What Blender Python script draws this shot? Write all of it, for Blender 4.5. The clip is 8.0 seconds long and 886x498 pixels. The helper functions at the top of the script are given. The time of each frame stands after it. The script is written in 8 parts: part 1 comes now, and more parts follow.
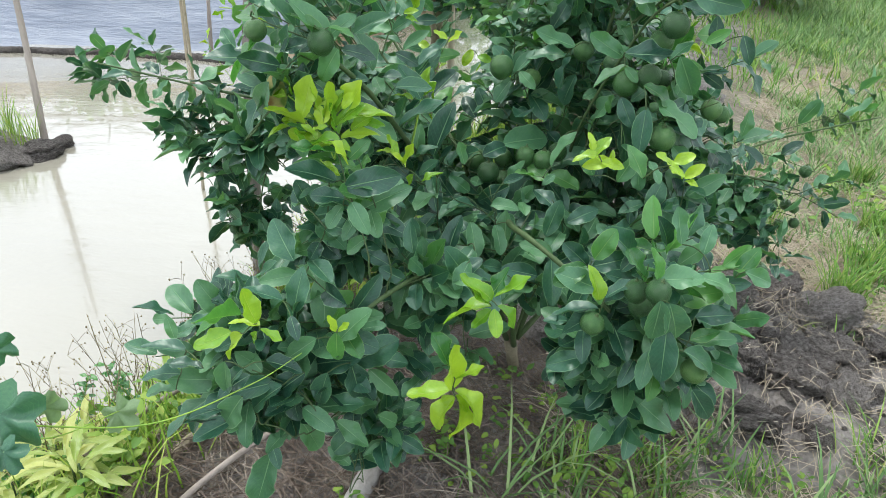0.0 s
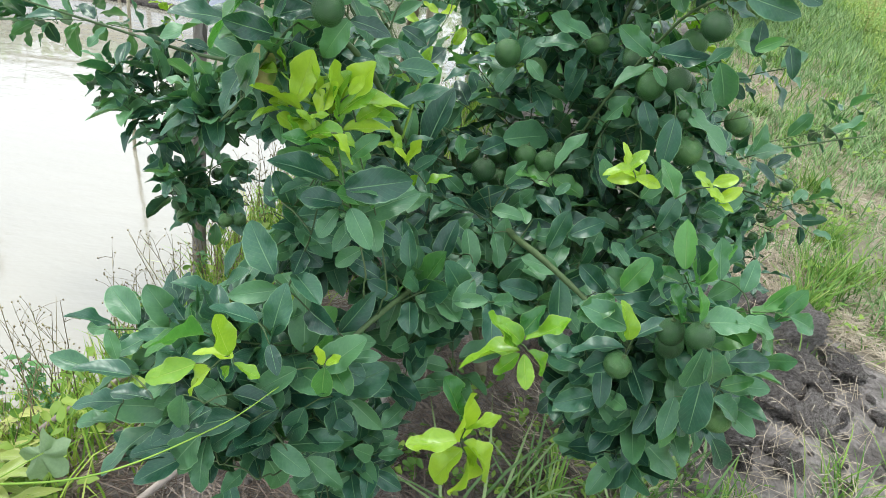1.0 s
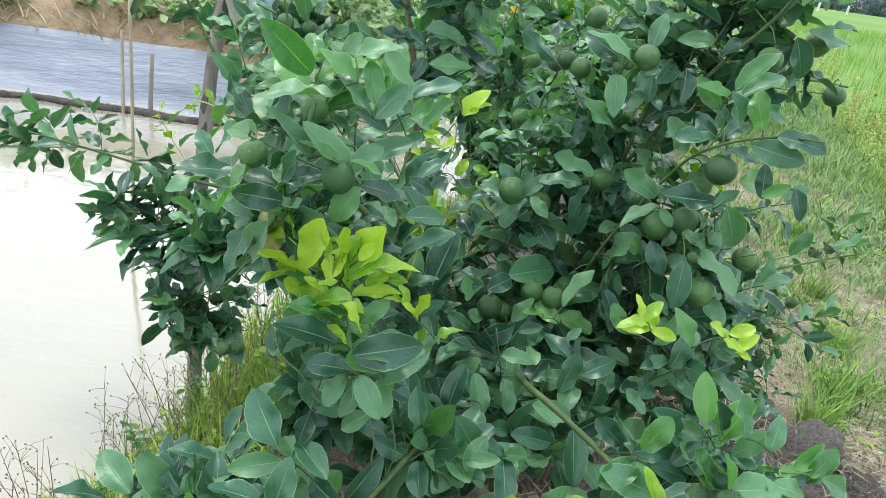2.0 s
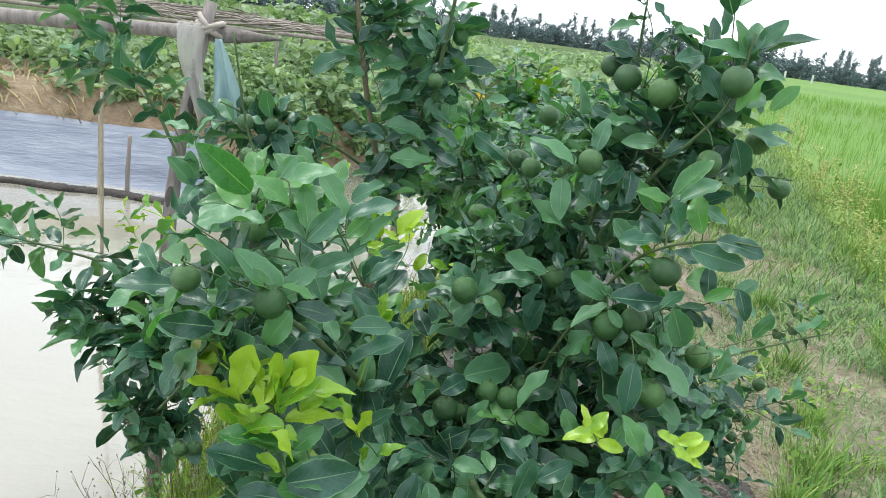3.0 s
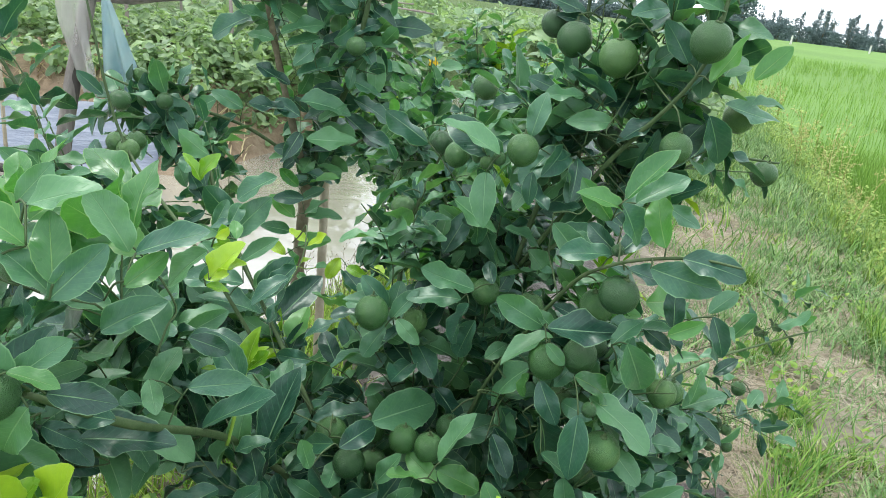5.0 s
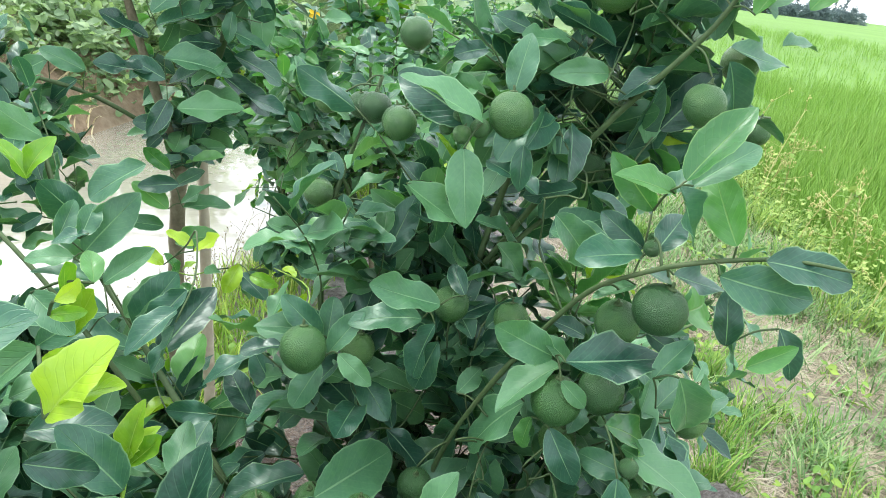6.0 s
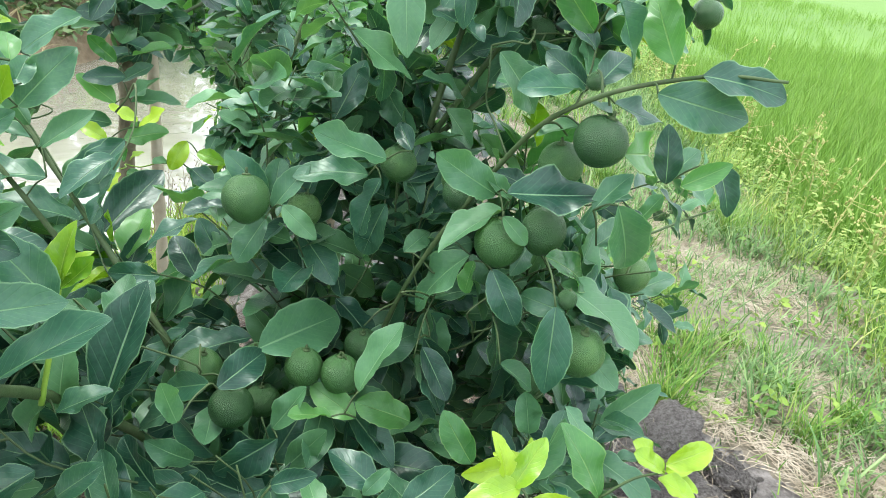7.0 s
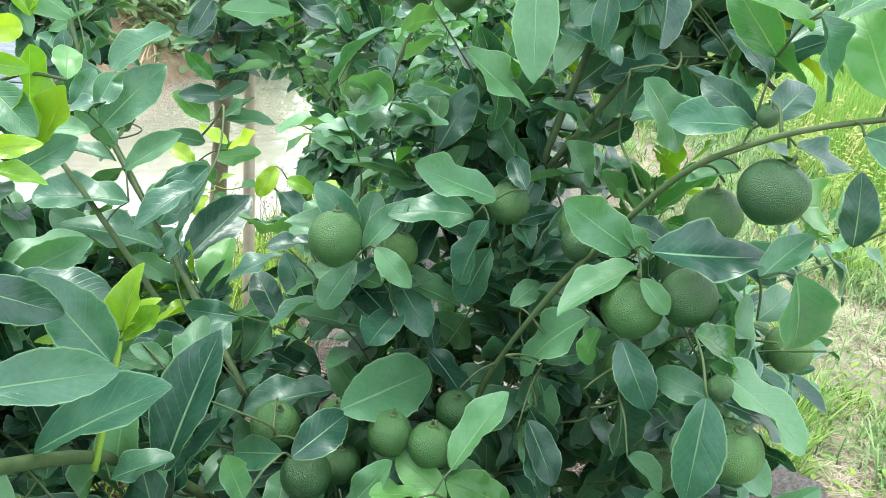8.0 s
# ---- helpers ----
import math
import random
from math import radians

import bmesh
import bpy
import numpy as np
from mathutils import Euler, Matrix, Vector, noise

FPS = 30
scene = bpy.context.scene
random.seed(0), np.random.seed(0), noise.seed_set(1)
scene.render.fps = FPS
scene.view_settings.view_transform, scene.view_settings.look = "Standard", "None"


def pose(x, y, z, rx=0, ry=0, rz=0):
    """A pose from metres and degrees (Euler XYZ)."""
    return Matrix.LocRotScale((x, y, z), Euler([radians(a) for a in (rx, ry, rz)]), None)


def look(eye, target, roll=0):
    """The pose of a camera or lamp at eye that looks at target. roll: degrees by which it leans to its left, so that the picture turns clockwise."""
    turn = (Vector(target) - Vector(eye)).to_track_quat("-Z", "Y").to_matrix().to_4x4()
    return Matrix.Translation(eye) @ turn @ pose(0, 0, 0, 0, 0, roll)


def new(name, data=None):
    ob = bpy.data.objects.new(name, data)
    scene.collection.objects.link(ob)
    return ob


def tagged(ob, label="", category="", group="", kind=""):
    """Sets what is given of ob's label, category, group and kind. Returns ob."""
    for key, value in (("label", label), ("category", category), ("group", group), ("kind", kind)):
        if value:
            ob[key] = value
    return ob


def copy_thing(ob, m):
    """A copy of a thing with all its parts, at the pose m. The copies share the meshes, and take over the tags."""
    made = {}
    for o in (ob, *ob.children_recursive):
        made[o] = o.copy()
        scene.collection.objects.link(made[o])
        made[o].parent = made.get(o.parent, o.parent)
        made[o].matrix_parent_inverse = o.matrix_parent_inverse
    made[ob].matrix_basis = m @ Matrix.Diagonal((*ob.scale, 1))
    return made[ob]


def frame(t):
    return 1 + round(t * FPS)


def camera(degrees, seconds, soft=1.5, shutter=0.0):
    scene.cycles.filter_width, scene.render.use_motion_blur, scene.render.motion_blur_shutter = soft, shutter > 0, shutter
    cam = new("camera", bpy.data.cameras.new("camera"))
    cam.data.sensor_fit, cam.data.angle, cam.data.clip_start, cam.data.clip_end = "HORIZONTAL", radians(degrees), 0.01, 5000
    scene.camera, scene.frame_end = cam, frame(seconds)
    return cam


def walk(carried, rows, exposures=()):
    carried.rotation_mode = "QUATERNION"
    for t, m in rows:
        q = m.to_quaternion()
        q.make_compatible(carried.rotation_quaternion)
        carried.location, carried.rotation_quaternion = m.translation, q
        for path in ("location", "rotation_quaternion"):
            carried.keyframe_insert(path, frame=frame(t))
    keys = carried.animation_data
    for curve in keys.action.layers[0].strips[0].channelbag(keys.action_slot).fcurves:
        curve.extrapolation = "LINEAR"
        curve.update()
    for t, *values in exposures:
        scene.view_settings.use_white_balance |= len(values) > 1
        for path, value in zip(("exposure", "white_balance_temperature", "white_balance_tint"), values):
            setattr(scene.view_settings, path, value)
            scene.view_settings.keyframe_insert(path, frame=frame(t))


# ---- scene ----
cam = camera(64.9, 8.0, 0.85)
METRES, EYE, TILT, LEAN, TURN = 1.35, 1.28, -29.0, -2.0, 0.0
ROWS = [
    (0.0, 0.0, 0.0, 0.0, 0.0, 0.0, -0.0),
    (0.5, -0.0336, 0.0655, 0.0349, -3.49, 0.38, -2.41),
    (1.0, -0.078, 0.1237, 0.043, -5.84, -2.19, -3.86),
    (1.5, -0.1077, 0.1567, 0.0609, -8.31, -0.9, -5.65),
    (2.0, -0.0944, 0.1439, 0.1048, -6.27, 5.32, -3.26),
    (3.5, -0.0165, 0.1367, 0.1554, -8.03, 11.99, -1.04),
    (4.0, 0.0381, 0.1432, 0.162, -8.27, 13.38, 0.22),
    (4.5, 0.0627, 0.1923, 0.18, -6.87, 10.54, -0.99),
    (6.0, 0.0229, 0.5057, 0.2982, -18.31, 4.84, 4.22),
    (6.5, 0.0249, 0.4986, 0.2351, -22.29, 1.76, 7.18),
    (7.0, 0.0368, 0.5095, 0.2115, -20.85, 1.61, 4.08),
    (7.5, 0.0427, 0.5425, 0.2214, -18.14, 2.57, 2.92),
    (8.0, 0.0447, 0.5874, 0.2383, -14.12, 3.51, 0.99),
]
walk(cam, [(t, pose(0, 0, EYE, TILT, LEAN, TURN) @ pose(METRES * x, METRES * y, METRES * z, 90 + pitch, roll, yaw)) for t, x, y, z, yaw, pitch, roll in ROWS],
     [(0.0, 0.14), (2.0, 0.23), (3.3, 0.0), (4.0, -0.06), (4.5, 0.03), (5.8, 0.56), (6.5, 0.68), (7.0, 0.66), (8.0, 0.94)])

# ---- world, sun ----
SUN_AZ, SUN_EL = -40.0, 68.0
world = bpy.data.worlds.new("world")
scene.world = world
world.use_nodes = True
wn, wl = world.node_tree.nodes, world.node_tree.links
sky = wn.new("ShaderNodeTexSky")
sky.sky_type, sky.sun_disc = "NISHITA", False
sky.sun_elevation, sky.sun_rotation = radians(SUN_EL), radians(SUN_AZ)
sky.air_density, sky.dust_density, sky.ozone_density = 1.0, 4.0, 1.0
cloud = wn.new("ShaderNodeTexNoise")
cloud.inputs["Scale"].default_value, cloud.inputs["Detail"].default_value = 2.2, 5.0
cover = wn.new("ShaderNodeMapRange")
cover.inputs["From Min"].default_value, cover.inputs["From Max"].default_value = 0.3, 0.7
cover.inputs["To Min"].default_value, cover.inputs["To Max"].default_value = 0.72, 1.0
wl.new(cloud.outputs["Fac"], cover.inputs["Value"])
veil = wn.new("ShaderNodeMix")
veil.data_type = "RGBA"
veil.inputs["B"].default_value = (14.6, 15.6, 16.8, 1)
wl.new(cover.outputs["Result"], veil.inputs["Factor"])
wl.new(sky.outputs["Color"], veil.inputs["A"])
wl.new(veil.outputs["Result"], wn["Background"].inputs["Color"])
wn["Background"].inputs["Strength"].default_value = 0.117

sun = new("sun", bpy.data.lights.new("sun", "SUN"))
sun.data.energy, sun.data.angle, sun.data.color = 2.2, radians(20), (1.0, 0.96, 0.88)
az, el = radians(SUN_AZ), radians(SUN_EL)
sun_way = Vector((math.sin(az) * math.cos(el), math.cos(az) * math.cos(el), math.sin(el)))
sun.matrix_world = look(sun_way * 50, (0, 0, 0))

# ---- materials ----


class Nodes:
    """A small builder for node materials."""

    def __init__(self, name):
        self.m = bpy.data.materials.new(name)
        self.m.use_nodes = True
        self.n, self.l = self.m.node_tree.nodes, self.m.node_tree.links
        self.p = self.n["Principled BSDF"]
        self.co = self.n.new("ShaderNodeTexCoord")

    def link(self, a, b):
        self.l.new(a, b)

    def noise(self, scale, detail=4.0, coords=None, rough=0.55, stretch=None):
        t = self.n.new("ShaderNodeTexNoise")
        t.inputs["Scale"].default_value, t.inputs["Detail"].default_value = scale, detail
        t.inputs["Roughness"].default_value = rough
        src = coords or self.co.outputs["Object"]
        if stretch:
            mp = self.n.new("ShaderNodeMapping")
            mp.inputs["Scale"].default_value = stretch
            self.link(src, mp.inputs["Vector"])
            src = mp.outputs["Vector"]
        self.link(src, t.inputs["Vector"])
        return t.outputs["Fac"]

    def ramp(self, fac, stops):
        r = self.n.new("ShaderNodeValToRGB")
        e = r.color_ramp.elements
        while len(e) < len(stops):
            e.new(0.5)
        for el_, (pos, c) in zip(e, stops):
            el_.position, el_.color = pos, (*c, 1)
        self.link(fac, r.inputs["Fac"])
        return r.outputs["Color"]

    def mix(self, fac, a, b, how="MIX"):
        x = self.n.new("ShaderNodeMix")
        x.data_type, x.blend_type = "RGBA", how
        for key, v in (("Factor", fac), ("A", a), ("B", b)):
            if isinstance(v, tuple):
                x.inputs[key].default_value = (*v, 1)
            elif isinstance(v, (int, float)):
                x.inputs[key].default_value = v
            else:
                self.link(v, x.inputs[key])
        return x.outputs["Result"]

    def math(self, op, a, b=0.0, c=0.0):
        x = self.n.new("ShaderNodeMath")
        x.operation = op
        for i, v in enumerate((a, b, c)):
            if isinstance(v, (int, float)):
                x.inputs[i].default_value = v
            else:
                self.link(v, x.inputs[i])
        return x.outputs[0]

    def chance(self):
        """A number from 0 to 1 that differs from piece to piece, be it an object or an island of a joined mesh."""
        o = self.n.new("ShaderNodeObjectInfo").outputs["Random"]
        g = self.n.new("ShaderNodeNewGeometry").outputs["Random Per Island"]
        return self.math("FRACT", self.math("ADD", self.math("MULTIPLY", o, 7.31), g))

    def bump(self, height, strength, distance):
        b = self.n.new("ShaderNodeBump")
        b.inputs["Strength"].default_value, b.inputs["Distance"].default_value = strength, distance
        self.link(height, b.inputs["Height"])
        self.link(b.outputs["Normal"], self.p.inputs["Normal"])
        return b

    def done(self, color, rough=0.7, spec=0.5):
        self.link(color, self.p.inputs["Base Color"])
        if isinstance(rough, (int, float)):
            self.p.inputs["Roughness"].default_value = rough
        else:
            self.link(rough, self.p.inputs["Roughness"])
        self.p.inputs["Specular IOR Level"].default_value = spec
        return self.m


def glow_through(k, color, amount):
    """Light that shines through a thin blade."""
    tr = k.n.new("ShaderNodeBsdfTranslucent")
    k.link(color, tr.inputs["Color"])
    mx = k.n.new("ShaderNodeMixShader")
    mx.inputs[0].default_value = amount
    k.link(k.p.outputs[0], mx.inputs[1])
    k.link(tr.outputs[0], mx.inputs[2])
    k.link(mx.outputs[0], k.n["Material Output"].inputs["Surface"])


def leaf_material(name, dark, light, vein, gloss, through_amount, through_tint, rib_amount=0.62, middle=None):
    k = Nodes(name)
    uv = k.n.new("ShaderNodeUVMap").outputs["UV"]
    sep = k.n.new("ShaderNodeSeparateXYZ")
    k.link(uv, sep.inputs[0])
    across = k.math("ABSOLUTE", k.math("SUBTRACT", sep.outputs[1], 0.5))
    rib_wide = k.math("MULTIPLY_ADD", sep.outputs[0], -0.022, 0.034)
    rib = k.math("SMOOTH_MIN", k.math("MAXIMUM", k.math("MULTIPLY", k.math("SUBTRACT", rib_wide, across), 60.0), 0.0), 1.0, 0.1)
    # pale leaf margin, with the light caught on edges put into its colour
    rim = k.math("MULTIPLY", k.math("MAXIMUM", k.math("SUBTRACT", across, 0.462), 0.0), 28.0)
    side = k.math("SINE", k.math("MULTIPLY", k.math("SUBTRACT", sep.outputs[0], k.math("MULTIPLY", across, 0.62)), 58.0))
    line = k.math("POWER", k.math("MAXIMUM", side, 0.0), 10.0)
    where = k.n.new("ShaderNodeNewGeometry").outputs["Position"]
    blotch = k.noise(34.0, 1.5, where)
    speck = k.noise(260.0, 3.0, where)
    own = k.chance()
    tone = k.math("ADD", k.math("MULTIPLY", own, 0.72), k.math("ADD", k.math("MULTIPLY", blotch, 0.26), k.math("MULTIPLY", speck, 0.30)))
    color = k.ramp(tone, [(0.18, dark), (0.55, middle or tuple(0.6 * a + 0.4 * b for a, b in zip(dark, light))), (1.0, light)])
    color = k.mix(k.math("MULTIPLY", line, 0.07), color, vein)
    color = k.mix(k.math("MULTIPLY", rib, rib_amount), color, vein)
    color = k.mix(k.math("MULTIPLY", rim, 0.75), color, vein)
    height = k.math("ADD", k.math("MULTIPLY", line, -0.07), k.math("ADD", k.math("MULTIPLY", speck, 0.07), k.math("ADD", k.math("MULTIPLY", blotch, 1.9), k.math("MULTIPLY", rib, -0.5))))
    k.bump(height, 0.50, 0.0030)
    rough = k.math("ADD", k.math("MULTIPLY", blotch, 0.24), k.math("ADD", gloss - 0.22, k.math("MULTIPLY", own, 0.10)))
    m = k.done(color, rough, 0.62)
    k.p.inputs["Specular Tint"].default_value = (0.86, 1.0, 0.97, 1.0)
    glow_through(k, k.mix(1.0, color, through_tint, "MULTIPLY"), through_amount)
    return m


def blade_material(name, stops, amount=0.25, rough=0.55):
    k = Nodes(name)
    color = k.ramp(k.math("ADD", k.math("MULTIPLY", k.chance(), 0.8), k.math("MULTIPLY", k.noise(1.6, 3.0), 0.3)), stops)
    m = k.done(color, rough, 0.35)
    if amount:
        glow_through(k, color, amount)
    return m


def rough_material(name, stops, scale, fine, bump=0.5, dist=0.02, rough=0.85, stretch=None, spec=0.3):
    k = Nodes(name)
    big, small = k.noise(scale, 5.0, stretch=stretch), k.noise(fine, 6.0, rough=0.65, stretch=stretch)
    both = k.math("ADD", k.math("MULTIPLY", big, 0.6), k.math("MULTIPLY", small, 0.4))
    both = k.math("ADD", both, k.math("MULTIPLY", k.math("SUBTRACT", k.chance(), 0.5), 0.12))
    k.bump(small, bump, dist)
    return k.done(k.ramp(both, stops), k.math("ADD", k.math("MULTIPLY", small, 0.2), rough - 0.1), spec)


LEAF = leaf_material("leaf_mature", (0.008, 0.034, 0.025), (0.092, 0.232, 0.098), (0.22, 0.39, 0.21), 0.41, 0.17, (2.0, 2.1, 0.7), 0.72, (0.030, 0.110, 0.066))
YOUNG = leaf_material("leaf_young", (0.090, 0.280, 0.020), (0.40, 0.58, 0.040), (0.42, 0.58, 0.12), 0.34, 0.32, (1.1, 1.15, 0.5))
MID = leaf_material("leaf_half_grown", (0.028, 0.12, 0.038), (0.11, 0.29, 0.075), (0.25, 0.40, 0.15), 0.36, 0.32, (1.4, 1.7, 0.7))
# vine green paled and greyed, with the far bank's haze in the colour
BROADLEAF = leaf_material("leaf_vine_hazed", (0.10, 0.18, 0.09), (0.32, 0.45, 0.22), (0.32, 0.44, 0.24), 0.50, 0.38, (1.2, 1.3, 0.8))
BARK = rough_material("bark", [(0.3, (0.06, 0.055, 0.035)), (0.5, (0.16, 0.14, 0.09)), (0.7, (0.28, 0.25, 0.18))], 14, 90, 0.7, 0.004)
TWIG = rough_material("green_bark", [(0.3, (0.030, 0.060, 0.022)), (0.55, (0.070, 0.115, 0.045)), (0.75, (0.11, 0.14, 0.07))], 20, 120, 0.4, 0.002, 0.6)
PALE_TWIG = rough_material("young_green_bark", [(0.3, (0.16, 0.30, 0.04)), (0.7, (0.30, 0.46, 0.07))], 20, 120, 0.3, 0.002, 0.5)

k = Nodes("lime_peel")
peel_noise = k.noise(1.3, 4.0)
pores = k.n.new("ShaderNodeTexVoronoi")
pores.inputs["Scale"].default_value = 26.0
k.link(k.co.outputs["Object"], pores.inputs["Vector"])
peel = k.ramp(k.math("ADD", k.math("MULTIPLY", peel_noise, 0.5), k.math("MULTIPLY", k.chance(), 0.5)),
              [(0.2, (0.020, 0.072, 0.022)), (0.6, (0.042, 0.125, 0.034)), (0.9, (0.11, 0.22, 0.060))])
peel = k.mix(k.math("LESS_THAN", pores.outputs["Distance"], 0.16), peel, (0.09, 0.20, 0.06))
k.bump(k.math("ADD", pores.outputs["Distance"], k.math("MULTIPLY", k.noise(9.0, 3.0), 0.7)), 0.6, 0.0014)
PEEL = k.done(peel, 0.34, 0.5)
BUD = rough_material("flower_bud", [(0.3, (0.55, 0.52, 0.38)), (0.7, (0.75, 0.72, 0.62))], 60, 200, 0.2, 0.001, 0.5)

SOIL = rough_material("soil", [(0.30, (0.046, 0.040, 0.037)), (0.46, (0.21, 0.190, 0.176)), (0.66, (0.47, 0.435, 0.41))], 9.0, 42.0, 1.0, 0.06)
PATH_EARTH = rough_material("strawy_earth", [(0.25, (0.085, 0.085, 0.05)), (0.45, (0.20, 0.18, 0.13)), (0.6, (0.34, 0.30, 0.24)), (0.8, (0.50, 0.45, 0.38))], 2.6, 36.0, 1.0, 0.03)
FIELD_FLOOR = rough_material("rice_ground", [(0.25, (0.080, 0.160, 0.032)), (0.5, (0.115, 0.225, 0.044)), (0.75, (0.150, 0.28, 0.058))], 0.06, 3.0, 0.9, 0.05)
FAR_EARTH = rough_material("bank_earth", [(0.3, (0.10, 0.075, 0.045)), (0.5, (0.25, 0.185, 0.12)), (0.7, (0.40, 0.32, 0.22))], 1.4, 14.0, 0.9, 0.05)
LAND = rough_material("green_land", [(0.3, (0.025, 0.06, 0.012)), (0.5, (0.07, 0.13, 0.03)), (0.7, (0.15, 0.20, 0.06))], 1.3, 9.0, 1.0, 0.2)
STRAW = rough_material("straw", [(0.3, (0.26, 0.21, 0.15)), (0.5, (0.50, 0.43, 0.33)), (0.7, (0.68, 0.62, 0.51))], 9, 60, 0.4, 0.003)
WOOD = rough_material("weathered_wood", [(0.25, (0.13, 0.11, 0.095)), (0.5, (0.31, 0.27, 0.24)), (0.75, (0.48, 0.43, 0.38))], 6, 40, 0.8, 0.006, stretch=(1, 1, 0.08))
BAMBOO = rough_material("dry_bamboo", [(0.25, (0.20, 0.17, 0.12)), (0.5, (0.38, 0.33, 0.24)), (0.75, (0.52, 0.47, 0.37))], 7, 50, 0.5, 0.004)

k = Nodes("pond_water")
ripple = k.noise(5.0, 3.0, stretch=(1.0, 2.6, 1.0))
fine_ripple = k.noise(26.0, 2.0, stretch=(1.0, 2.0, 1.0))
k.bump(k.math("ADD", k.math("MULTIPLY", ripple, 1.0), k.math("MULTIPLY", fine_ripple, 0.16)), 0.11, 0.05)
WATER = k.done(k.ramp(k.noise(0.5, 3.0), [(0.3, (0.275, 0.262, 0.21)), (0.7, (0.335, 0.322, 0.268))]), 0.03, 1.0)
k.p.inputs["Coat Weight"].default_value, k.p.inputs["Coat Roughness"].default_value = 1.0, 0.03

# ---- helpers of this place ----


def mesh_from(verts, faces, uvs=None, smooth=True):
    me = bpy.data.meshes.new("mesh")
    me.from_pydata([tuple(v) for v in verts], [], [tuple(f) for f in faces])
    if uvs is not None:
        lay = me.uv_layers.new(name="UVMap")
        idx = np.empty(len(me.loops), dtype=np.int32)
        me.loops.foreach_get("vertex_index", idx)
        lay.data.foreach_set("uv", np.asarray(uvs, dtype=np.float32)[idx].ravel())
    if smooth:
        me.polygons.foreach_set("use_smooth", [True] * len(me.polygons))
    me.update()
    return me


def part(name, data, material, parent=None, label=""):
    """Links a mesh (or a bmesh) as one object, under a thing where one is given."""
    if isinstance(data, bmesh.types.BMesh):
        bm, data = data, bpy.data.meshes.new(name)
        bm.to_mesh(data)
        bm.free()
    if material is not None and not data.materials:
        data.materials.append(material)
    ob = new(name, data)
    if parent is not None:
        ob.parent = parent
        ob.matrix_parent_inverse = parent.matrix_world.inverted()
    if label:
        ob["label"] = label
    return ob


def thing(name, place, label, category, group="", kind=""):
    ob = new(name)
    ob.matrix_world = Matrix.Translation(place)
    ob.empty_display_size = 0.05
    return tagged(ob, label, category, group, kind)


def spline(points, steps=8):
    """A smooth line through the points."""
    p = [np.array(q, dtype=float) for q in points]
    if len(p) == 2:
        return [p[0] + (p[1] - p[0]) * i / steps for i in range(steps + 1)]
    p = [2 * p[0] - p[1]] + p + [2 * p[-1] - p[-2]]
    out = []
    for a, b, c, d in zip(p, p[1:], p[2:], p[3:]):
        for i in range(steps):
            t = i / steps
            out.append(0.5 * (2 * b + (c - a) * t + (2 * a - 5 * b + 4 * c - d) * t * t + (3 * b - a - 3 * c + d) * t ** 3))
    return out + [p[-2]]


def tube_arrays(line, r0, r1, sides=7, wobble=0.0, rng=None):
    verts, faces = [], []
    n = len(line)
    for i, q in enumerate(line):
        t = line[min(i + 1, n - 1)] - line[max(i - 1, 0)]
        t = t / (np.linalg.norm(t) + 1e-9)
        a = np.cross(t, (0.31, 0.17, 0.93))
        if np.linalg.norm(a) < 0.05:
            a = np.cross(t, (1.0, 0.2, 0.0))
        a /= np.linalg.norm(a)
        b = np.cross(t, a)
        r = r0 + (r1 - r0) * i / (n - 1)
        if wobble:
            r *= 1 + wobble * (rng.random() - 0.5)
        for s in range(sides):
            w = 2 * math.pi * s / sides
            verts.append(q + r * (math.cos(w) * a + math.sin(w) * b))
    for i in range(n - 1):
        for s in range(sides):
            s2 = (s + 1) % sides
            faces.append((i * sides + s, i * sides + s2, (i + 1) * sides + s2, (i + 1) * sides + s))
    faces.append(tuple(range(sides))[::-1])
    faces.append(tuple((n - 1) * sides + s for s in range(sides)))
    return verts, faces


def tube(line, r0, r1, sides=7, wobble=0.0, rng=None):
    return mesh_from(*tube_arrays(line, r0, r1, sides, wobble, rng))


def joined(pieces):
    """One mesh from many (verts, faces)."""
    verts, faces = [], []
    for v, f in pieces:
        o = len(verts)
        verts.extend(v)
        faces.extend(tuple(i + o for i in q) for q in f)
    return mesh_from(verts, faces)


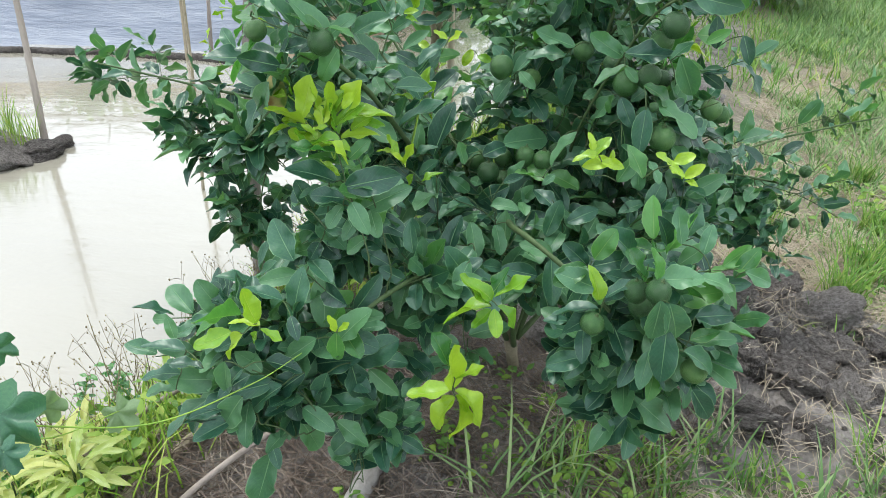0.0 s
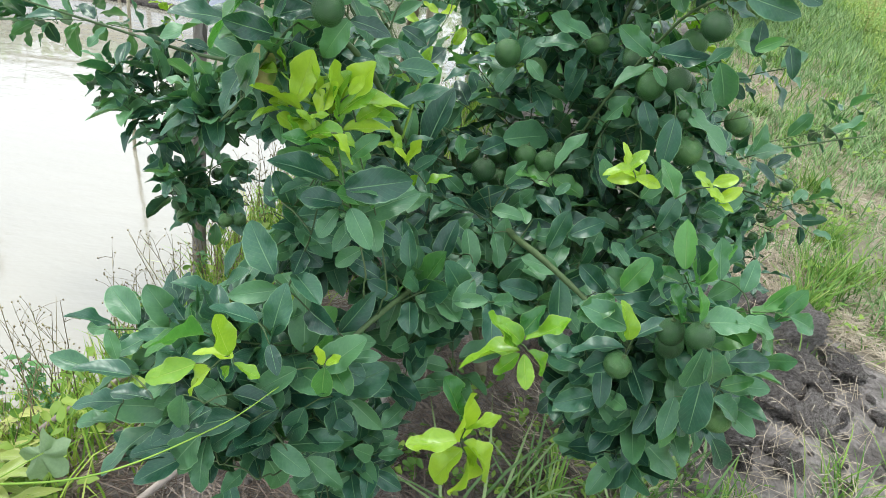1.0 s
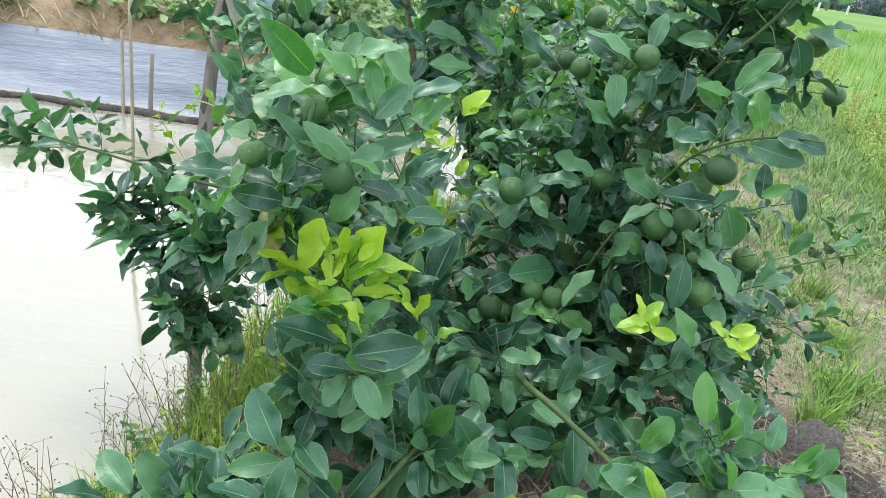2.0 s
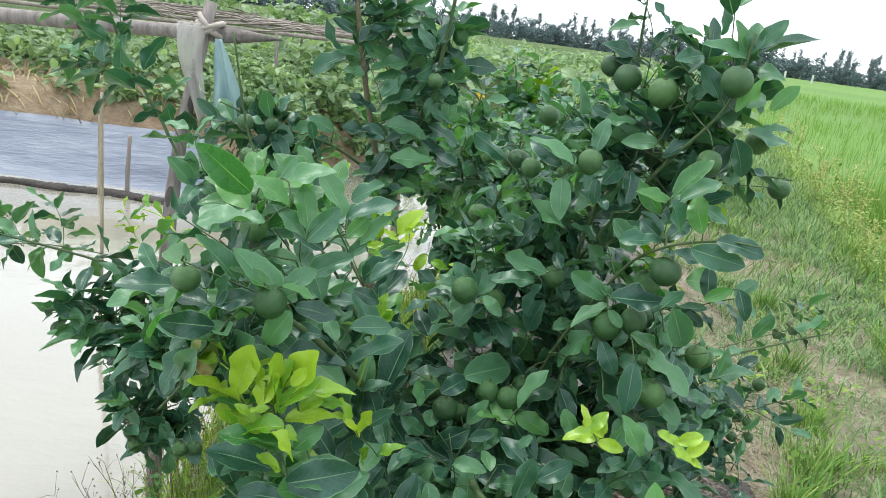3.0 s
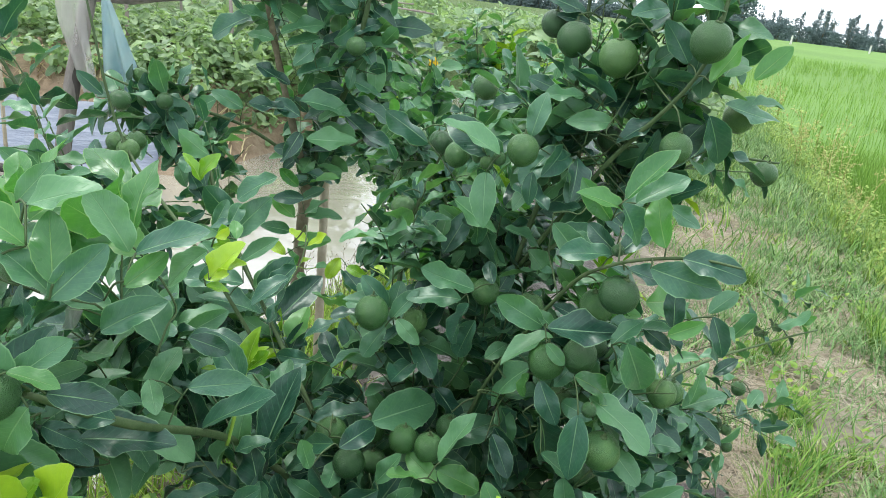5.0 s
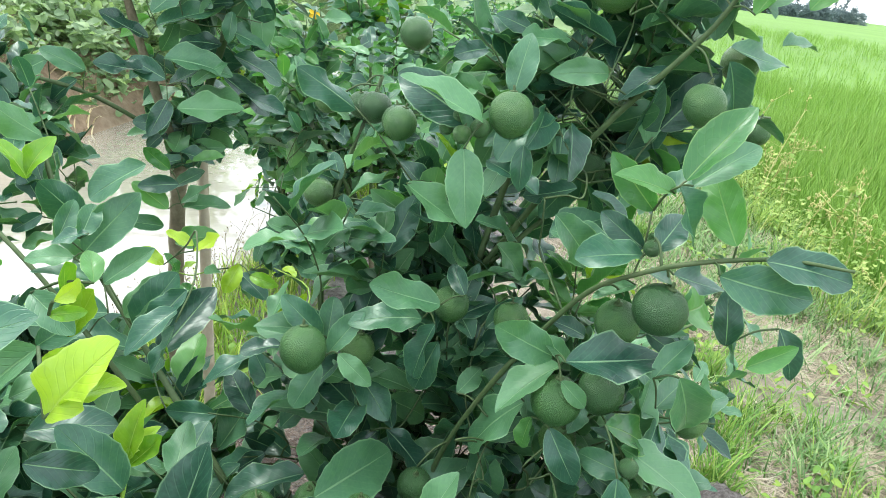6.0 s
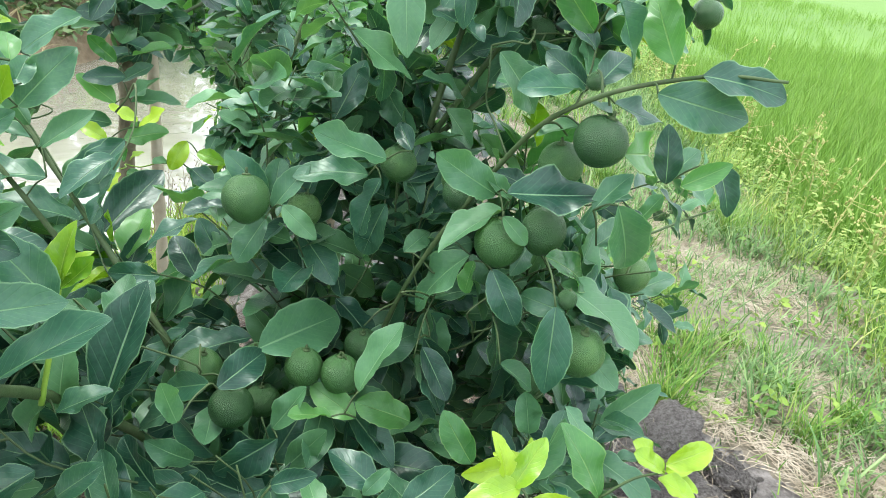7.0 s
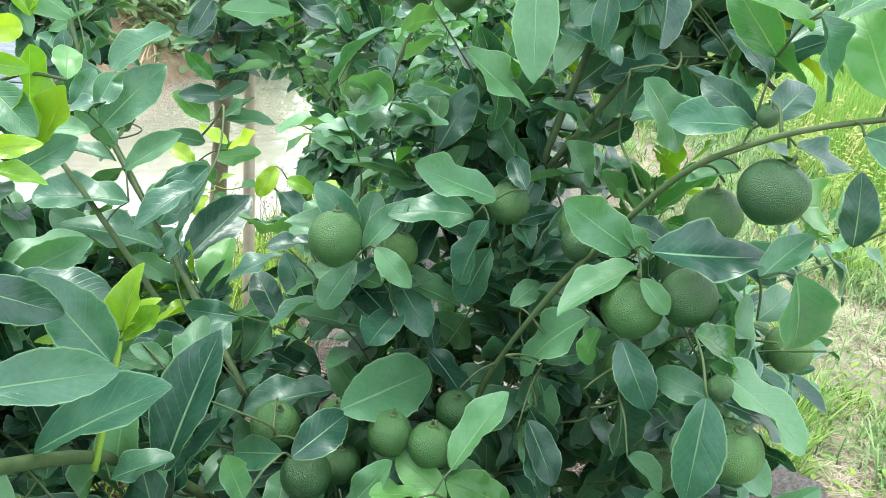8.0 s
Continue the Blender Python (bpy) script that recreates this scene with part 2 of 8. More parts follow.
def leaf_template(width, fold, arch, wave, rows=20, blunt=1.0, seed=0, nick=0.04, cols=5, twist=0.0, tip=0.66):
    """A leaf one long, along +x, its face up: a creased, wavy blade with a shallowly toothed rim and a rounded tip: verts, quads, uvs."""
    rng = random.Random(seed)
    verts, uvs, faces = [], [], []
    ph, ph2 = rng.random() * 6, rng.random() * 6
    for i in range(rows + 1):
        t = 0.5 - 0.5 * math.cos(math.pi * (0.03 + 0.97 * i / rows)) if i else 0.0
        s = t ** blunt
        w = 0.5 * width * max(0.003, 4 * s * (1 - s)) ** (0.72 if s < 0.5 else tip)
        for j in range(cols):
            v = 2 * j / (cols - 1) - 1
            e = w * (1 + nick * ((0.5 if i % 2 else -0.5) + rng.uniform(-0.3, 0.3)) if abs(v) == 1 and 0 < i < rows else 1)
            z = fold * (abs(v) ** 0.8) * w * (1 - 0.35 * t) - arch * t * t + wave * v * v * w * (math.sin(7 * t + ph + 1.7 * v) + 0.5 * math.sin(15 * t + ph2 - v))
            z += twist * v * w * (t - 0.3)
            verts.append((t - 0.25 * abs(arch) * t * t, v * e, z))
            uvs.append((t, 0.5 + 0.5 * v))
    for i in range(rows):
        for j in range(cols - 1):
            q = i * cols + j
            faces.append((q, q + cols, q + cols + 1, q + 1))
    return np.array(verts), np.array(faces), np.array(uvs)


LEAF_SHAPES = [leaf_template(0.48, 0.50, 0.10, 0.18, blunt=0.92, seed=1), leaf_template(0.50, 0.36, 0.20, 0.26, blunt=1.00, seed=2, twist=0.3),
               leaf_template(0.44, 0.62, 0.06, 0.16, blunt=0.90, seed=3, tip=0.78), leaf_template(0.47, 0.30, 0.28, 0.30, blunt=0.95, seed=4, twist=-0.4, tip=0.74),
               leaf_template(0.54, 0.52, 0.14, 0.28, blunt=1.05, seed=5, tip=0.58), leaf_template(0.46, 0.68, 0.24, 0.22, blunt=0.92, seed=6, twist=0.5, tip=0.76),
               leaf_template(0.46, 0.60, 0.34, 0.26, blunt=0.95, seed=7, twist=0.5), leaf_template(0.48, 0.45, -0.14, 0.28, blunt=1.02, seed=8),
               leaf_template(0.42, 0.75, 0.22, 0.24, blunt=0.92, seed=9, twist=-0.5, tip=0.74), leaf_template(0.45, 0.44, -0.10, 0.34, blunt=0.96, seed=10, twist=-0.3, tip=0.74)]
MATURE_FORMS, YOUNG_FORMS = (0, 1, 2, 3, 4, 5, 9), (4, 6, 7, 8, 6, 7)
# the same forms with fewer faces, for leaves far off
FAR_SHAPES = [leaf_template(w, f, a, 0.3, rows=7, blunt=b, seed=i, nick=0.0, cols=3, twist=t) for i, (w, f, a, b, t) in enumerate((
    (0.52, 0.34, 0.10, 0.92, 0.0), (0.56, 0.22, 0.20, 1.05, 0.3), (0.48, 0.46, 0.06, 0.95, 0.0), (0.52, 0.14, 0.28, 1.0, -0.4), (0.57, 0.40, 0.14, 1.1, 0.0),
    (0.50, 0.55, 0.24, 1.0, 0.5), (0.58, 0.55, 0.34, 0.95, 0.6), (0.62, 0.40, -0.14, 1.1, 0.0), (0.50, 0.70, 0.22, 1.0, -0.6), (0.50, 0.30, -0.10, 1.05, -0.3)))]
LEAF_KINDS = {"mature": LEAF, "young": YOUNG, "mid": MID}
LEAF_MESHES = {}
for kind_, m_ in LEAF_KINDS.items():
    for i_, (v_, f_, u_) in enumerate(LEAF_SHAPES):
        LEAF_MESHES[kind_, i_] = mesh_from(v_, f_, u_)
        LEAF_MESHES[kind_, i_].materials.append(m_)


def unit(v):
    v = np.asarray(v, dtype=float)
    return v / (np.linalg.norm(v) + 1e-9)


def leaf_matrix(place, way, up, size):
    x = unit(way)
    y = unit(np.cross(up, x))
    z = np.cross(x, y)
    m = np.eye(4)
    m[:3, 0], m[:3, 1], m[:3, 2], m[:3, 3] = x * size, y * size, z * size, place
    return m


def leaves_joined(items, shapes, material):
    """items: (matrix, shape); one mesh of them all."""
    V, Fc, U, o = [], [], [], 0
    for m, s in items:
        v, f, u = shapes[s]
        V.append(v @ m[:3, :3].T + m[:3, 3])
        Fc.append(f + o)
        U.append(u)
        o += len(v)
    me = mesh_from(np.concatenate(V), np.concatenate(Fc), np.concatenate(U))
    me.materials.append(material)
    return me


def sphere_arrays(r, seg=10, ring=7, squash=1.0):
    verts, faces = [np.array((0, 0, -r * squash))], []
    for i in range(1, ring):
        a = math.pi * i / ring
        for s in range(seg):
            w = 2 * math.pi * s / seg
            verts.append(np.array((r * math.sin(a) * math.cos(w), r * math.sin(a) * math.sin(w), -r * squash * math.cos(a))))
    verts.append(np.array((0, 0, r * squash)))
    for s in range(seg):
        faces.append((0, 1 + (s + 1) % seg, 1 + s))
        for i in range(ring - 2):
            a, b = 1 + i * seg + s, 1 + i * seg + (s + 1) % seg
            faces.append((a, b, b + seg, a + seg))
        faces.append((1 + (ring - 2) * seg + s, 1 + (ring - 2) * seg + (s + 1) % seg, len(verts) - 1))
    return verts, faces


def lime_mesh():
    """A lime of unit radius, its stalk up, a small nipple below."""
    v, f = sphere_arrays(1.0, 24, 16)
    v = [q * (1.0 + 0.07 * max(0, -q[2]) ** 14) for q in v]
    for q in v:
        if q[2] > 0.9:
            q[2] -= 0.10 * (q[2] - 0.9) * 10 * 0.6
    return mesh_from(v, f)


LIME_MESH = lime_mesh()
LIME_MESH.materials.append(PEEL)
STALK_MESH = tube([np.array((0, 0, 0.93)), np.array((0.01, 0, 1.08)), np.array((0.04, 0, 1.24))], 0.085, 0.06, 6)
STALK_MESH.materials.append(TWIG)
CALYX = joined([sphere_arrays(0.2, 8, 5, 0.35)])
CALYX.materials.append(TWIG)

# the dike runs along this way; u is the distance across it
DIKE = np.array((0.43, 0.90)) / math.hypot(0.43, 0.90)
WATER_Z = -0.15


def across(x, y):
    return x * DIKE[1] - y * DIKE[0]


def along(x, y):
    return x * DIKE[0] + y * DIKE[1]


def place_on(u, s):
    return u * DIKE[1] + s * DIKE[0], -u * DIKE[0] + s * DIKE[1]


def ease(a, b, v):
    t = np.clip((v - a) / (b - a), 0, 1)
    return t * t * (3 - 2 * t)


def ripple2(x, y, f, seed):
    return np.sin(x * f + seed) * np.cos(y * f * 1.13 + 2 * seed) + 0.5 * np.sin(x * f * 2.3 + y * f * 1.7 + seed * 3)


def height(x, y):
    """The ground's height: dike, pond bed, far bank, spit and field."""
    u = across(x, y)
    edge = -1.50 + 0.10 * np.sin(along(x, y) * 1.9) + 0.05 * np.sin(along(x, y) * 5.1 + 1)
    dike = -0.5 + 0.62 * ease(edge - 0.5, edge + 0.55, u)
    dike = dike - 0.12 * ease(-0.35, 0.25, u) - 0.10 * ease(1.45, 1.75, u)
    far = np.minimum(y - 5.75 - 0.08 * np.sin(x * 1.7), -(u + 3.3) * 1.1)
    bank = -0.5 + 1.0 * ease(-0.45, 0.9, far)
    behind = -0.5 + 0.5 * ease(6, 8, -y)
    spit = -0.5 + 0.55 * np.exp(-(((x - SPIT[0]) / 1.25) ** 2 + ((y - SPIT[1]) / 0.42) ** 2))
    z = np.maximum(np.maximum(dike, bank), np.maximum(behind, spit))
    near = np.exp(-((x - 0.6) ** 2 + (y - 1.8) ** 2) / 9)
    on_dike = ease(-1.6, -1.2, u) * (1 - ease(1.3, 1.6, u))
    z = z + on_dike * near * (0.010 * ripple2(x, y, 9, 1.0) + 0.006 * ripple2(x, y, 23, 2.0))
    clod = np.exp(-(((x - 0.95) / 0.40) ** 2 + ((y - 1.75) / 0.36) ** 2))
    z = z + clod * (0.05 + 0.020 * ripple2(x, y, 15, 4.0) + 0.013 * ripple2(x, y, 37, 5.0))
    z = z + 0.28 * ease(24, 30, np.hypot(x, y)) * ease(1.8, 2.6, u)
    hole = np.exp(-(((x - 0.42) / 0.20) ** 2 + ((y - 1.45) / 0.16) ** 2))
    return z - 0.10 * hole


SPIT = (-2.85, 3.50)


def h1(x, y):
    return float(height(np.array(x, dtype=float), np.array(y, dtype=float)))


# ---- ground and water ----
def axis(fine0, fine1, step, lo, hi):
    inner = list(np.arange(fine0, fine1 + step / 2, step))
    out, d = [], step
    v = fine1
    while v < hi:
        d *= 1.25
        v += d
        out.append(min(v, hi))
    pre, d, v = [], step, fine0
    while v > lo:
        d *= 1.25
        v -= d
        pre.append(max(v, lo))
    return np.array(pre[::-1] + inner + out)


gu, gs = axis(-6.6, 2.3, 0.05, -900, 900), axis(-0.4, 8.8, 0.05, -900, 1300)
UU, SS = np.meshgrid(gu, gs)
XX, YY = place_on(UU, SS)
ZZ = height(XX, YY)
gv = np.stack([XX.ravel(), YY.ravel(), ZZ.ravel()], 1)
nx_, ny_ = len(gu), len(gs)
ii, jj = np.meshgrid(np.arange(nx_ - 1), np.arange(ny_ - 1))
a_ = (jj * nx_ + ii).ravel()
gf = np.stack([a_, a_ + 1, a_ + nx_ + 1, a_ + nx_], 1)
ground = part("ground", mesh_from(gv, gf), None)
for m_ in (SOIL, PATH_EARTH, FIELD_FLOOR, FAR_EARTH, LAND):
    ground.data.materials.append(m_)
cx, cy = gv[gf][:, :, 0].mean(1), gv[gf][:, :, 1].mean(1)
cu = across(cx, cy) + 0.06 * ripple2(cx, cy, 6, 3.0) * (np.abs(along(cx, cy) - 4.2) < 4.6)
rich = ((cx - 0.85) / 0.75) ** 2 + ((cy - 1.65) / 0.55) ** 2 + 0.25 * ripple2(cx, cy, 7, 2.0)
mi = np.where(cu > 1.6, 2, np.where(rich < 1.0, 0, np.where(cu > -0.25, 1, 0)))
mi = np.where((cu < -2.6) & (cy > 5), np.where((cy < 8.0) & (cx < 2), 3, 4), mi)
mi = np.where(cy < -14, 4, mi)
ground.data.polygons.foreach_set("material_index", mi.astype(np.int32))
tagged(ground, "earth dike with loose soil, dry straw and worn path", "ground", kind="structure")

bm = bmesh.new()
bmesh.ops.create_grid(bm, x_segments=40, y_segments=40, size=1)
for v in bm.verts:
    v.co = (-16 + 22 * v.co.x, 8 + 22 * v.co.y, WATER_Z)
pond = part("water", bm, WATER)
tagged(pond, "still muddy pond water mirroring the pale sky", "water", kind="structure")

# ---- lime trees ----


# limes and hand-set leaves are kept free of other leaves towards the camera
TO_CAMERA = np.array((-0.15, -0.86, 0.49))
LATE_EYE = np.array((0.06, 0.80, 1.19))
# no leaves close before the camera's late position, within its view
LATE_VIEWPOINT, LATE_LOOK = np.array((0.06, 0.80, 1.19)), np.array((0.26, 0.87, -0.41))
# leaf-free sight lines from the camera to the pond: from, to, half-width per metre
SIGHT_LINES = [(np.array(a), unit(np.array(b) - np.array(a)), w) for a, b, w in (
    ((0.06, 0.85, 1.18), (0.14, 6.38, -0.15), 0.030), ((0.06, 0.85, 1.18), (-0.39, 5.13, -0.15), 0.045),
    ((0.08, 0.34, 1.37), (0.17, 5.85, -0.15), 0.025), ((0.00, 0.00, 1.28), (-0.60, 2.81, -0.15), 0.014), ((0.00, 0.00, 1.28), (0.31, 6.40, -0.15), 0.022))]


class Plant:
    """Collects the branches, leaves and fruit of one lime tree."""

    def __init__(self, base, label, seed, group=""):
        self.ob = thing("lime_tree", base, label, "tree", group)
        self.base, self.rng = np.array(base, dtype=float), random.Random(seed)
        self.limbs, self.twigs, self.leaves, self.pale, self.fruit = [], [], [], [], []
        self.shown, self.bare, self.nodes, self.joints, self.tops = [], [], [], [], []

    def limb(self, points, r0, r1, steps=7, material=None):
        line = spline(points, steps)
        r0, r1 = 0.62 * r0, 0.75 * r1
        for i, q in enumerate(line):
            self.limbs.append((q, r0 + (r1 - r0) * i / len(line)))
        part("branch", tube(line, r0, r1, 8, 0.25, self.rng), material or (BARK if r0 > 0.0095 else TWIG), self.ob)
        return self

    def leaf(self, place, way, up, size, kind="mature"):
        # leaves in the camera's way or across its view of limes are dropped
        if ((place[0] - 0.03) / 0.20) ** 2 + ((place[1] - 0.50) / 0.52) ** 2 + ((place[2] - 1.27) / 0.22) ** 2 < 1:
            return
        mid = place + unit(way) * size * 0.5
        v = mid - LATE_VIEWPOINT
        deep = v @ LATE_LOOK
        if 0 < deep < 0.42 and np.linalg.norm(v - deep * LATE_LOOK) < 0.85 * deep:
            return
        for start, along_, wide in SIGHT_LINES:
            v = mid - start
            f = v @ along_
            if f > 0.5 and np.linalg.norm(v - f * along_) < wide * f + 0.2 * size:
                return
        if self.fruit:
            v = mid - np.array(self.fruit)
            f = v @ TO_CAMERA
            if np.any((f > -0.01) & (f < 0.20) & (np.linalg.norm(v - f[:, None] * TO_CAMERA, axis=1) < 0.026 + 0.20 * size)):
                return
            over = LATE_EYE - np.array(self.fruit)
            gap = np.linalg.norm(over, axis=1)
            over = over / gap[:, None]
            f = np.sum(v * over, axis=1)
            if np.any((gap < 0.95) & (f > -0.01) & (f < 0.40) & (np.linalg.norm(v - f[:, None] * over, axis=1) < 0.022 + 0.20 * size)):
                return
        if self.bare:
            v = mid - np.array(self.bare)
            f = v @ TO_CAMERA
            if np.any((f > 0.0) & (f < 0.16) & (np.linalg.norm(v - f[:, None] * TO_CAMERA, axis=1) < 0.018 + 0.25 * size)):
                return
            over = LATE_EYE - np.array(self.bare)
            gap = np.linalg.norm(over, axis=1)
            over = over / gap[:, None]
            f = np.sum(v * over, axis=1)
            if np.any((gap < 0.80) & (over @ LATE_LOOK < -0.72) & (f > -0.01) & (f < 0.40) & (np.linalg.norm(v - f[:, None] * over, axis=1) < 0.028 + 0.42 * size)):
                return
        shape = self.rng.choice(YOUNG_FORMS) if kind == "young" else self.rng.choice(MATURE_FORMS)
        self.leaves.append((leaf_matrix(place, way, up, size), shape, kind))

    def grow(self, base, tip, kind="mature", up=None):
        """One leaf that shows well, from its stalk to its tip, tied to the nearest limb or twig."""
        rng = self.rng
        p, q = np.array(base, dtype=float), np.array(tip, dtype=float)
        size = min(np.linalg.norm(q - p), 0.085 if kind == "young" else 0.13)
        if up is None:
            up = np.array((-0.05, -0.55, 0.66)) + np.array([rng.gauss(0, 0.26) for _ in range(3)])
        shape = rng.choice(YOUNG_FORMS) if kind == "young" else rng.choice(MATURE_FORMS)
        self.shown.append((leaf_matrix(p, q - p, up, size), shape, kind))
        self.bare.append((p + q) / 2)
        near = [e[0] for e in self.limbs] + self.nodes
        o = min(near, key=lambda e: np.linalg.norm(e - p))
        far = np.linalg.norm(o - p)
        if 0.006 < far < 0.05:
            line = spline([o, (o + p) / 2 + np.array((0, 0, 0.12 * far)), p], 4)
            self.twigs.append(tube_arrays(line, 0.0010 + 0.003 * far, 0.0009, 5))
            self.nodes += line[2:]
        else:
            self.nodes.append(p)

    def shoot(self, p0, p1, n, size, kind="mature", young_from=0.55, start=0.15, droop=0.35, tie=True):
        """A twig from p0 to p1 with n leaves set round it in a spiral."""
        rng = self.rng
        p0, p1 = np.array(p0, dtype=float), np.array(p1, dtype=float)
        length = np.linalg.norm(p1 - p0)
        mid = (p0 + p1) / 2 + np.array([rng.uniform(-1, 1), rng.uniform(-1, 1), rng.uniform(-0.3, 1)]) * 0.10 * length
        pts = [p0, mid, p1]
        if tie and self.limbs:
            near = np.array([e[0] for e in self.limbs] + self.joints)
            gap = np.linalg.norm(near - p0, axis=1) + 0.5 * np.maximum(0, near[:, 2] - p0[2])
            q = near[int(np.argmin(gap))]
            far = np.linalg.norm(q - p0)
            if far > 0.09:
                q, far = p0 + (q - p0) * 0.05 / far, 0.05
            if far > 0.012:
                pts = [q, q * 0.45 + p0 * 0.55 + np.array((0, 0, 0.12 * far * rng.uniform(-1, 1)))] + pts
        line = spline(pts, 4)
        before = len(self.leaves)
        fat = 0.0011 + 0.0011 * min(1, np.linalg.norm(pts[0] - p1) * 1.2)
        main = spline([p0, mid, p1], 10)
        turn = rng.uniform(0, 6.28)
        for i in range(n):
            f = start + (1 - start) * (i + 0.6) / n
            at_ = main[min(int(f * 20), 20)]
            t = unit(main[min(int(f * 20) + 1, 20)] - main[max(int(f * 20) - 1, 0)])
            turn += 2.4 + rng.uniform(-0.35, 0.35)
            a = unit(np.cross(t, (0.2, 0.1, 0.95) if abs(t[2]) < 0.9 else (1, 0, 0)))
            rad = math.cos(turn) * a + math.sin(turn) * np.cross(t, a)
            lean = 0.35 + 0.75 * f ** 2 + rng.uniform(-0.15, 0.15)
            way = unit(t * lean + rad)
            way[2] -= droop * rng.uniform(0.0, 1.0)
            away = unit(at_[:2] - self.base[:2])
            up = np.array((0.40 * away[0], 0.40 * away[1] - 0.20, 0.70)) + 0.35 * t + np.array([rng.gauss(0, 0.30) for _ in range(3)])
            kd = kind
            if kind in ("young", "mid") and f < young_from:
                kd = "mature" if kind == "mid" else "mid"
            if kd == "young" and rng.random() < 0.28:
                kd = "mid"
            sz = size * rng.uniform(0.72, 1.15) * (1.0 if f < 0.8 else 0.8) * (0.85 if kd == "young" else 1.0)
            self.leaf(at_ + unit(way) * 0.010, way, up, sz, kd)
        if len(self.leaves) - before < 0.4 * n:
            del self.leaves[before:]
            return
        self.joints += line[::2]
        (self.pale if kind == "young" and young_from < 0.3 else self.twigs).append(tube_arrays(line, fat, 0.0010, 5))
        if len(pts) > 3 and np.linalg.norm(pts[0] - p0) > 0.05 and kind != "young":
            for i in range(rng.randint(2, 4)):
                at_ = pts[0] + (p0 - pts[0]) * rng.uniform(0.25, 1.0)
                way = np.array((rng.gauss(0, 0.7), rng.gauss(-0.3, 0.7), rng.uniform(-0.4, 0.5)))
                self.leaf(at_, way, (rng.gauss(0, 0.3), rng.gauss(-0.35, 0.3), 0.8), size * rng.uniform(0.6, 1.0), "mature")

    def fill(self, centre, radii, n, size, leaves=(7, 11), kind="mature", young=0.05, inner=0.45, droop=0.35):
        """Twigs spread through an ellipsoid, their tips turned outwards and up."""
        rng, c, r = self.rng, np.array(centre), np.array(radii)
        for _ in range(n):
            d = unit([rng.gauss(0, 1) for _ in range(3)])
            p1 = c + r * d * rng.uniform(inner, 1.0)
            back = unit(d * r / max(r) + np.array((0, 0, 0.55)) + np.array([rng.gauss(0, 0.3) for _ in range(3)]))
            p0 = p1 - back * rng.uniform(0.09, 0.17)
            if p0[2] < 0.16 or p1[2] < 0.18:
                continue
            kd = kind
            if rng.random() < young:
                kd = rng.choice(["young", "mid"])
            self.shoot(p0, p1, rng.randint(*leaves), size, kd, 0.6, droop=droop)

    def lime(self, x, y, z, r=0.0215, tilt=15):
        ob = part("lime", LIME_MESH, None, self.ob)
        self.fruit.append((x, y, z))
        rng = self.rng
        ob.matrix_world = pose(x, y, z, rng.uniform(-tilt, tilt), rng.uniform(-tilt, tilt), rng.uniform(0, 360)) @ Matrix.Diagonal((r, r, r * rng.uniform(0.94, 1.06), 1))
        for nm, me in (("stalk", STALK_MESH), ("calyx", CALYX)):
            s = part(nm, me, None)
            s.parent = ob
            if nm == "calyx":
                s.location = (0, 0, 0.96)
        top = np.array((x, y, z + r))
        self.tops.append((top, r))

    def done(self, singles=300, towards=(0.0, 0.4, 1.25), shapes=LEAF_SHAPES):
        """The leaves nearest to the path stand as single parts, the rest as one mesh a kind."""
        eye = np.array(towards)
        near = np.array([e[0] for e in self.limbs] + self.joints)
        for top, r in self.tops:
            end = top + np.array((0, 0, 0.3 * r))
            q = near[int(np.argmin(np.linalg.norm(near - end, axis=1) + 0.8 * np.maximum(0, top[2] - near[:, 2])))]
            if np.linalg.norm(q - end) < 0.05:
                self.twigs.append(tube_arrays(spline([q, (q + end) / 2 + np.array((0, 0, 0.006)), end], 4), 0.0014, 0.0011, 5))
        order = self.shown + sorted(self.leaves, key=lambda e: np.linalg.norm(e[0][:3, 3] - eye))
        for m, s, kd in order[:singles]:
            ob = part("leaf", LEAF_MESHES[kd, s], None, self.ob)
            ob.matrix_world = Matrix(m.tolist())
        for kd, m_ in LEAF_KINDS.items():
            rest = [(m, s) for m, s, q in order[singles:] if q == kd]
            if rest:
                ob = part("foliage", leaves_joined(rest, shapes, m_), None, self.ob)
                ob["kind"] = "stuff"
        for lot, m_ in ((self.twigs, TWIG), (self.pale, PALE_TWIG)):
            if lot:
                part("twig", joined(lot), m_, self.ob)["kind"] = "stuff"


# the tree in front, laden with limes
bush = Plant((0.24, 1.50, 0.06), "leafy dark green lime tree laden with round green limes", 11)
B = (0.24, 1.50, 0.04)
bush.limb([B, (0.22, 1.48, 0.16), (0.20, 1.45, 0.26)], 0.026, 0.021)
bush.limb([(0.20, 1.45, 0.22), (0.10, 1.40, 0.55), (-0.03, 1.33, 0.755), (-0.105, 1.09, 0.955), (-0.16, 1.02, 1.03)], 0.0115, 0.0045, 7, TWIG)
bush.limb([(0.16, 1.47, 0.36), (0.08, 1.447, 0.658), (0.055, 1.481, 0.714), (-0.032, 1.62, 0.811), (-0.136, 1.777, 0.935), (-0.177, 1.866, 1.026)], 0.008, 0.0045, 7, TWIG)
bush.limb([(0.20, 1.45, 0.22), (0.10, 1.30, 0.50), (0.02, 1.12, 0.62), (-0.06, 0.94, 0.68), (-0.12, 0.84, 0.68)], 0.011, 0.004)
bush.limb([(0.22, 1.45, 0.20), (0.16, 1.30, 0.60), (0.15, 1.11, 0.71), (0.22, 1.00, 0.70), (0.28, 0.90, 0.68)], 0.012, 0.005)
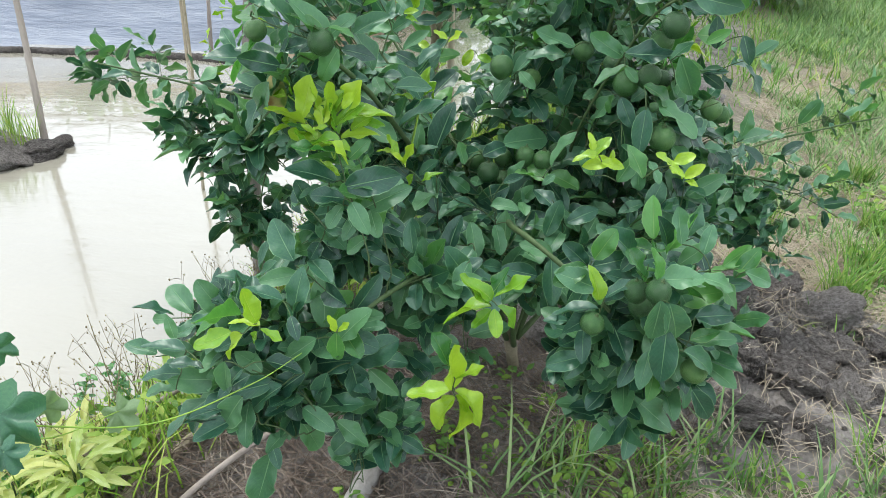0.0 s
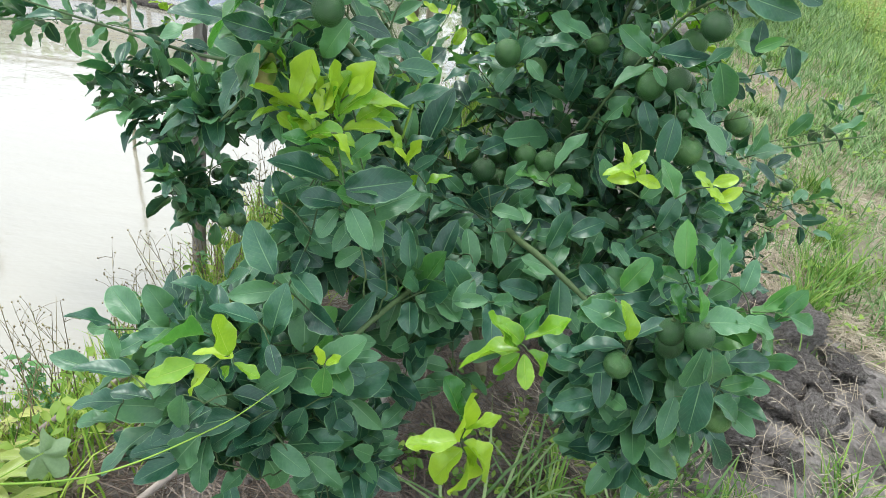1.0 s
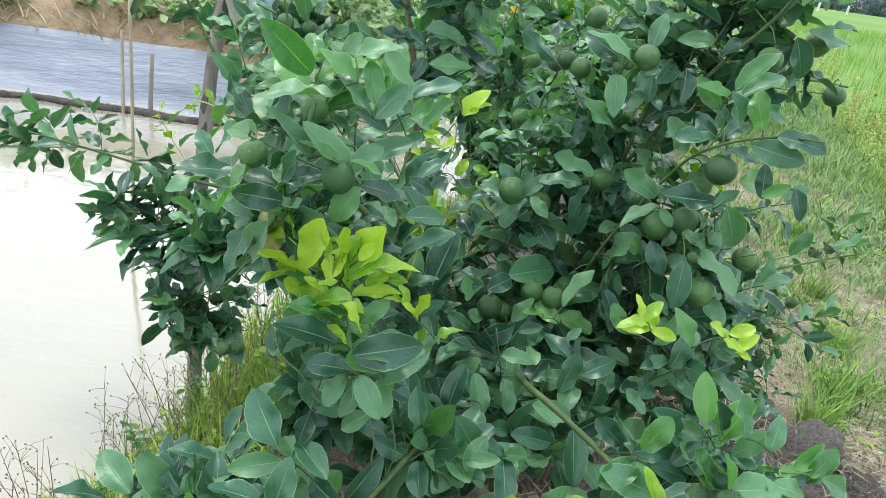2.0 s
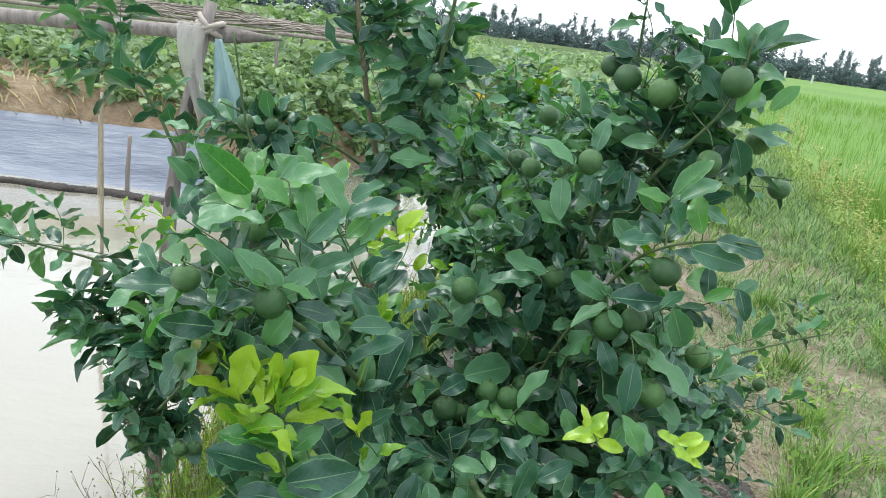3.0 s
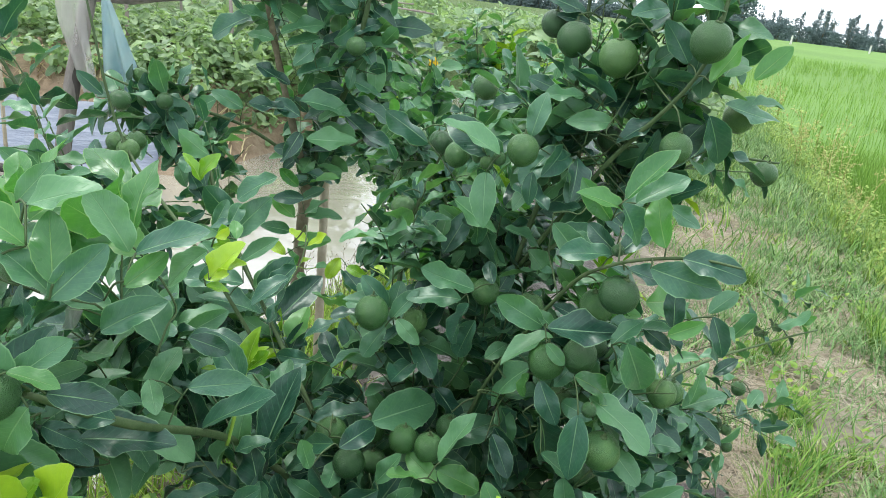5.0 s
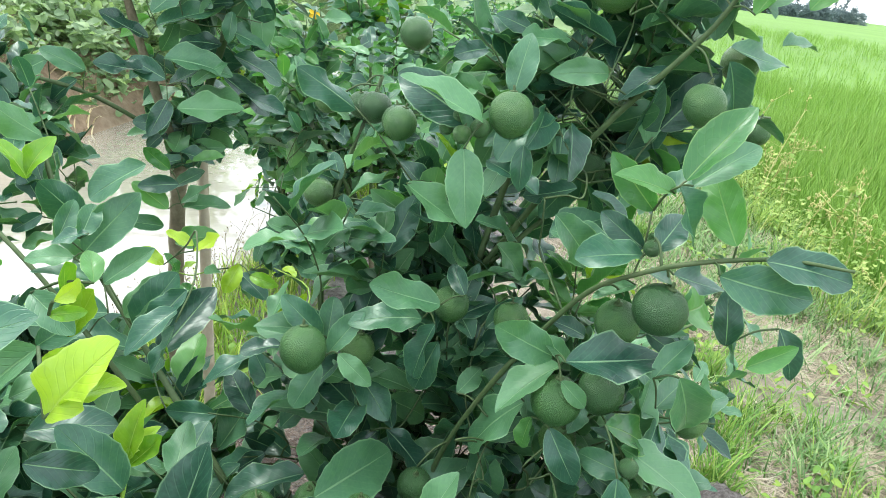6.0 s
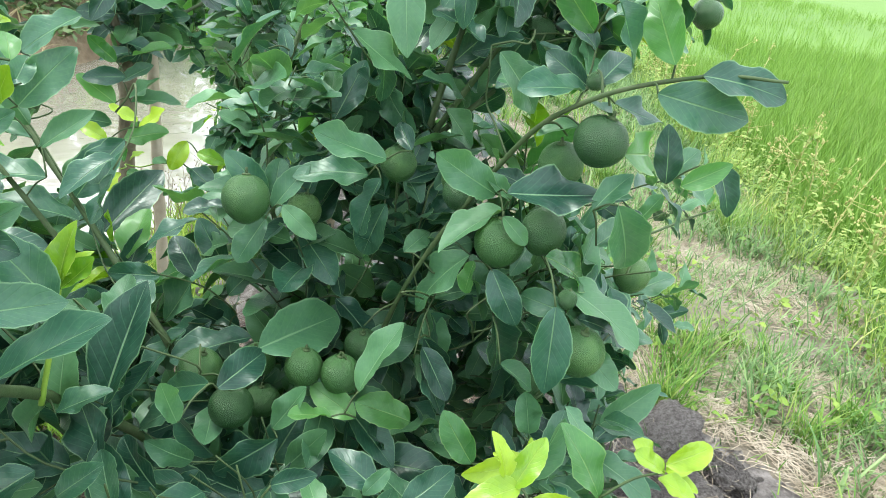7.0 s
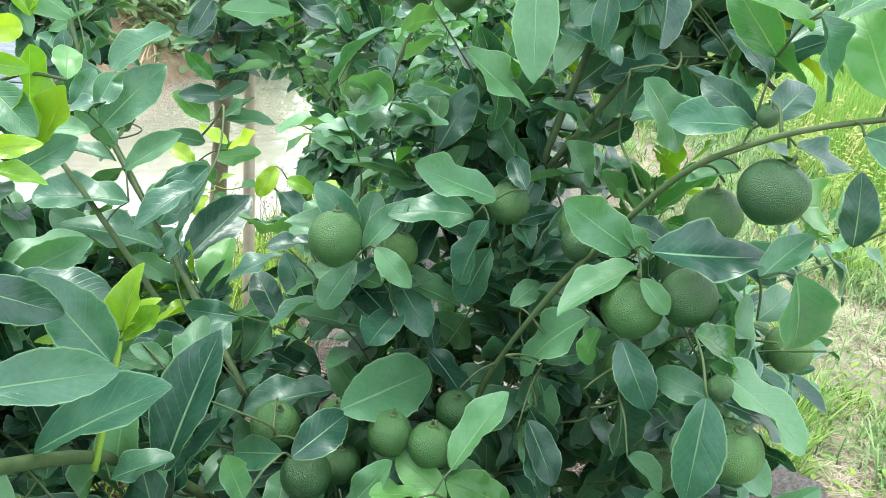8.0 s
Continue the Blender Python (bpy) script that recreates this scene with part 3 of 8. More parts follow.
bush.limb([(0.22, 1.47, 0.20), (0.28, 1.46, 0.55), (0.30, 1.40, 0.80), (0.367, 1.324, 1.005), (0.395, 1.251, 1.081), (0.452, 1.185, 1.121), (0.492, 1.140, 1.130)], 0.0066, 0.0016, 7, TWIG)
bush.limb([(0.23, 1.48, 0.20), (0.33, 1.52, 0.60), (0.36, 1.53, 0.95), (0.41, 1.54, 1.20), (0.42, 1.58, 1.47)], 0.0115, 0.003)
bush.limb([(0.36, 1.53, 0.95), (0.44, 1.45, 1.15), (0.51, 1.37, 1.30), (0.53, 1.37, 1.42)], 0.006, 0.003, 7, TWIG)
bush.limb([(-0.3, 1.78, 1.05), (-0.48, 1.997, 0.949), (-0.586, 2.071, 1.072), (-0.701, 2.164, 1.218), (-0.767, 2.244, 1.348)], 0.008, 0.004)
bush.limb([(0.36, 1.53, 0.95), (0.55, 1.55, 1.10), (0.68, 1.57, 1.16), (0.80, 1.58, 1.16)], 0.0055, 0.0025, 7, TWIG)
bush.limb([(0.20, 1.46, 0.24), (0.05, 1.58, 0.55), (-0.20, 1.76, 0.70), (-0.55, 1.95, 0.68), (-0.80, 2.03, 0.70), (-0.98, 2.02, 0.74)], 0.012, 0.003)
bush.limb([(-0.25, 1.79, 0.70), (-0.45, 1.88, 0.60), (-0.62, 1.95, 0.52), (-0.80, 1.98, 0.50)], 0.006, 0.002)
bush.limb([(-0.40, 1.86, 0.63), (-0.48, 1.84, 0.48), (-0.50, 1.80, 0.34)], 0.005, 0.002)
bush.limb([(0.23, 1.48, 0.20), (0.50, 1.64, 0.46), (0.75, 1.80, 0.54), (1.00, 1.93, 0.48), (1.15, 2.0, 0.42)], 0.012, 0.003)
bush.limb([(0.55, 1.66, 0.48), (0.85, 1.80, 0.62), (1.12, 1.90, 0.66), (1.29, 1.95, 0.68)], 0.007, 0.0025)
bush.limb([(0.22, 1.50, 0.24), (0.22, 1.62, 0.60), (0.20, 1.72, 0.90), (0.28, 1.77, 1.15)], 0.012, 0.004)
bush.limb([(0.20, 1.48, 0.24), (0.05, 1.55, 0.60), (-0.12, 1.62, 0.88), (-0.30, 1.78, 1.05), (-0.36, 1.80, 1.30)], 0.0075, 0.0025, 7, TWIG)

bush.lime(0.132, 1.422, 0.921, 0.0243)
bush.lime(0.300, 1.449, 0.952, 0.0209)
bush.lime(0.411, 1.241, 1.049, 0.0244)
bush.lime(0.407, 1.289, 1.010, 0.0220)
bush.lime(0.351, 1.278, 0.935, 0.0245)
bush.lime(0.388, 1.264, 0.952, 0.0219)
bush.lime(0.409, 1.193, 0.861, 0.0244)
bush.lime(-0.160, 0.972, 1.060, 0.0185)
bush.lime(-0.257, 1.007, 1.065, 0.0164)
bush.lime(0.113, 1.339, 0.724, 0.0229)
bush.lime(0.188, 1.352, 0.756, 0.0205)
bush.lime(0.224, 1.335, 0.755, 0.0215)
bush.lime(0.152, 1.390, 0.688, 0.0200)
bush.lime(0.087, 1.407, 0.726, 0.0242)
bush.lime(0.393, 1.526, 1.321, 0.0255)
bush.lime(0.373, 1.567, 1.338, 0.0210)
bush.lime(0.438, 1.461, 1.306, 0.0265)
bush.lime(0.494, 1.324, 1.344, 0.0244)
bush.lime(0.301, 1.371, 1.186, 0.0206)
bush.lime(0.324, 1.772, 1.212, 0.0231)
bush.lime(0.774, 1.574, 1.141, 0.0223)
bush.lime(0.673, 1.523, 1.236, 0.0240)
bush.lime(0.498, 1.357, 1.209, 0.0209)
bush.lime(0.194, 1.742, 0.985, 0.0218)
bush.lime(-0.394, 2.245, 1.099, 0.0180)
bush.lime(-0.370, 2.185, 1.055, 0.0170)
bush.lime(-0.314, 2.129, 1.066, 0.0180)
bush.lime(-0.319, 1.806, 1.044, 0.0200)
bush.lime(-0.794, 1.959, 0.516, 0.0190)
bush.lime(-0.587, 1.957, 0.638, 0.0190)
bush.lime(-0.693, 2.019, 0.341, 0.0170)
bush.lime(-0.569, 1.797, 0.332, 0.0170)
bush.lime(-0.435, 1.728, 0.338, 0.0180)
bush.lime(-0.480, 2.187, 0.227, 0.0180)
bush.lime(1.103, 1.972, 0.383, 0.0170)
bush.lime(0.963, 1.984, 0.437, 0.0140)
bush.lime(0.300, 0.857, 0.745, 0.0180)
bush.lime(0.321, 0.827, 0.764, 0.0180)
bush.lime(0.241, 0.847, 0.693, 0.0180)
bush.lime(0.557, 1.322, 0.869, 0.0196)
bush.lime(0.149, 1.413, 0.727, 0.0200)
bush.lime(0.344, 1.368, 0.949, 0.0190)
bush.lime(0.202, 1.472, 0.886, 0.0200)
bush.lime(0.524, 1.286, 0.888, 0.0200)
bush.lime(0.435, 1.294, 0.750, 0.0190)
bush.lime(-0.620, 1.935, 0.565, 0.0200)
bush.lime(-0.589, 1.962, 0.583, 0.0200)
bush.lime(-0.546, 1.758, 0.321, 0.0180)
bush.lime(-0.405, 1.740, 0.336, 0.0180)
bush.lime(-0.490, 1.897, 0.378, 0.0180)
bush.lime(0.362, 1.417, 0.947, 0.0200)
bush.lime(0.434, 1.336, 0.930, 0.0200)
bush.lime(0.416, 0.860, 0.600, 0.0210)
bush.lime(0.527, 0.966, 0.721, 0.0160)
bush.lime(1.093, 1.959, 0.321, 0.0160)
bush.lime(1.109, 1.931, 0.513, 0.0180)
bush.lime(1.109, 1.932, 0.389, 0.0150)
bush.lime(1.070, 1.990, 0.373, 0.0170)
bush.lime(1.117, 1.922, 0.345, 0.0160)
bush.lime(1.044, 1.981, 0.325, 0.0160)
bush.lime(0.403, 1.339, 0.837, 0.0210)
bush.lime(0.250, 1.752, 1.111, 0.0200)
bush.lime(0.212, 1.809, 1.104, 0.0200)
bush.lime(0.247, 1.543, 1.134, 0.0190)
bush.lime(0.473, 1.500, 1.102, 0.0200)
bush.lime(-0.317, 1.913, 1.023, 0.0190)
bush.lime(-0.203, 1.128, 1.094, 0.0180)
bush.lime(-0.349, 1.932, 1.096, 0.0200)
bush.lime(-0.297, 1.790, 1.035, 0.0200)
bush.lime(0.260, 1.385, 0.755, 0.0200)
bush.lime(0.319, 0.881, 0.707, 0.0190)
bush.lime(0.237, 1.622, 1.135, 0.0200)
bush.lime(0.255, 1.578, 1.129, 0.0200)
bush.lime(0.484, 1.546, 1.179, 0.0200)
bush.lime(0.259, 1.389, 1.177, 0.0080)
bush.lime(0.272, 1.370, 1.172, 0.0090)
bush.lime(0.257, 1.373, 1.165, 0.0090)
bush.lime(0.247, 1.390, 1.167, 0.0070)
bush.lime(0.412, 1.272, 1.094, 0.0080)
bush.lime(0.430, 1.294, 1.091, 0.0090)
bush.lime(0.385, 1.197, 0.916, 0.0090)
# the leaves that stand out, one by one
# limb spots kept clear of leaves towards the camera
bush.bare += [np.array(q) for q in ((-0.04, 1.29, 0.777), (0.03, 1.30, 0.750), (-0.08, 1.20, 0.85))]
bush.grow((0.418, 1.192, 1.104), (0.484, 1.144, 1.096), "mature")
bush.grow((0.444, 1.177, 1.123), (0.502, 1.138, 1.125), "mature")
bush.grow((0.154, 1.295, 0.713), (0.091, 1.290, 0.675), "mature")
bush.grow((0.313, 1.094, 0.815), (0.341, 1.094, 0.869), "mature")
bush.grow((-0.026, 1.190, 0.775), (0.007, 1.179, 0.811), "mature")
bush.grow((0.214, 1.135, 0.808), (0.190, 1.124, 0.793), "mature")
bush.grow((0.128, 1.169, 0.775), (0.160, 1.151, 0.797), "mature")
bush.grow((0.381, 1.156, 0.830), (0.401, 1.120, 0.806), "mature")
bush.grow((0.278, 1.121, 0.814), (0.253, 1.138, 0.854), "mid")
bush.grow((0.338, 1.038, 0.846), (0.316, 1.061, 0.900), "mid")
bush.grow((0.440, 1.161, 1.038), (0.471, 1.145, 1.063), "mid")
bush.grow((0.290, 1.067, 0.861), (0.242, 1.070, 0.852), "young")
bush.grow((0.290, 1.067, 0.861), (0.290, 1.063, 0.882), "young")
bush.grow((0.292, 1.065, 0.857), (0.266, 1.070, 0.873), "young")
bush.grow((0.408, 1.053, 0.841), (0.383, 1.064, 0.871), "young")
bush.grow((0.410, 1.053, 0.843), (0.434, 1.043, 0.873), "young")
bush.grow((0.410, 1.050, 0.838), (0.426, 1.032, 0.845), "young")
bush.grow((0.025, 1.748, 0.901), (-0.013, 1.758, 0.916), "young")
bush.grow((0.025, 1.745, 0.894), (0.065, 1.726, 0.921), "young")
bush.grow((-0.015, 1.751, 0.871), (-0.048, 1.763, 0.893), "young")
bush.grow((0.099, 1.702, 0.874), (0.130, 1.673, 0.873), "young")
bush.grow((0.086, 1.714, 0.886), (0.063, 1.693, 0.852), "young")
bush.grow((-0.127, 0.917, 0.868), (-0.047, 0.904, 0.896), "mature")
bush.grow((-0.126, 0.909, 0.854), (-0.177, 0.909, 0.861), "mature")
bush.grow((-0.116, 0.905, 0.851), (-0.089, 0.868, 0.819), "mature")
bush.grow((-0.028, 0.982, 0.727), (-0.040, 0.998, 0.777), "mature")
bush.grow((0.107, 1.167, 0.730), (0.159, 1.148, 0.739), "mature")
bush.grow((0.073, 1.174, 0.689), (0.088, 1.127, 0.636), "mature")
bush.grow((0.118, 1.166, 0.690), (0.136, 1.125, 0.649), "mature")
bush.grow((0.216, 1.169, 0.667), (0.240, 1.190, 0.737), "mature")
bush.grow((0.222, 1.107, 0.663), (0.159, 1.115, 0.681), "mature")
bush.grow((0.211, 1.060, 0.679), (0.214, 1.008, 0.613), "mature")
bush.grow((0.376, 0.918, 0.792), (0.362, 0.938, 0.847), "mature")
bush.grow((0.407, 0.907, 0.782), (0.416, 0.918, 0.829), "mature")
bush.grow((0.032, 1.133, 0.645), (0.047, 1.157, 0.717), "mature")
bush.grow((0.064, 0.990, 0.711), (0.038, 0.959, 0.673), "mature")
bush.grow((0.038, 0.976, 0.679), (0.084, 0.963, 0.695), "mature")
bush.grow((-0.131, 0.924, 0.837), (-0.153, 0.899, 0.811), "mature")
bush.grow((0.256, 1.020, 0.890), (0.214, 1.015, 0.891), "young")
bush.grow((0.252, 1.021, 0.890), (0.268, 1.023, 0.924), "young")
bush.grow((0.261, 1.014, 0.882), (0.293, 0.996, 0.884), "young")
bush.grow((0.247, 1.025, 0.895), (0.242, 1.029, 0.926), "young")
bush.grow((0.374, 1.024, 0.876), (0.349, 1.027, 0.897), "young")
bush.grow((0.377, 1.026, 0.880), (0.407, 1.017, 0.898), "young")
bush.grow((0.370, 1.023, 0.872), (0.392, 1.003, 0.868), "young")
bush.grow((-0.128, 0.927, 0.869), (-0.044, 0.915, 0.896), "mature")
bush.grow((-0.130, 0.922, 0.857), (-0.174, 0.912, 0.851), "mature")
bush.grow((-0.116, 0.916, 0.847), (-0.102, 0.887, 0.814), "mature")
bush.grow((-0.111, 0.944, 0.812), (-0.134, 0.920, 0.778), "mature")
bush.grow((-0.025, 1.042, 1.127), (-0.001, 1.035, 1.164), "young")
bush.grow((-0.017, 1.041, 1.132), (-0.001, 1.031, 1.155), "young")
bush.grow((0.270, 1.360, 1.179), (0.195, 1.370, 1.221), "mature")
bush.grow((0.519, 1.210, 1.041), (0.534, 1.183, 0.998), "mature")
bush.grow((-0.173, 1.806, 0.949), (-0.198, 1.822, 0.997), "mature")
bush.grow((-0.166, 1.785, 0.933), (-0.202, 1.772, 0.913), "mature")
bush.grow((-0.039, 1.150, 1.122), (-0.023, 1.166, 1.126), "young", (0.67, -0.70, 0.27))
bush.grow((-0.044, 1.160, 1.109), (-0.025, 1.160, 1.110), "young", (-0.02, -0.89, 0.45))
bush.grow((-0.057, 1.190, 1.062), (-0.032, 1.190, 1.069), "young", (-0.13, -0.89, 0.45))
bush.grow((-0.055, 1.190, 1.054), (-0.030, 1.190, 1.051), "young", (0.09, -0.53, 0.84))
bush.grow((-0.071, 1.250, 1.078), (-0.044, 1.221, 1.063), "mature", (-0.25, -0.61, 0.75))
bush.grow((-0.034, 1.250, 1.084), (-0.038, 1.273, 1.102), "mid", (0.19, -0.60, 0.78))
bush.grow((-0.024, 1.620, 1.055), (-0.092, 1.620, 1.017), "mature", (-0.39, -0.61, 0.69))
bush.grow((-0.091, 1.600, 0.956), (-0.033, 1.600, 1.029), "mature", (-0.23, -0.96, 0.18))
bush.grow((-0.116, 1.600, 0.974), (-0.099, 1.627, 1.011), "mature", (0.32, -0.83, 0.45))
bush.grow((-0.091, 1.580, 0.981), (-0.076, 1.612, 1.013), "mature", (0.36, -0.74, 0.57))
bush.grow((-0.102, 1.600, 0.949), (-0.155, 1.600, 0.958), "mature", (0.14, -0.52, 0.84))
bush.grow((-0.082, 1.580, 0.987), (-0.124, 1.580, 0.981), "mature", (-0.15, -0.38, 0.91))
bush.grow((-0.080, 1.600, 0.920), (-0.147, 1.600, 0.937), "mature", (0.24, -0.07, 0.97))
bush.grow((-0.073, 1.620, 0.867), (-0.172, 1.620, 0.879), "mature", (0.11, -0.41, 0.91))
bush.grow((-0.043, 1.630, 0.806), (-0.148, 1.630, 0.853), "mature", (0.40, -0.16, 0.90))
bush.grow((-0.078, 1.640, 0.897), (-0.020, 1.640, 0.945), "mature", (-0.48, -0.66, 0.59))
bush.grow((-0.057, 1.640, 0.850), (-0.006, 1.640, 0.910), "mature", (-0.57, -0.66, 0.48))
bush.grow((-0.045, 1.630, 0.837), (0.004, 1.630, 0.914), "mature", (-0.33, -0.92, 0.21))
bush.grow((-0.022, 1.700, 0.758), (0.057, 1.780, 0.825), "mature", (0.04, -0.66, 0.75))
bush.grow((0.223, 1.740, 1.003), (0.215, 1.764, 1.041), "mature", (-0.24, -0.84, 0.49))
bush.grow((0.227, 1.730, 0.986), (0.231, 1.699, 0.940), "mature", (-0.21, -0.83, 0.52))
bush.grow((0.219, 1.760, 0.999), (0.175, 1.760, 1.016), "mature", (0.14, -0.92, 0.36))
bush.grow((0.168, 1.900, 1.065), (0.187, 1.900, 1.031), "mature", (0.21, -0.97, 0.12))
bush.grow((0.255, 1.360, 1.155), (0.248, 1.314, 1.098), "mature", (-0.36, -0.71, 0.61))
bush.grow((0.318, 1.370, 1.158), (0.314, 1.356, 1.115), "mature", (-0.43, -0.85, 0.31))
bush.grow((0.233, 1.450, 1.093), (0.300, 1.450, 1.041), "mature", (0.48, -0.62, 0.62))
bush.grow((0.273, 1.470, 1.076), (0.290, 1.470, 1.012), "mature", (0.51, -0.85, 0.14))
bush.grow((0.315, 1.450, 1.053), (0.382, 1.450, 1.040), "mature", (0.18, -0.37, 0.91))
bush.grow((0.348, 1.340, 1.101), (0.406, 1.325, 1.047), "mature", (0.05, -0.95, 0.32))
bush.grow((0.410, 1.280, 1.084), (0.341, 1.280, 1.089), "mature", (0.07, -0.44, 0.90))
bush.grow((0.417, 1.290, 1.086), (0.387, 1.329, 1.109), "mature", (-0.70, -0.67, 0.22))
bush.grow((0.415, 1.270, 1.092), (0.460, 1.290, 1.129), "mature", (-0.24, -0.70, 0.67))
bush.grow((0.386, 1.250, 1.138), (0.347, 1.269, 1.181), "mid", (-0.51, -0.86, -0.07))
bush.grow((0.434, 1.200, 1.126), (0.420, 1.243, 1.184), "mid", (-0.77, -0.59, 0.25))
bush.grow((0.401, 1.260, 1.146), (0.438, 1.260, 1.176), "mature", (-0.62, -0.21, 0.75))
bush.grow((0.424, 1.300, 1.118), (0.387, 1.300, 1.151), "mature", (0.27, -0.91, 0.31))
bush.grow((0.381, 1.220, 1.168), (0.419, 1.220, 1.118), "mature", (0.44, -0.83, 0.34))
bush.grow((0.477, 1.300, 1.146), (0.524, 1.300, 1.121), "mature", (0.22, -0.88, 0.41))
bush.grow((0.396, 1.250, 1.081), (0.447, 1.250, 1.065), "mature", (0.28, -0.45, 0.85))
bush.grow((0.415, 1.240, 1.083), (0.470, 1.240, 1.063), "mature", (0.30, -0.50, 0.81))
bush.grow((0.418, 1.290, 1.049), (0.373, 1.290, 1.039), "mature", (-0.21, -0.18, 0.96))
bush.grow((0.462, 1.270, 1.028), (0.554, 1.307, 1.019), "mid", (0.37, -0.84, 0.39))
bush.grow((0.485, 1.230, 1.014), (0.473, 1.230, 1.069), "mature", (-0.47, -0.88, -0.11))
bush.grow((0.339, 1.280, 0.983), (0.268, 1.280, 1.022), "mature", (0.17, -0.93, 0.31))
bush.grow((0.334, 1.250, 0.996), (0.433, 1.245, 0.990), "mature", (0.03, -0.48, 0.88))
bush.grow((0.355, 1.280, 0.977), (0.327, 1.280, 1.007), "mature", (0.40, -0.84, 0.36))
bush.grow((0.406, 1.220, 0.992), (0.435, 1.220, 1.034), "mature", (-0.73, -0.47, 0.50))
bush.grow((0.276, 1.420, 0.967), (0.190, 1.420, 0.991), "mature", (0.21, -0.64, 0.74))
bush.grow((0.261, 1.430, 0.945), (0.179, 1.430, 0.960), "mature", (0.16, -0.43, 0.89))
bush.grow((0.303, 1.420, 0.977), (0.297, 1.458, 1.000), "mature", (-0.51, -0.51, 0.69))
bush.grow((0.269, 1.410, 0.949), (0.242, 1.410, 0.883), "mature", (-0.89, -0.28, 0.35))
bush.grow((0.160, 1.470, 0.906), (0.116, 1.492, 0.949), "mature", (-0.11, -0.92, 0.37))
bush.grow((0.168, 1.480, 0.897), (0.179, 1.508, 0.939), "mature", (-0.11, -0.81, 0.57))
bush.grow((0.162, 1.440, 0.902), (0.198, 1.440, 0.954), "mature", (-0.65, -0.62, 0.45))
bush.grow((0.120, 1.500, 0.880), (0.072, 1.500, 0.878), "mature", (-0.03, -0.30, 0.95))
bush.grow((0.155, 1.440, 0.890), (0.121, 1.420, 0.849), "mature", (-0.30, -0.73, 0.61))
bush.grow((0.169, 1.420, 0.913), (0.200, 1.389, 0.888), "mature", (-0.32, -0.77, 0.55))
bush.grow((-0.070, 1.180, 0.999), (-0.024, 1.184, 0.980), "mature", (0.27, -0.84, 0.48))
bush.grow((-0.027, 1.270, 0.894), (-0.067, 1.270, 0.960), "mature", (0.60, -0.72, 0.36))
bush.grow((-0.069, 1.170, 0.945), (-0.005, 1.198, 0.939), "mature", (0.32, -0.57, 0.76))
bush.grow((-0.067, 1.235, 0.850), (0.012, 1.227, 0.912), "mature", (-0.62, -0.15, 0.77))
bush.grow((-0.001, 1.304, 0.769), (0.035, 1.354, 0.870), "mature", (-0.55, -0.66, 0.52))
bush.grow((-0.037, 1.310, 0.763), (-0.030, 1.310, 0.832), "mature", (-0.15, -0.99, 0.02))
bush.grow((-0.037, 1.290, 0.775), (0.007, 1.290, 0.799), "mature", (-0.47, -0.13, 0.88))
bush.grow((-0.027, 1.310, 0.893), (-0.017, 1.310, 0.947), "young", (-0.51, -0.85, 0.09))
bush.grow((-0.026, 1.305, 0.889), (0.005, 1.305, 0.915), "young", (-0.53, -0.56, 0.64))
bush.grow((-0.029, 1.315, 0.892), (-0.004, 1.315, 0.920), "young", (-0.58, -0.63, 0.51))
bush.grow((-0.044, 1.300, 0.883), (-0.078, 1.300, 0.902), "young", (0.48, -0.21, 0.85))
bush.grow((0.006, 1.600, 0.736), (0.030, 1.624, 0.798), "mature", (0.01, -0.93, 0.36))
bush.grow((-0.021, 1.620, 0.766), (-0.076, 1.620, 0.801), "mature", (0.37, -0.73, 0.58))
bush.grow((0.052, 1.560, 0.695), (0.108, 1.560, 0.782), "mature", (-0.77, -0.38, 0.50))
bush.grow((0.205, 1.500, 0.771), (0.104, 1.500, 0.804), "mature", (0.30, -0.27, 0.91))
bush.grow((0.146, 1.450, 0.734), (0.051, 1.450, 0.721), "mature", (-0.13, -0.12, 0.98))
bush.grow((0.141, 1.360, 0.778), (0.249, 1.425, 0.778), "mature", (0.36, -0.60, 0.71))
bush.grow((0.097, 1.310, 0.770), (0.153, 1.353, 0.786), "mature", (0.22, -0.58, 0.78))
bush.grow((0.089, 1.300, 0.784), (0.046, 1.333, 0.759), "mature", (-0.69, -0.52, 0.51))
bush.grow((0.060, 1.270, 0.767), (0.044, 1.270, 0.815), "mature", (0.53, -0.83, 0.17))
bush.grow((0.105, 1.500, 0.729), (0.063, 1.500, 0.706), "mature", (-0.36, -0.66, 0.65))
bush.grow((0.235, 1.300, 0.723), (0.190, 1.333, 0.749), "mid", (-0.17, -0.75, 0.64))
bush.grow((0.206, 1.290, 0.737), (0.162, 1.290, 0.751), "mid", (0.28, 0.05, 0.96))
bush.grow((0.151, 1.310, 0.713), (0.187, 1.310, 0.763), "mature", (-0.65, -0.61, 0.46))
bush.grow((0.248, 1.400, 0.710), (0.337, 1.400, 0.774), "mature", (-0.50, -0.54, 0.68))
bush.grow((0.235, 1.300, 0.757), (0.276, 1.319, 0.830), "mature", (-0.85, -0.15, 0.51))
bush.grow((0.354, 1.340, 0.890), (0.289, 1.376, 0.817), "mature", (-0.76, -0.08, 0.64))
bush.grow((0.364, 1.304, 0.956), (0.285, 1.285, 0.939), "mature", (-0.21, -0.03, 0.98))
bush.grow((0.340, 1.260, 0.969), (0.365, 1.247, 0.945), "mature", (-0.11, -0.92, 0.38))
bush.grow((0.335, 1.290, 0.909), (0.326, 1.290, 0.872), "mid", (-0.89, -0.40, 0.22))
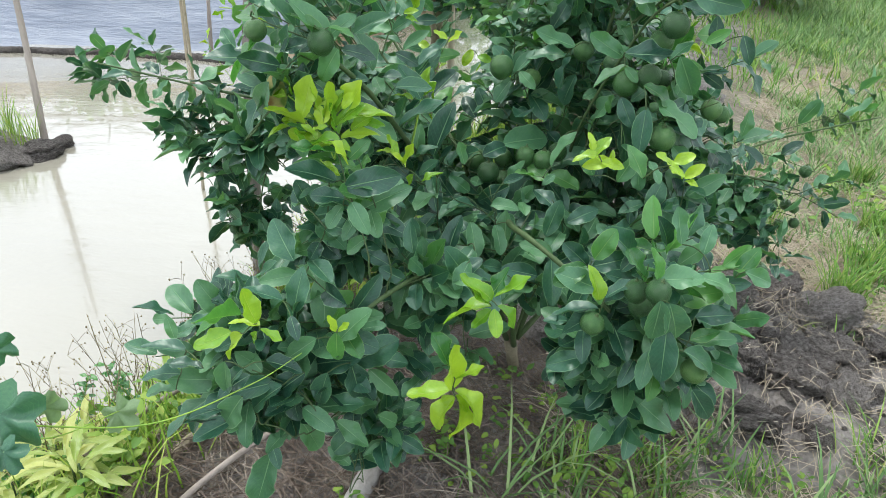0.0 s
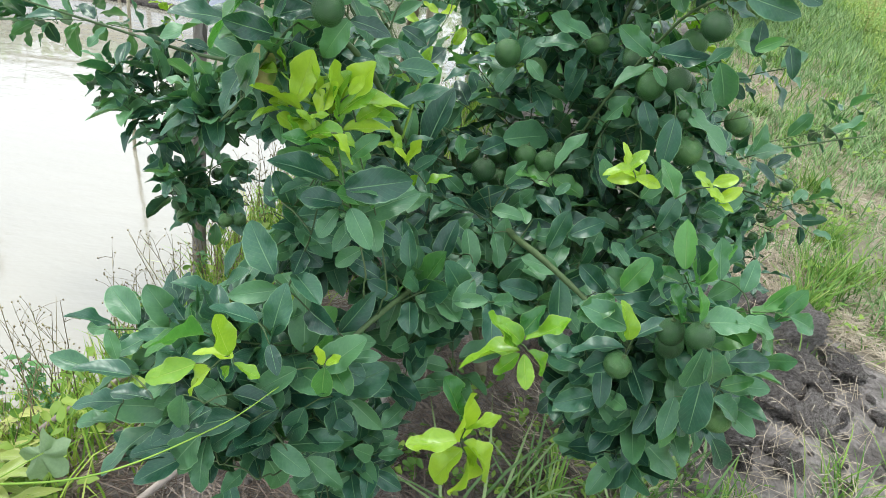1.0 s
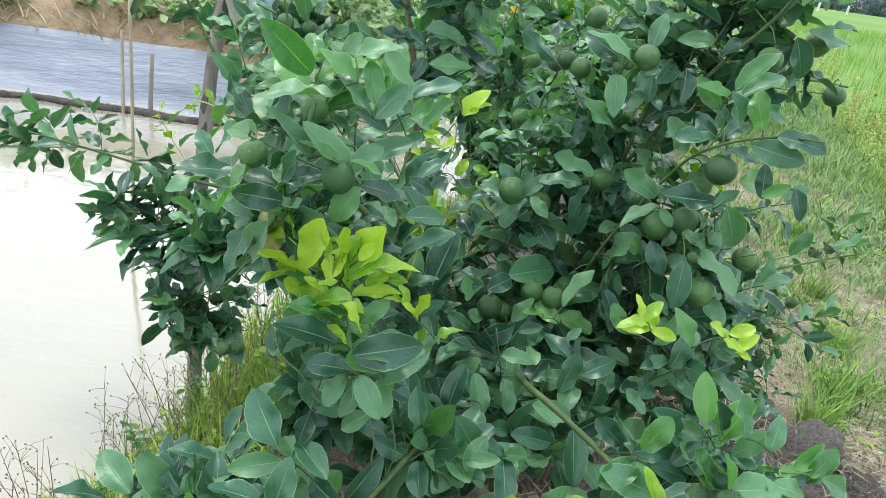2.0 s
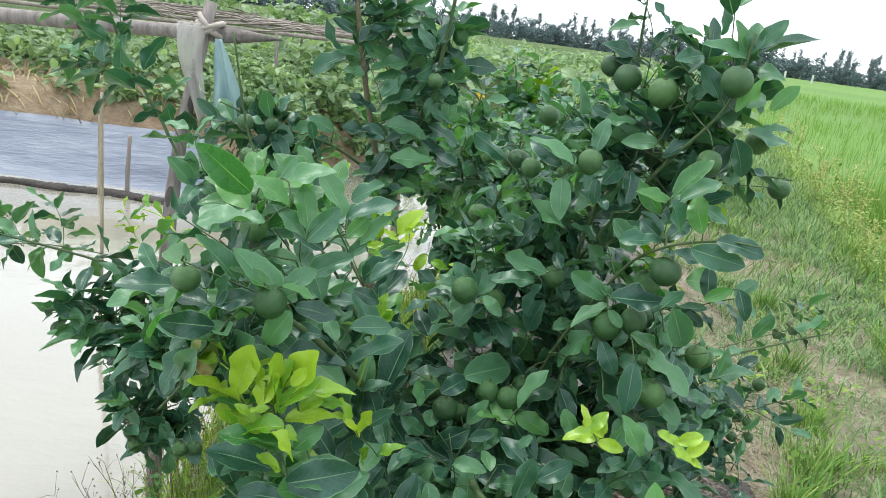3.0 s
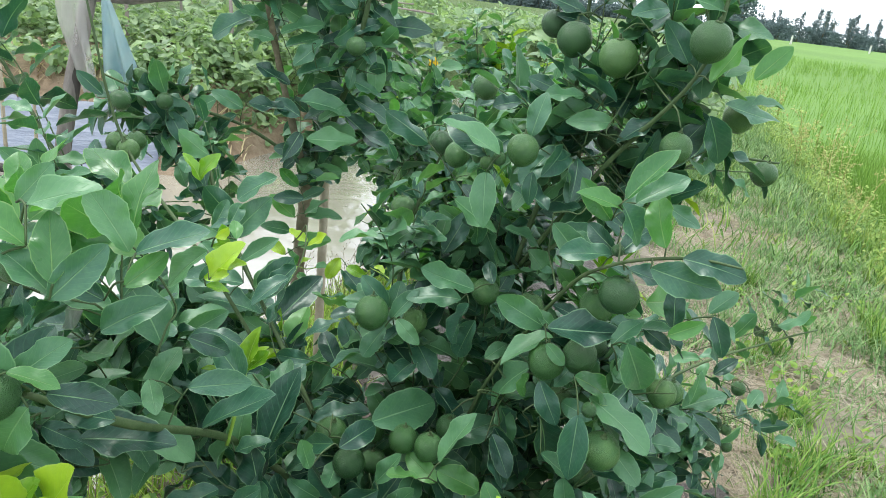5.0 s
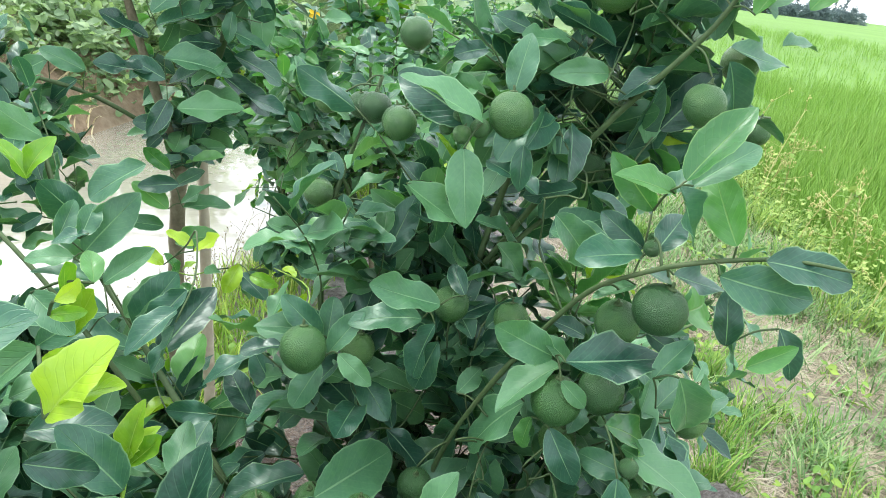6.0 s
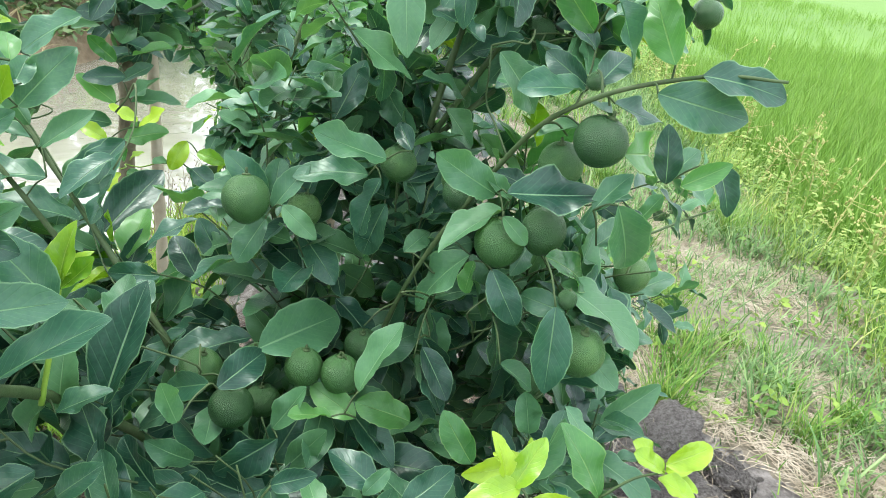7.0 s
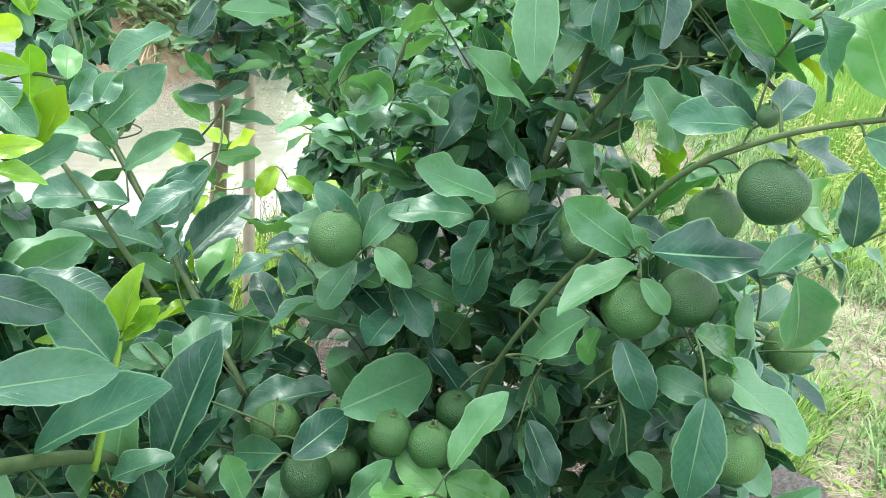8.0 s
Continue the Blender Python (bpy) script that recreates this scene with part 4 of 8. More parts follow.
bush.grow((0.344, 1.270, 0.910), (0.362, 1.231, 0.865), "mature", (-0.48, -0.75, 0.46))
bush.grow((0.404, 1.220, 0.887), (0.369, 1.255, 0.890), "mature", (-0.59, -0.63, 0.50))
bush.grow((0.370, 1.190, 0.913), (0.363, 1.165, 0.836), "mature", (-0.38, -0.87, 0.32))
bush.grow((0.350, 1.260, 0.863), (0.384, 1.260, 0.777), "mature", (0.31, -0.94, 0.12))
bush.grow((0.368, 1.220, 0.947), (0.441, 1.220, 0.919), "mid", (0.28, -0.61, 0.74))
bush.grow((0.394, 1.225, 0.916), (0.472, 1.171, 0.883), "mature", (0.13, -0.37, 0.92))
bush.grow((0.426, 1.230, 0.952), (0.477, 1.255, 0.965), "mature", (0.03, -0.51, 0.86))
bush.grow((0.415, 1.200, 1.005), (0.460, 1.200, 0.927), "mature", (-0.03, -1.00, -0.01))
bush.grow((0.419, 1.450, 0.644), (0.356, 1.419, 0.610), "mature", (-0.15, -0.59, 0.80))
bush.grow((0.436, 1.460, 0.759), (0.449, 1.460, 0.675), "mature", (-0.18, -0.98, -0.03))
bush.grow((0.345, 1.220, 0.835), (0.390, 1.220, 0.800), "mature", (0.50, -0.57, 0.65))
bush.grow((0.440, 1.350, 0.729), (0.382, 1.350, 0.762), "mature", (0.44, -0.47, 0.76))
bush.grow((0.297, 1.300, 0.709), (0.236, 1.300, 0.745), "mid", (0.38, -0.67, 0.64))
bush.grow((0.302, 1.400, 0.865), (0.343, 1.421, 0.888), "mature", (-0.03, -0.70, 0.71))
bush.grow((0.291, 1.450, 0.903), (0.265, 1.450, 0.836), "mature", (-0.64, -0.73, 0.25))
bush.grow((0.051, 1.600, 0.714), (0.022, 1.600, 0.669), "mature", (-0.47, -0.83, 0.31))
bush.grow((0.084, 1.550, 0.718), (0.138, 1.550, 0.686), "mature", (0.36, -0.71, 0.60))
bush.grow((-0.007, 1.400, 0.806), (-0.039, 1.400, 0.824), "mature", (0.37, -0.65, 0.66))
bush.grow((-0.033, 1.400, 0.852), (-0.071, 1.400, 0.807), "mature", (-0.62, -0.59, 0.52))
bush.grow((0.416, 1.350, 0.960), (0.375, 1.350, 0.985), "mature", (0.34, -0.77, 0.54))
bush.grow((0.252, 1.500, 0.794), (0.325, 1.500, 0.756), "mature", (0.28, -0.79, 0.54))
bush.grow((0.369, 1.500, 1.004), (0.419, 1.500, 0.957), "mature", (0.37, -0.84, 0.40))
bush.grow((0.283, 1.550, 0.977), (0.251, 1.550, 0.929), "mature", (-0.74, -0.46, 0.49))
bush.grow((0.438, 1.500, 0.884), (0.397, 1.500, 0.910), "mature", (0.37, -0.72, 0.58))
bush.grow((-0.170, 1.060, 1.174), (-0.150, 1.083, 1.202), "mature", (0.42, -0.83, 0.38))
bush.grow((-0.155, 1.040, 1.179), (-0.103, 1.040, 1.202), "mature", (-0.37, -0.44, 0.82))
bush.grow((-0.125, 1.000, 1.135), (-0.140, 1.042, 1.174), "mid", (0.19, -0.63, 0.75))
bush.grow((-0.149, 1.020, 1.155), (-0.191, 1.020, 1.194), "mid", (0.60, -0.48, 0.64))
bush.grow((-0.128, 1.000, 1.123), (-0.092, 1.019, 1.161), "mature", (0.22, -0.94, 0.27))
bush.grow((-0.090, 1.060, 1.139), (-0.116, 1.060, 1.192), "mature", (0.69, -0.65, 0.33))
bush.grow((-0.173, 1.000, 1.140), (-0.248, 1.000, 1.143), "mature", (0.05, -0.17, 0.98))
bush.grow((-0.182, 1.020, 1.130), (-0.225, 1.020, 1.155), "mid", (0.50, -0.19, 0.84))
bush.grow((-0.085, 1.060, 1.138), (-0.029, 1.060, 1.165), "mature", (-0.39, -0.46, 0.80))
bush.grow((-0.086, 1.030, 1.122), (-0.059, 1.061, 1.141), "mid", (0.46, -0.72, 0.51))
bush.grow((-0.131, 1.010, 1.122), (-0.163, 1.010, 1.166), "mature", (0.75, -0.37, 0.55))
bush.grow((-0.033, 1.080, 1.136), (-0.076, 1.080, 1.102), "mature", (-0.46, -0.66, 0.59))
bush.grow((-0.150, 0.980, 1.060), (-0.201, 0.980, 1.117), "mature", (0.54, -0.68, 0.49))
bush.grow((-0.156, 0.970, 1.073), (-0.203, 0.970, 1.101), "mid", (0.51, -0.12, 0.85))
bush.grow((-0.196, 0.980, 1.077), (-0.240, 0.980, 1.129), "mature", (0.73, -0.31, 0.61))
bush.grow((-0.153, 0.990, 1.061), (-0.117, 0.990, 1.099), "mature", (-0.50, -0.73, 0.47))
bush.grow((-0.148, 0.970, 1.080), (-0.112, 0.970, 1.071), "mid", (0.24, -0.17, 0.96))
bush.grow((-0.136, 1.000, 1.044), (-0.083, 1.000, 1.039), "mature", (0.07, -0.72, 0.69))
bush.grow((-0.136, 0.970, 1.052), (-0.170, 0.970, 1.000), "mature", (-0.22, -0.96, 0.15))
bush.grow((-0.102, 1.150, 0.966), (-0.086, 1.113, 0.946), "mature", (-0.02, -0.48, 0.87))
bush.grow((-0.162, 1.120, 0.915), (-0.068, 1.120, 0.922), "mature", (-0.07, -0.20, 0.98))
bush.grow((-0.114, 1.250, 0.949), (-0.141, 1.250, 1.047), "mature", (0.85, -0.48, 0.23))
bush.grow((-0.101, 1.320, 0.920), (-0.032, 1.320, 0.929), "mature", (-0.11, -0.32, 0.94))
bush.grow((-0.111, 1.060, 1.095), (-0.150, 1.060, 1.117), "mature", (0.32, -0.76, 0.57))
bush.grow((-0.128, 1.100, 1.045), (-0.076, 1.100, 1.083), "mature", (-0.38, -0.76, 0.53))
bush.grow((-0.223, 1.000, 1.038), (-0.180, 1.000, 1.056), "mature", (-0.28, -0.69, 0.67))
bush.grow((-0.103, 1.050, 0.987), (-0.147, 1.050, 0.995), "mature", (0.12, -0.69, 0.71))
bush.grow((-0.082, 1.300, 1.010), (-0.044, 1.300, 1.038), "mature", (-0.27, -0.89, 0.37))
bush.grow((-0.190, 0.950, 0.956), (-0.166, 0.950, 1.023), "young", (-0.40, -0.90, 0.14))
bush.grow((-0.178, 0.950, 0.944), (-0.238, 0.950, 0.980), "young", (0.50, 0.32, 0.81))
bush.grow((-0.197, 0.960, 0.945), (-0.246, 0.960, 0.934), "young", (-0.23, 0.10, 0.97))
bush.grow((-0.147, 0.950, 0.945), (-0.156, 0.950, 1.015), "young", (0.79, -0.61, 0.11))
bush.grow((-0.147, 0.960, 0.944), (-0.089, 0.960, 1.013), "young", (-0.64, -0.55, 0.54))
bush.grow((-0.129, 0.940, 0.977), (-0.112, 0.940, 1.002), "young", (-0.27, -0.94, 0.19))
bush.grow((-0.125, 0.950, 0.958), (-0.058, 0.950, 0.979), "young", (-0.28, -0.15, 0.95))
bush.grow((-0.131, 0.920, 0.938), (-0.187, 0.920, 0.939), "young", (0.02, -0.29, 0.96))
bush.grow((-0.131, 0.910, 0.924), (-0.201, 0.910, 0.924), "mid", (0.00, 0.10, 1.00))
bush.grow((-0.133, 0.940, 0.933), (-0.077, 0.940, 0.950), "young", (-0.26, -0.38, 0.89))
bush.grow((-0.138, 0.940, 0.952), (-0.105, 0.940, 0.993), "young", (-0.55, -0.71, 0.44))
bush.grow((-0.120, 0.920, 0.910), (-0.092, 0.920, 0.942), "mid", (-0.38, -0.86, 0.33))
bush.grow((-0.136, 0.940, 0.940), (-0.153, 0.940, 0.985), "young", (0.86, -0.39, 0.32))
bush.grow((-0.149, 0.930, 0.954), (-0.170, 0.930, 0.947), "young", (-0.29, -0.43, 0.86))
bush.grow((-0.144, 0.900, 0.945), (-0.113, 0.900, 0.912), "young", (0.73, -0.02, 0.68))
bush.grow((-0.067, 1.050, 0.872), (-0.093, 1.050, 0.880), "young", (0.28, -0.30, 0.91))
bush.grow((-0.058, 1.050, 0.865), (-0.081, 1.050, 0.901), "young", (0.76, -0.42, 0.49))
bush.grow((-0.049, 1.040, 0.857), (-0.027, 1.040, 0.891), "young", (-0.73, -0.48, 0.49))
bush.grow((-0.046, 1.040, 0.850), (-0.063, 1.040, 0.881), "young", (0.85, -0.26, 0.46))
bush.grow((-0.019, 1.030, 0.831), (0.014, 1.030, 0.853), "young", (-0.56, 0.05, 0.83))
bush.grow((-0.032, 1.030, 0.844), (-0.047, 1.030, 0.812), "young", (-0.78, -0.49, 0.38))
bush.grow((-0.052, 1.250, 1.045), (-0.056, 1.250, 1.103), "young", (0.86, -0.51, 0.06))
bush.grow((-0.052, 1.250, 1.045), (-0.030, 1.250, 1.081), "young", (-0.55, -0.77, 0.32))
bush.grow((-0.050, 1.250, 1.054), (-0.071, 1.250, 1.077), "young", (0.69, -0.36, 0.63))
bush.grow((-0.119, 1.500, 1.074), (-0.135, 1.500, 1.117), "young", (0.72, -0.64, 0.27))
bush.grow((-0.119, 1.500, 1.078), (-0.100, 1.500, 1.119), "young", (-0.50, -0.84, 0.22))
bush.grow((0.407, 1.560, 1.415), (0.348, 1.560, 1.407), "mature", (-0.11, -0.62, 0.78))
bush.grow((0.412, 1.550, 1.356), (0.344, 1.550, 1.385), "mature", (0.28, -0.69, 0.67))
bush.grow((0.417, 1.540, 1.343), (0.366, 1.540, 1.357), "mature", (0.17, -0.71, 0.68))
bush.grow((0.430, 1.530, 1.373), (0.462, 1.555, 1.412), "mature", (0.06, -0.86, 0.50))
bush.grow((0.460, 1.520, 1.407), (0.519, 1.520, 1.422), "mature", (-0.21, -0.44, 0.87))
bush.grow((0.528, 1.370, 1.380), (0.448, 1.370, 1.401), "mature", (0.21, -0.60, 0.77))
bush.grow((0.528, 1.380, 1.379), (0.500, 1.380, 1.439), "mature", (0.28, -0.95, 0.13))
bush.grow((0.530, 1.370, 1.388), (0.542, 1.388, 1.447), "mature", (-0.36, -0.87, 0.34))
bush.grow((0.537, 1.370, 1.397), (0.579, 1.370, 1.446), "mature", (-0.42, -0.83, 0.36))
bush.grow((0.538, 1.360, 1.389), (0.636, 1.360, 1.431), "mature", (-0.39, -0.15, 0.91))
bush.grow((0.565, 1.330, 1.306), (0.604, 1.330, 1.352), "mid", (-0.48, -0.78, 0.40))
bush.grow((0.514, 1.340, 1.296), (0.556, 1.340, 1.356), "mid", (-0.80, -0.23, 0.56))
bush.grow((0.536, 1.350, 1.305), (0.591, 1.403, 1.351), "mature", (0.10, -0.71, 0.70))
bush.grow((0.613, 1.400, 1.268), (0.666, 1.400, 1.279), "mature", (-0.19, -0.36, 0.91))
bush.grow((0.510, 1.400, 1.312), (0.471, 1.400, 1.364), "mature", (-0.00, -1.00, -0.00))
bush.grow((0.472, 1.480, 1.326), (0.513, 1.480, 1.376), "mature", (-0.75, -0.24, 0.62))
bush.grow((0.568, 1.420, 1.246), (0.612, 1.420, 1.173), "mature", (-0.03, -1.00, -0.02))
bush.grow((0.633, 1.500, 1.255), (0.724, 1.500, 1.231), "mature", (0.20, -0.60, 0.78))
bush.grow((0.697, 1.550, 1.132), (0.760, 1.550, 1.115), "mature", (0.21, -0.52, 0.82))
bush.grow((0.323, 1.420, 1.195), (0.332, 1.420, 1.259), "mature", (-0.49, -0.87, 0.07))
bush.grow((0.270, 1.380, 1.174), (0.204, 1.427, 1.211), "mature", (-0.42, -0.84, 0.33))
bush.grow((0.280, 1.380, 1.164), (0.248, 1.380, 1.204), "mature", (0.38, -0.88, 0.29))
bush.grow((0.370, 1.500, 1.251), (0.329, 1.500, 1.266), "mature", (0.10, -0.96, 0.27))
bush.grow((0.408, 1.480, 1.248), (0.347, 1.480, 1.242), "mature", (-0.08, -0.57, 0.82))
bush.grow((0.386, 1.220, 1.173), (0.433, 1.220, 1.236), "mid", (-0.75, -0.34, 0.57))
bush.grow((0.402, 1.230, 1.166), (0.459, 1.230, 1.205), "mature", (-0.49, -0.48, 0.72))
bush.grow((0.388, 1.230, 1.157), (0.335, 1.230, 1.182), "mid", (0.33, -0.62, 0.71))
bush.grow((0.443, 1.450, 1.219), (0.377, 1.450, 1.218), "mature", (-0.01, -0.91, 0.41))
bush.grow((0.497, 1.420, 1.234), (0.437, 1.420, 1.205), "mature", (-0.40, -0.34, 0.85))
bush.grow((0.077, 0.755, 0.784), (0.030, 0.755, 0.822), "young", (0.61, -0.28, 0.74))
bush.grow((0.080, 0.755, 0.788), (0.051, 0.755, 0.825), "young", (0.63, -0.59, 0.50))
bush.grow((0.083, 0.755, 0.793), (0.133, 0.755, 0.819), "young", (-0.47, 0.05, 0.88))
bush.grow((0.081, 0.755, 0.779), (0.010, 0.755, 0.773), "young", (-0.08, 0.17, 0.98))
bush.grow((0.087, 0.745, 0.786), (0.124, 0.745, 0.757), "young", (0.58, -0.38, 0.72))
bush.grow((0.083, 0.745, 0.782), (0.088, 0.725, 0.749), "young", (-0.09, -0.85, 0.51))
bush.grow((0.080, 0.750, 0.778), (0.059, 0.750, 0.746), "young", (-0.73, -0.48, 0.49))
bush.grow((0.081, 0.770, 0.787), (0.105, 0.770, 0.830), "mid", (-0.77, -0.47, 0.43))
bush.grow((0.035, 0.745, 0.646), (0.023, 0.745, 0.739), "young", (0.77, -0.63, 0.09))
bush.grow((0.038, 0.745, 0.664), (0.081, 0.745, 0.682), "young", (-0.38, 0.16, 0.91))
bush.grow((0.034, 0.745, 0.649), (-0.027, 0.745, 0.627), "young", (-0.34, -0.13, 0.93))
bush.grow((0.038, 0.740, 0.649), (0.100, 0.740, 0.595), "young", (0.65, -0.15, 0.74))
bush.grow((0.039, 0.740, 0.639), (0.004, 0.740, 0.581), "young", (-0.76, -0.46, 0.46))
bush.grow((0.044, 0.735, 0.633), (0.060, 0.735, 0.544), "young", (0.81, -0.57, 0.14))
bush.grow((0.031, 0.750, 0.675), (0.011, 0.750, 0.739), "mid", (0.87, -0.41, 0.27))
bush.grow((0.037, 0.740, 0.639), (0.069, 0.740, 0.616), "young", (0.54, -0.34, 0.77))
bush.grow((-0.228, 0.760, 0.738), (-0.248, 0.760, 0.794), "young", (0.77, -0.57, 0.28))
bush.grow((-0.224, 0.760, 0.734), (-0.265, 0.760, 0.750), "young", (0.36, -0.04, 0.93))
bush.grow((-0.222, 0.750, 0.736), (-0.196, 0.750, 0.714), "young", (0.65, -0.11, 0.75))
bush.grow((-0.245, 0.750, 0.727), (-0.284, 0.750, 0.688), "young", (-0.65, -0.40, 0.65))
bush.grow((-0.263, 0.760, 0.723), (-0.314, 0.760, 0.691), "young", (-0.47, -0.51, 0.72))
bush.grow((-0.226, 0.750, 0.732), (-0.239, 0.750, 0.708), "young", (-0.58, -0.74, 0.33))
bush.grow((-0.130, 0.800, 0.699), (-0.145, 0.800, 0.726), "young", (0.77, -0.46, 0.44))
bush.grow((-0.128, 0.800, 0.699), (-0.108, 0.800, 0.713), "young", (-0.52, -0.46, 0.72))
bush.grow((-0.128, 0.790, 0.704), (-0.130, 0.790, 0.652), "mid", (-0.13, -0.99, 0.00))
bush.grow((-0.196, 0.840, 0.703), (-0.184, 0.840, 0.774), "mature", (-0.17, -0.99, 0.03))
bush.grow((-0.209, 0.830, 0.729), (-0.264, 0.830, 0.752), "mature", (0.39, 0.00, 0.92))
bush.grow((-0.192, 0.800, 0.723), (-0.178, 0.768, 0.708), "mature", (0.00, -0.42, 0.91))
bush.grow((-0.131, 0.830, 0.662), (-0.087, 0.830, 0.720), "mature", (-0.64, -0.58, 0.49))
bush.grow((-0.099, 0.840, 0.676), (-0.062, 0.840, 0.686), "mature", (-0.22, -0.44, 0.87))
bush.grow((-0.117, 0.840, 0.613), (-0.100, 0.840, 0.541), "mature", (0.54, -0.83, 0.13))
bush.grow((-0.171, 0.830, 0.530), (-0.097, 0.830, 0.547), "mature", (-0.21, -0.24, 0.95))
bush.grow((-0.189, 0.820, 0.539), (-0.137, 0.785, 0.527), "mature", (-0.18, -0.56, 0.81))
bush.grow((-0.213, 0.800, 0.599), (-0.269, 0.800, 0.554), "mature", (-0.56, -0.46, 0.69))
bush.grow((-0.261, 0.780, 0.645), (-0.299, 0.780, 0.603), "mature", (-0.59, -0.61, 0.53))
bush.grow((-0.285, 0.780, 0.657), (-0.291, 0.780, 0.593), "mature", (-0.34, -0.94, 0.03))
bush.grow((-0.325, 0.800, 0.627), (-0.373, 0.800, 0.640), "mature", (0.25, 0.02, 0.97))
bush.grow((-0.358, 0.830, 0.634), (-0.426, 0.830, 0.644), "mature", (0.15, 0.08, 0.99))
bush.grow((-0.368, 0.820, 0.599), (-0.432, 0.820, 0.604), "mature", (0.08, -0.05, 1.00))
bush.grow((-0.385, 0.860, 0.631), (-0.401, 0.880, 0.662), "mature", (0.31, -0.72, 0.62))
bush.grow((-0.380, 0.820, 0.568), (-0.429, 0.820, 0.564), "mature", (-0.08, -0.07, 0.99))
bush.grow((-0.301, 0.800, 0.553), (-0.364, 0.800, 0.534), "mature", (-0.28, -0.22, 0.93))
bush.grow((-0.270, 0.790, 0.585), (-0.316, 0.790, 0.516), "mature", (-0.39, -0.88, 0.26))
bush.grow((-0.251, 0.840, 0.446), (-0.235, 0.815, 0.409), "mature", (0.24, -0.75, 0.61))
bush.grow((-0.253, 0.840, 0.421), (-0.282, 0.840, 0.311), "mature", (-0.23, -0.97, 0.06))
bush.grow((-0.206, 0.860, 0.478), (-0.167, 0.860, 0.404), "mature", (0.67, -0.66, 0.36))
bush.grow((-0.165, 0.920, 0.343), (-0.111, 0.920, 0.418), "mature", (-0.52, -0.76, 0.38))
bush.grow((-0.159, 0.940, 0.295), (-0.071, 0.940, 0.329), "mature", (-0.31, -0.52, 0.79))
bush.grow((-0.162, 0.820, 0.671), (-0.215, 0.820, 0.628), "mature", (-0.41, -0.77, 0.50))
bush.grow((-0.234, 0.800, 0.643), (-0.177, 0.800, 0.634), "mature", (0.14, -0.18, 0.97))
bush.grow((-0.180, 0.810, 0.616), (-0.234, 0.810, 0.571), "mature", (-0.43, -0.75, 0.51))
bush.grow((-0.151, 0.830, 0.600), (-0.171, 0.830, 0.533), "mature", (-0.32, -0.94, 0.10))
bush.grow((0.249, 0.870, 0.738), (0.182, 0.870, 0.769), "mature", (0.27, -0.77, 0.59))
bush.grow((0.246, 0.850, 0.732), (0.235, 0.850, 0.787), "young", (0.45, -0.89, 0.09))
bush.grow((0.257, 0.860, 0.730), (0.294, 0.860, 0.764), "mature", (-0.65, -0.17, 0.74))
bush.grow((0.322, 0.840, 0.774), (0.390, 0.840, 0.785), "mature", (-0.14, -0.45, 0.88))
bush.grow((0.390, 0.860, 0.769), (0.454, 0.860, 0.759), "mature", (0.14, -0.45, 0.88))
bush.grow((0.449, 0.880, 0.759), (0.484, 0.896, 0.803), "mid", (-0.34, -0.76, 0.55))
bush.grow((0.458, 0.870, 0.775), (0.506, 0.870, 0.757), "mature", (0.20, -0.81, 0.55))
bush.grow((0.417, 0.890, 0.761), (0.473, 0.890, 0.787), "mid", (-0.41, 0.01, 0.91))
bush.grow((0.321, 0.810, 0.760), (0.321, 0.810, 0.688), "mature", (-0.09, -1.00, -0.00))
bush.grow((0.333, 0.810, 0.756), (0.371, 0.810, 0.674), "mature", (0.16, -0.98, 0.07))
bush.grow((0.342, 0.820, 0.706), (0.340, 0.794, 0.624), "mature", (-0.34, -0.89, 0.29))
bush.grow((0.253, 0.860, 0.700), (0.194, 0.860, 0.672), "mature", (-0.42, -0.24, 0.88))
bush.grow((0.254, 0.870, 0.704), (0.181, 0.870, 0.697), "mature", (-0.09, 0.21, 0.97))
bush.grow((0.397, 0.860, 0.700), (0.457, 0.860, 0.709), "mature", (-0.12, -0.61, 0.78))
bush.grow((0.392, 0.850, 0.666), (0.436, 0.850, 0.682), "mid", (-0.29, -0.56, 0.78))
bush.grow((0.383, 0.840, 0.652), (0.449, 0.840, 0.617), "mature", (0.41, -0.50, 0.76))
bush.grow((0.416, 0.850, 0.570), (0.460, 0.850, 0.508), "mature", (0.28, -0.94, 0.20))
bush.grow((0.336, 0.850, 0.643), (0.320, 0.817, 0.593), "mature", (-0.30, -0.75, 0.59))
bush.grow((0.238, 0.880, 0.660), (0.232, 0.833, 0.629), "mature", (-0.19, -0.52, 0.83))
bush.grow((0.314, 0.900, 0.581), (0.267, 0.900, 0.508), "mature", (-0.66, -0.62, 0.43))
bush.grow((0.345, 0.900, 0.511), (0.418, 0.900, 0.437), "mature", (0.53, -0.66, 0.53))
bush.grow((0.323, 0.840, 0.769), (0.308, 0.840, 0.828), "mid", (0.79, -0.58, 0.20))
bush.grow((0.310, 0.860, 0.757), (0.287, 0.860, 0.816), "mid", (0.81, -0.49, 0.32))
bush.grow((0.293, 0.920, 0.741), (0.321, 0.920, 0.782), "mature", (-0.60, -0.69, 0.41))
bush.grow((0.261, 1.000, 0.703), (0.218, 1.000, 0.745), "mature", (0.34, -0.87, 0.35))
bush.grow((0.390, 0.950, 0.737), (0.435, 0.950, 0.779), "mature", (-0.53, -0.63, 0.56))
bush.grow((-0.124, 0.950, 0.821), (-0.188, 0.950, 0.839), "mature", (0.23, -0.55, 0.80))
bush.grow((-0.144, 0.950, 0.862), (-0.220, 0.950, 0.893), "mature", (0.33, -0.48, 0.81))
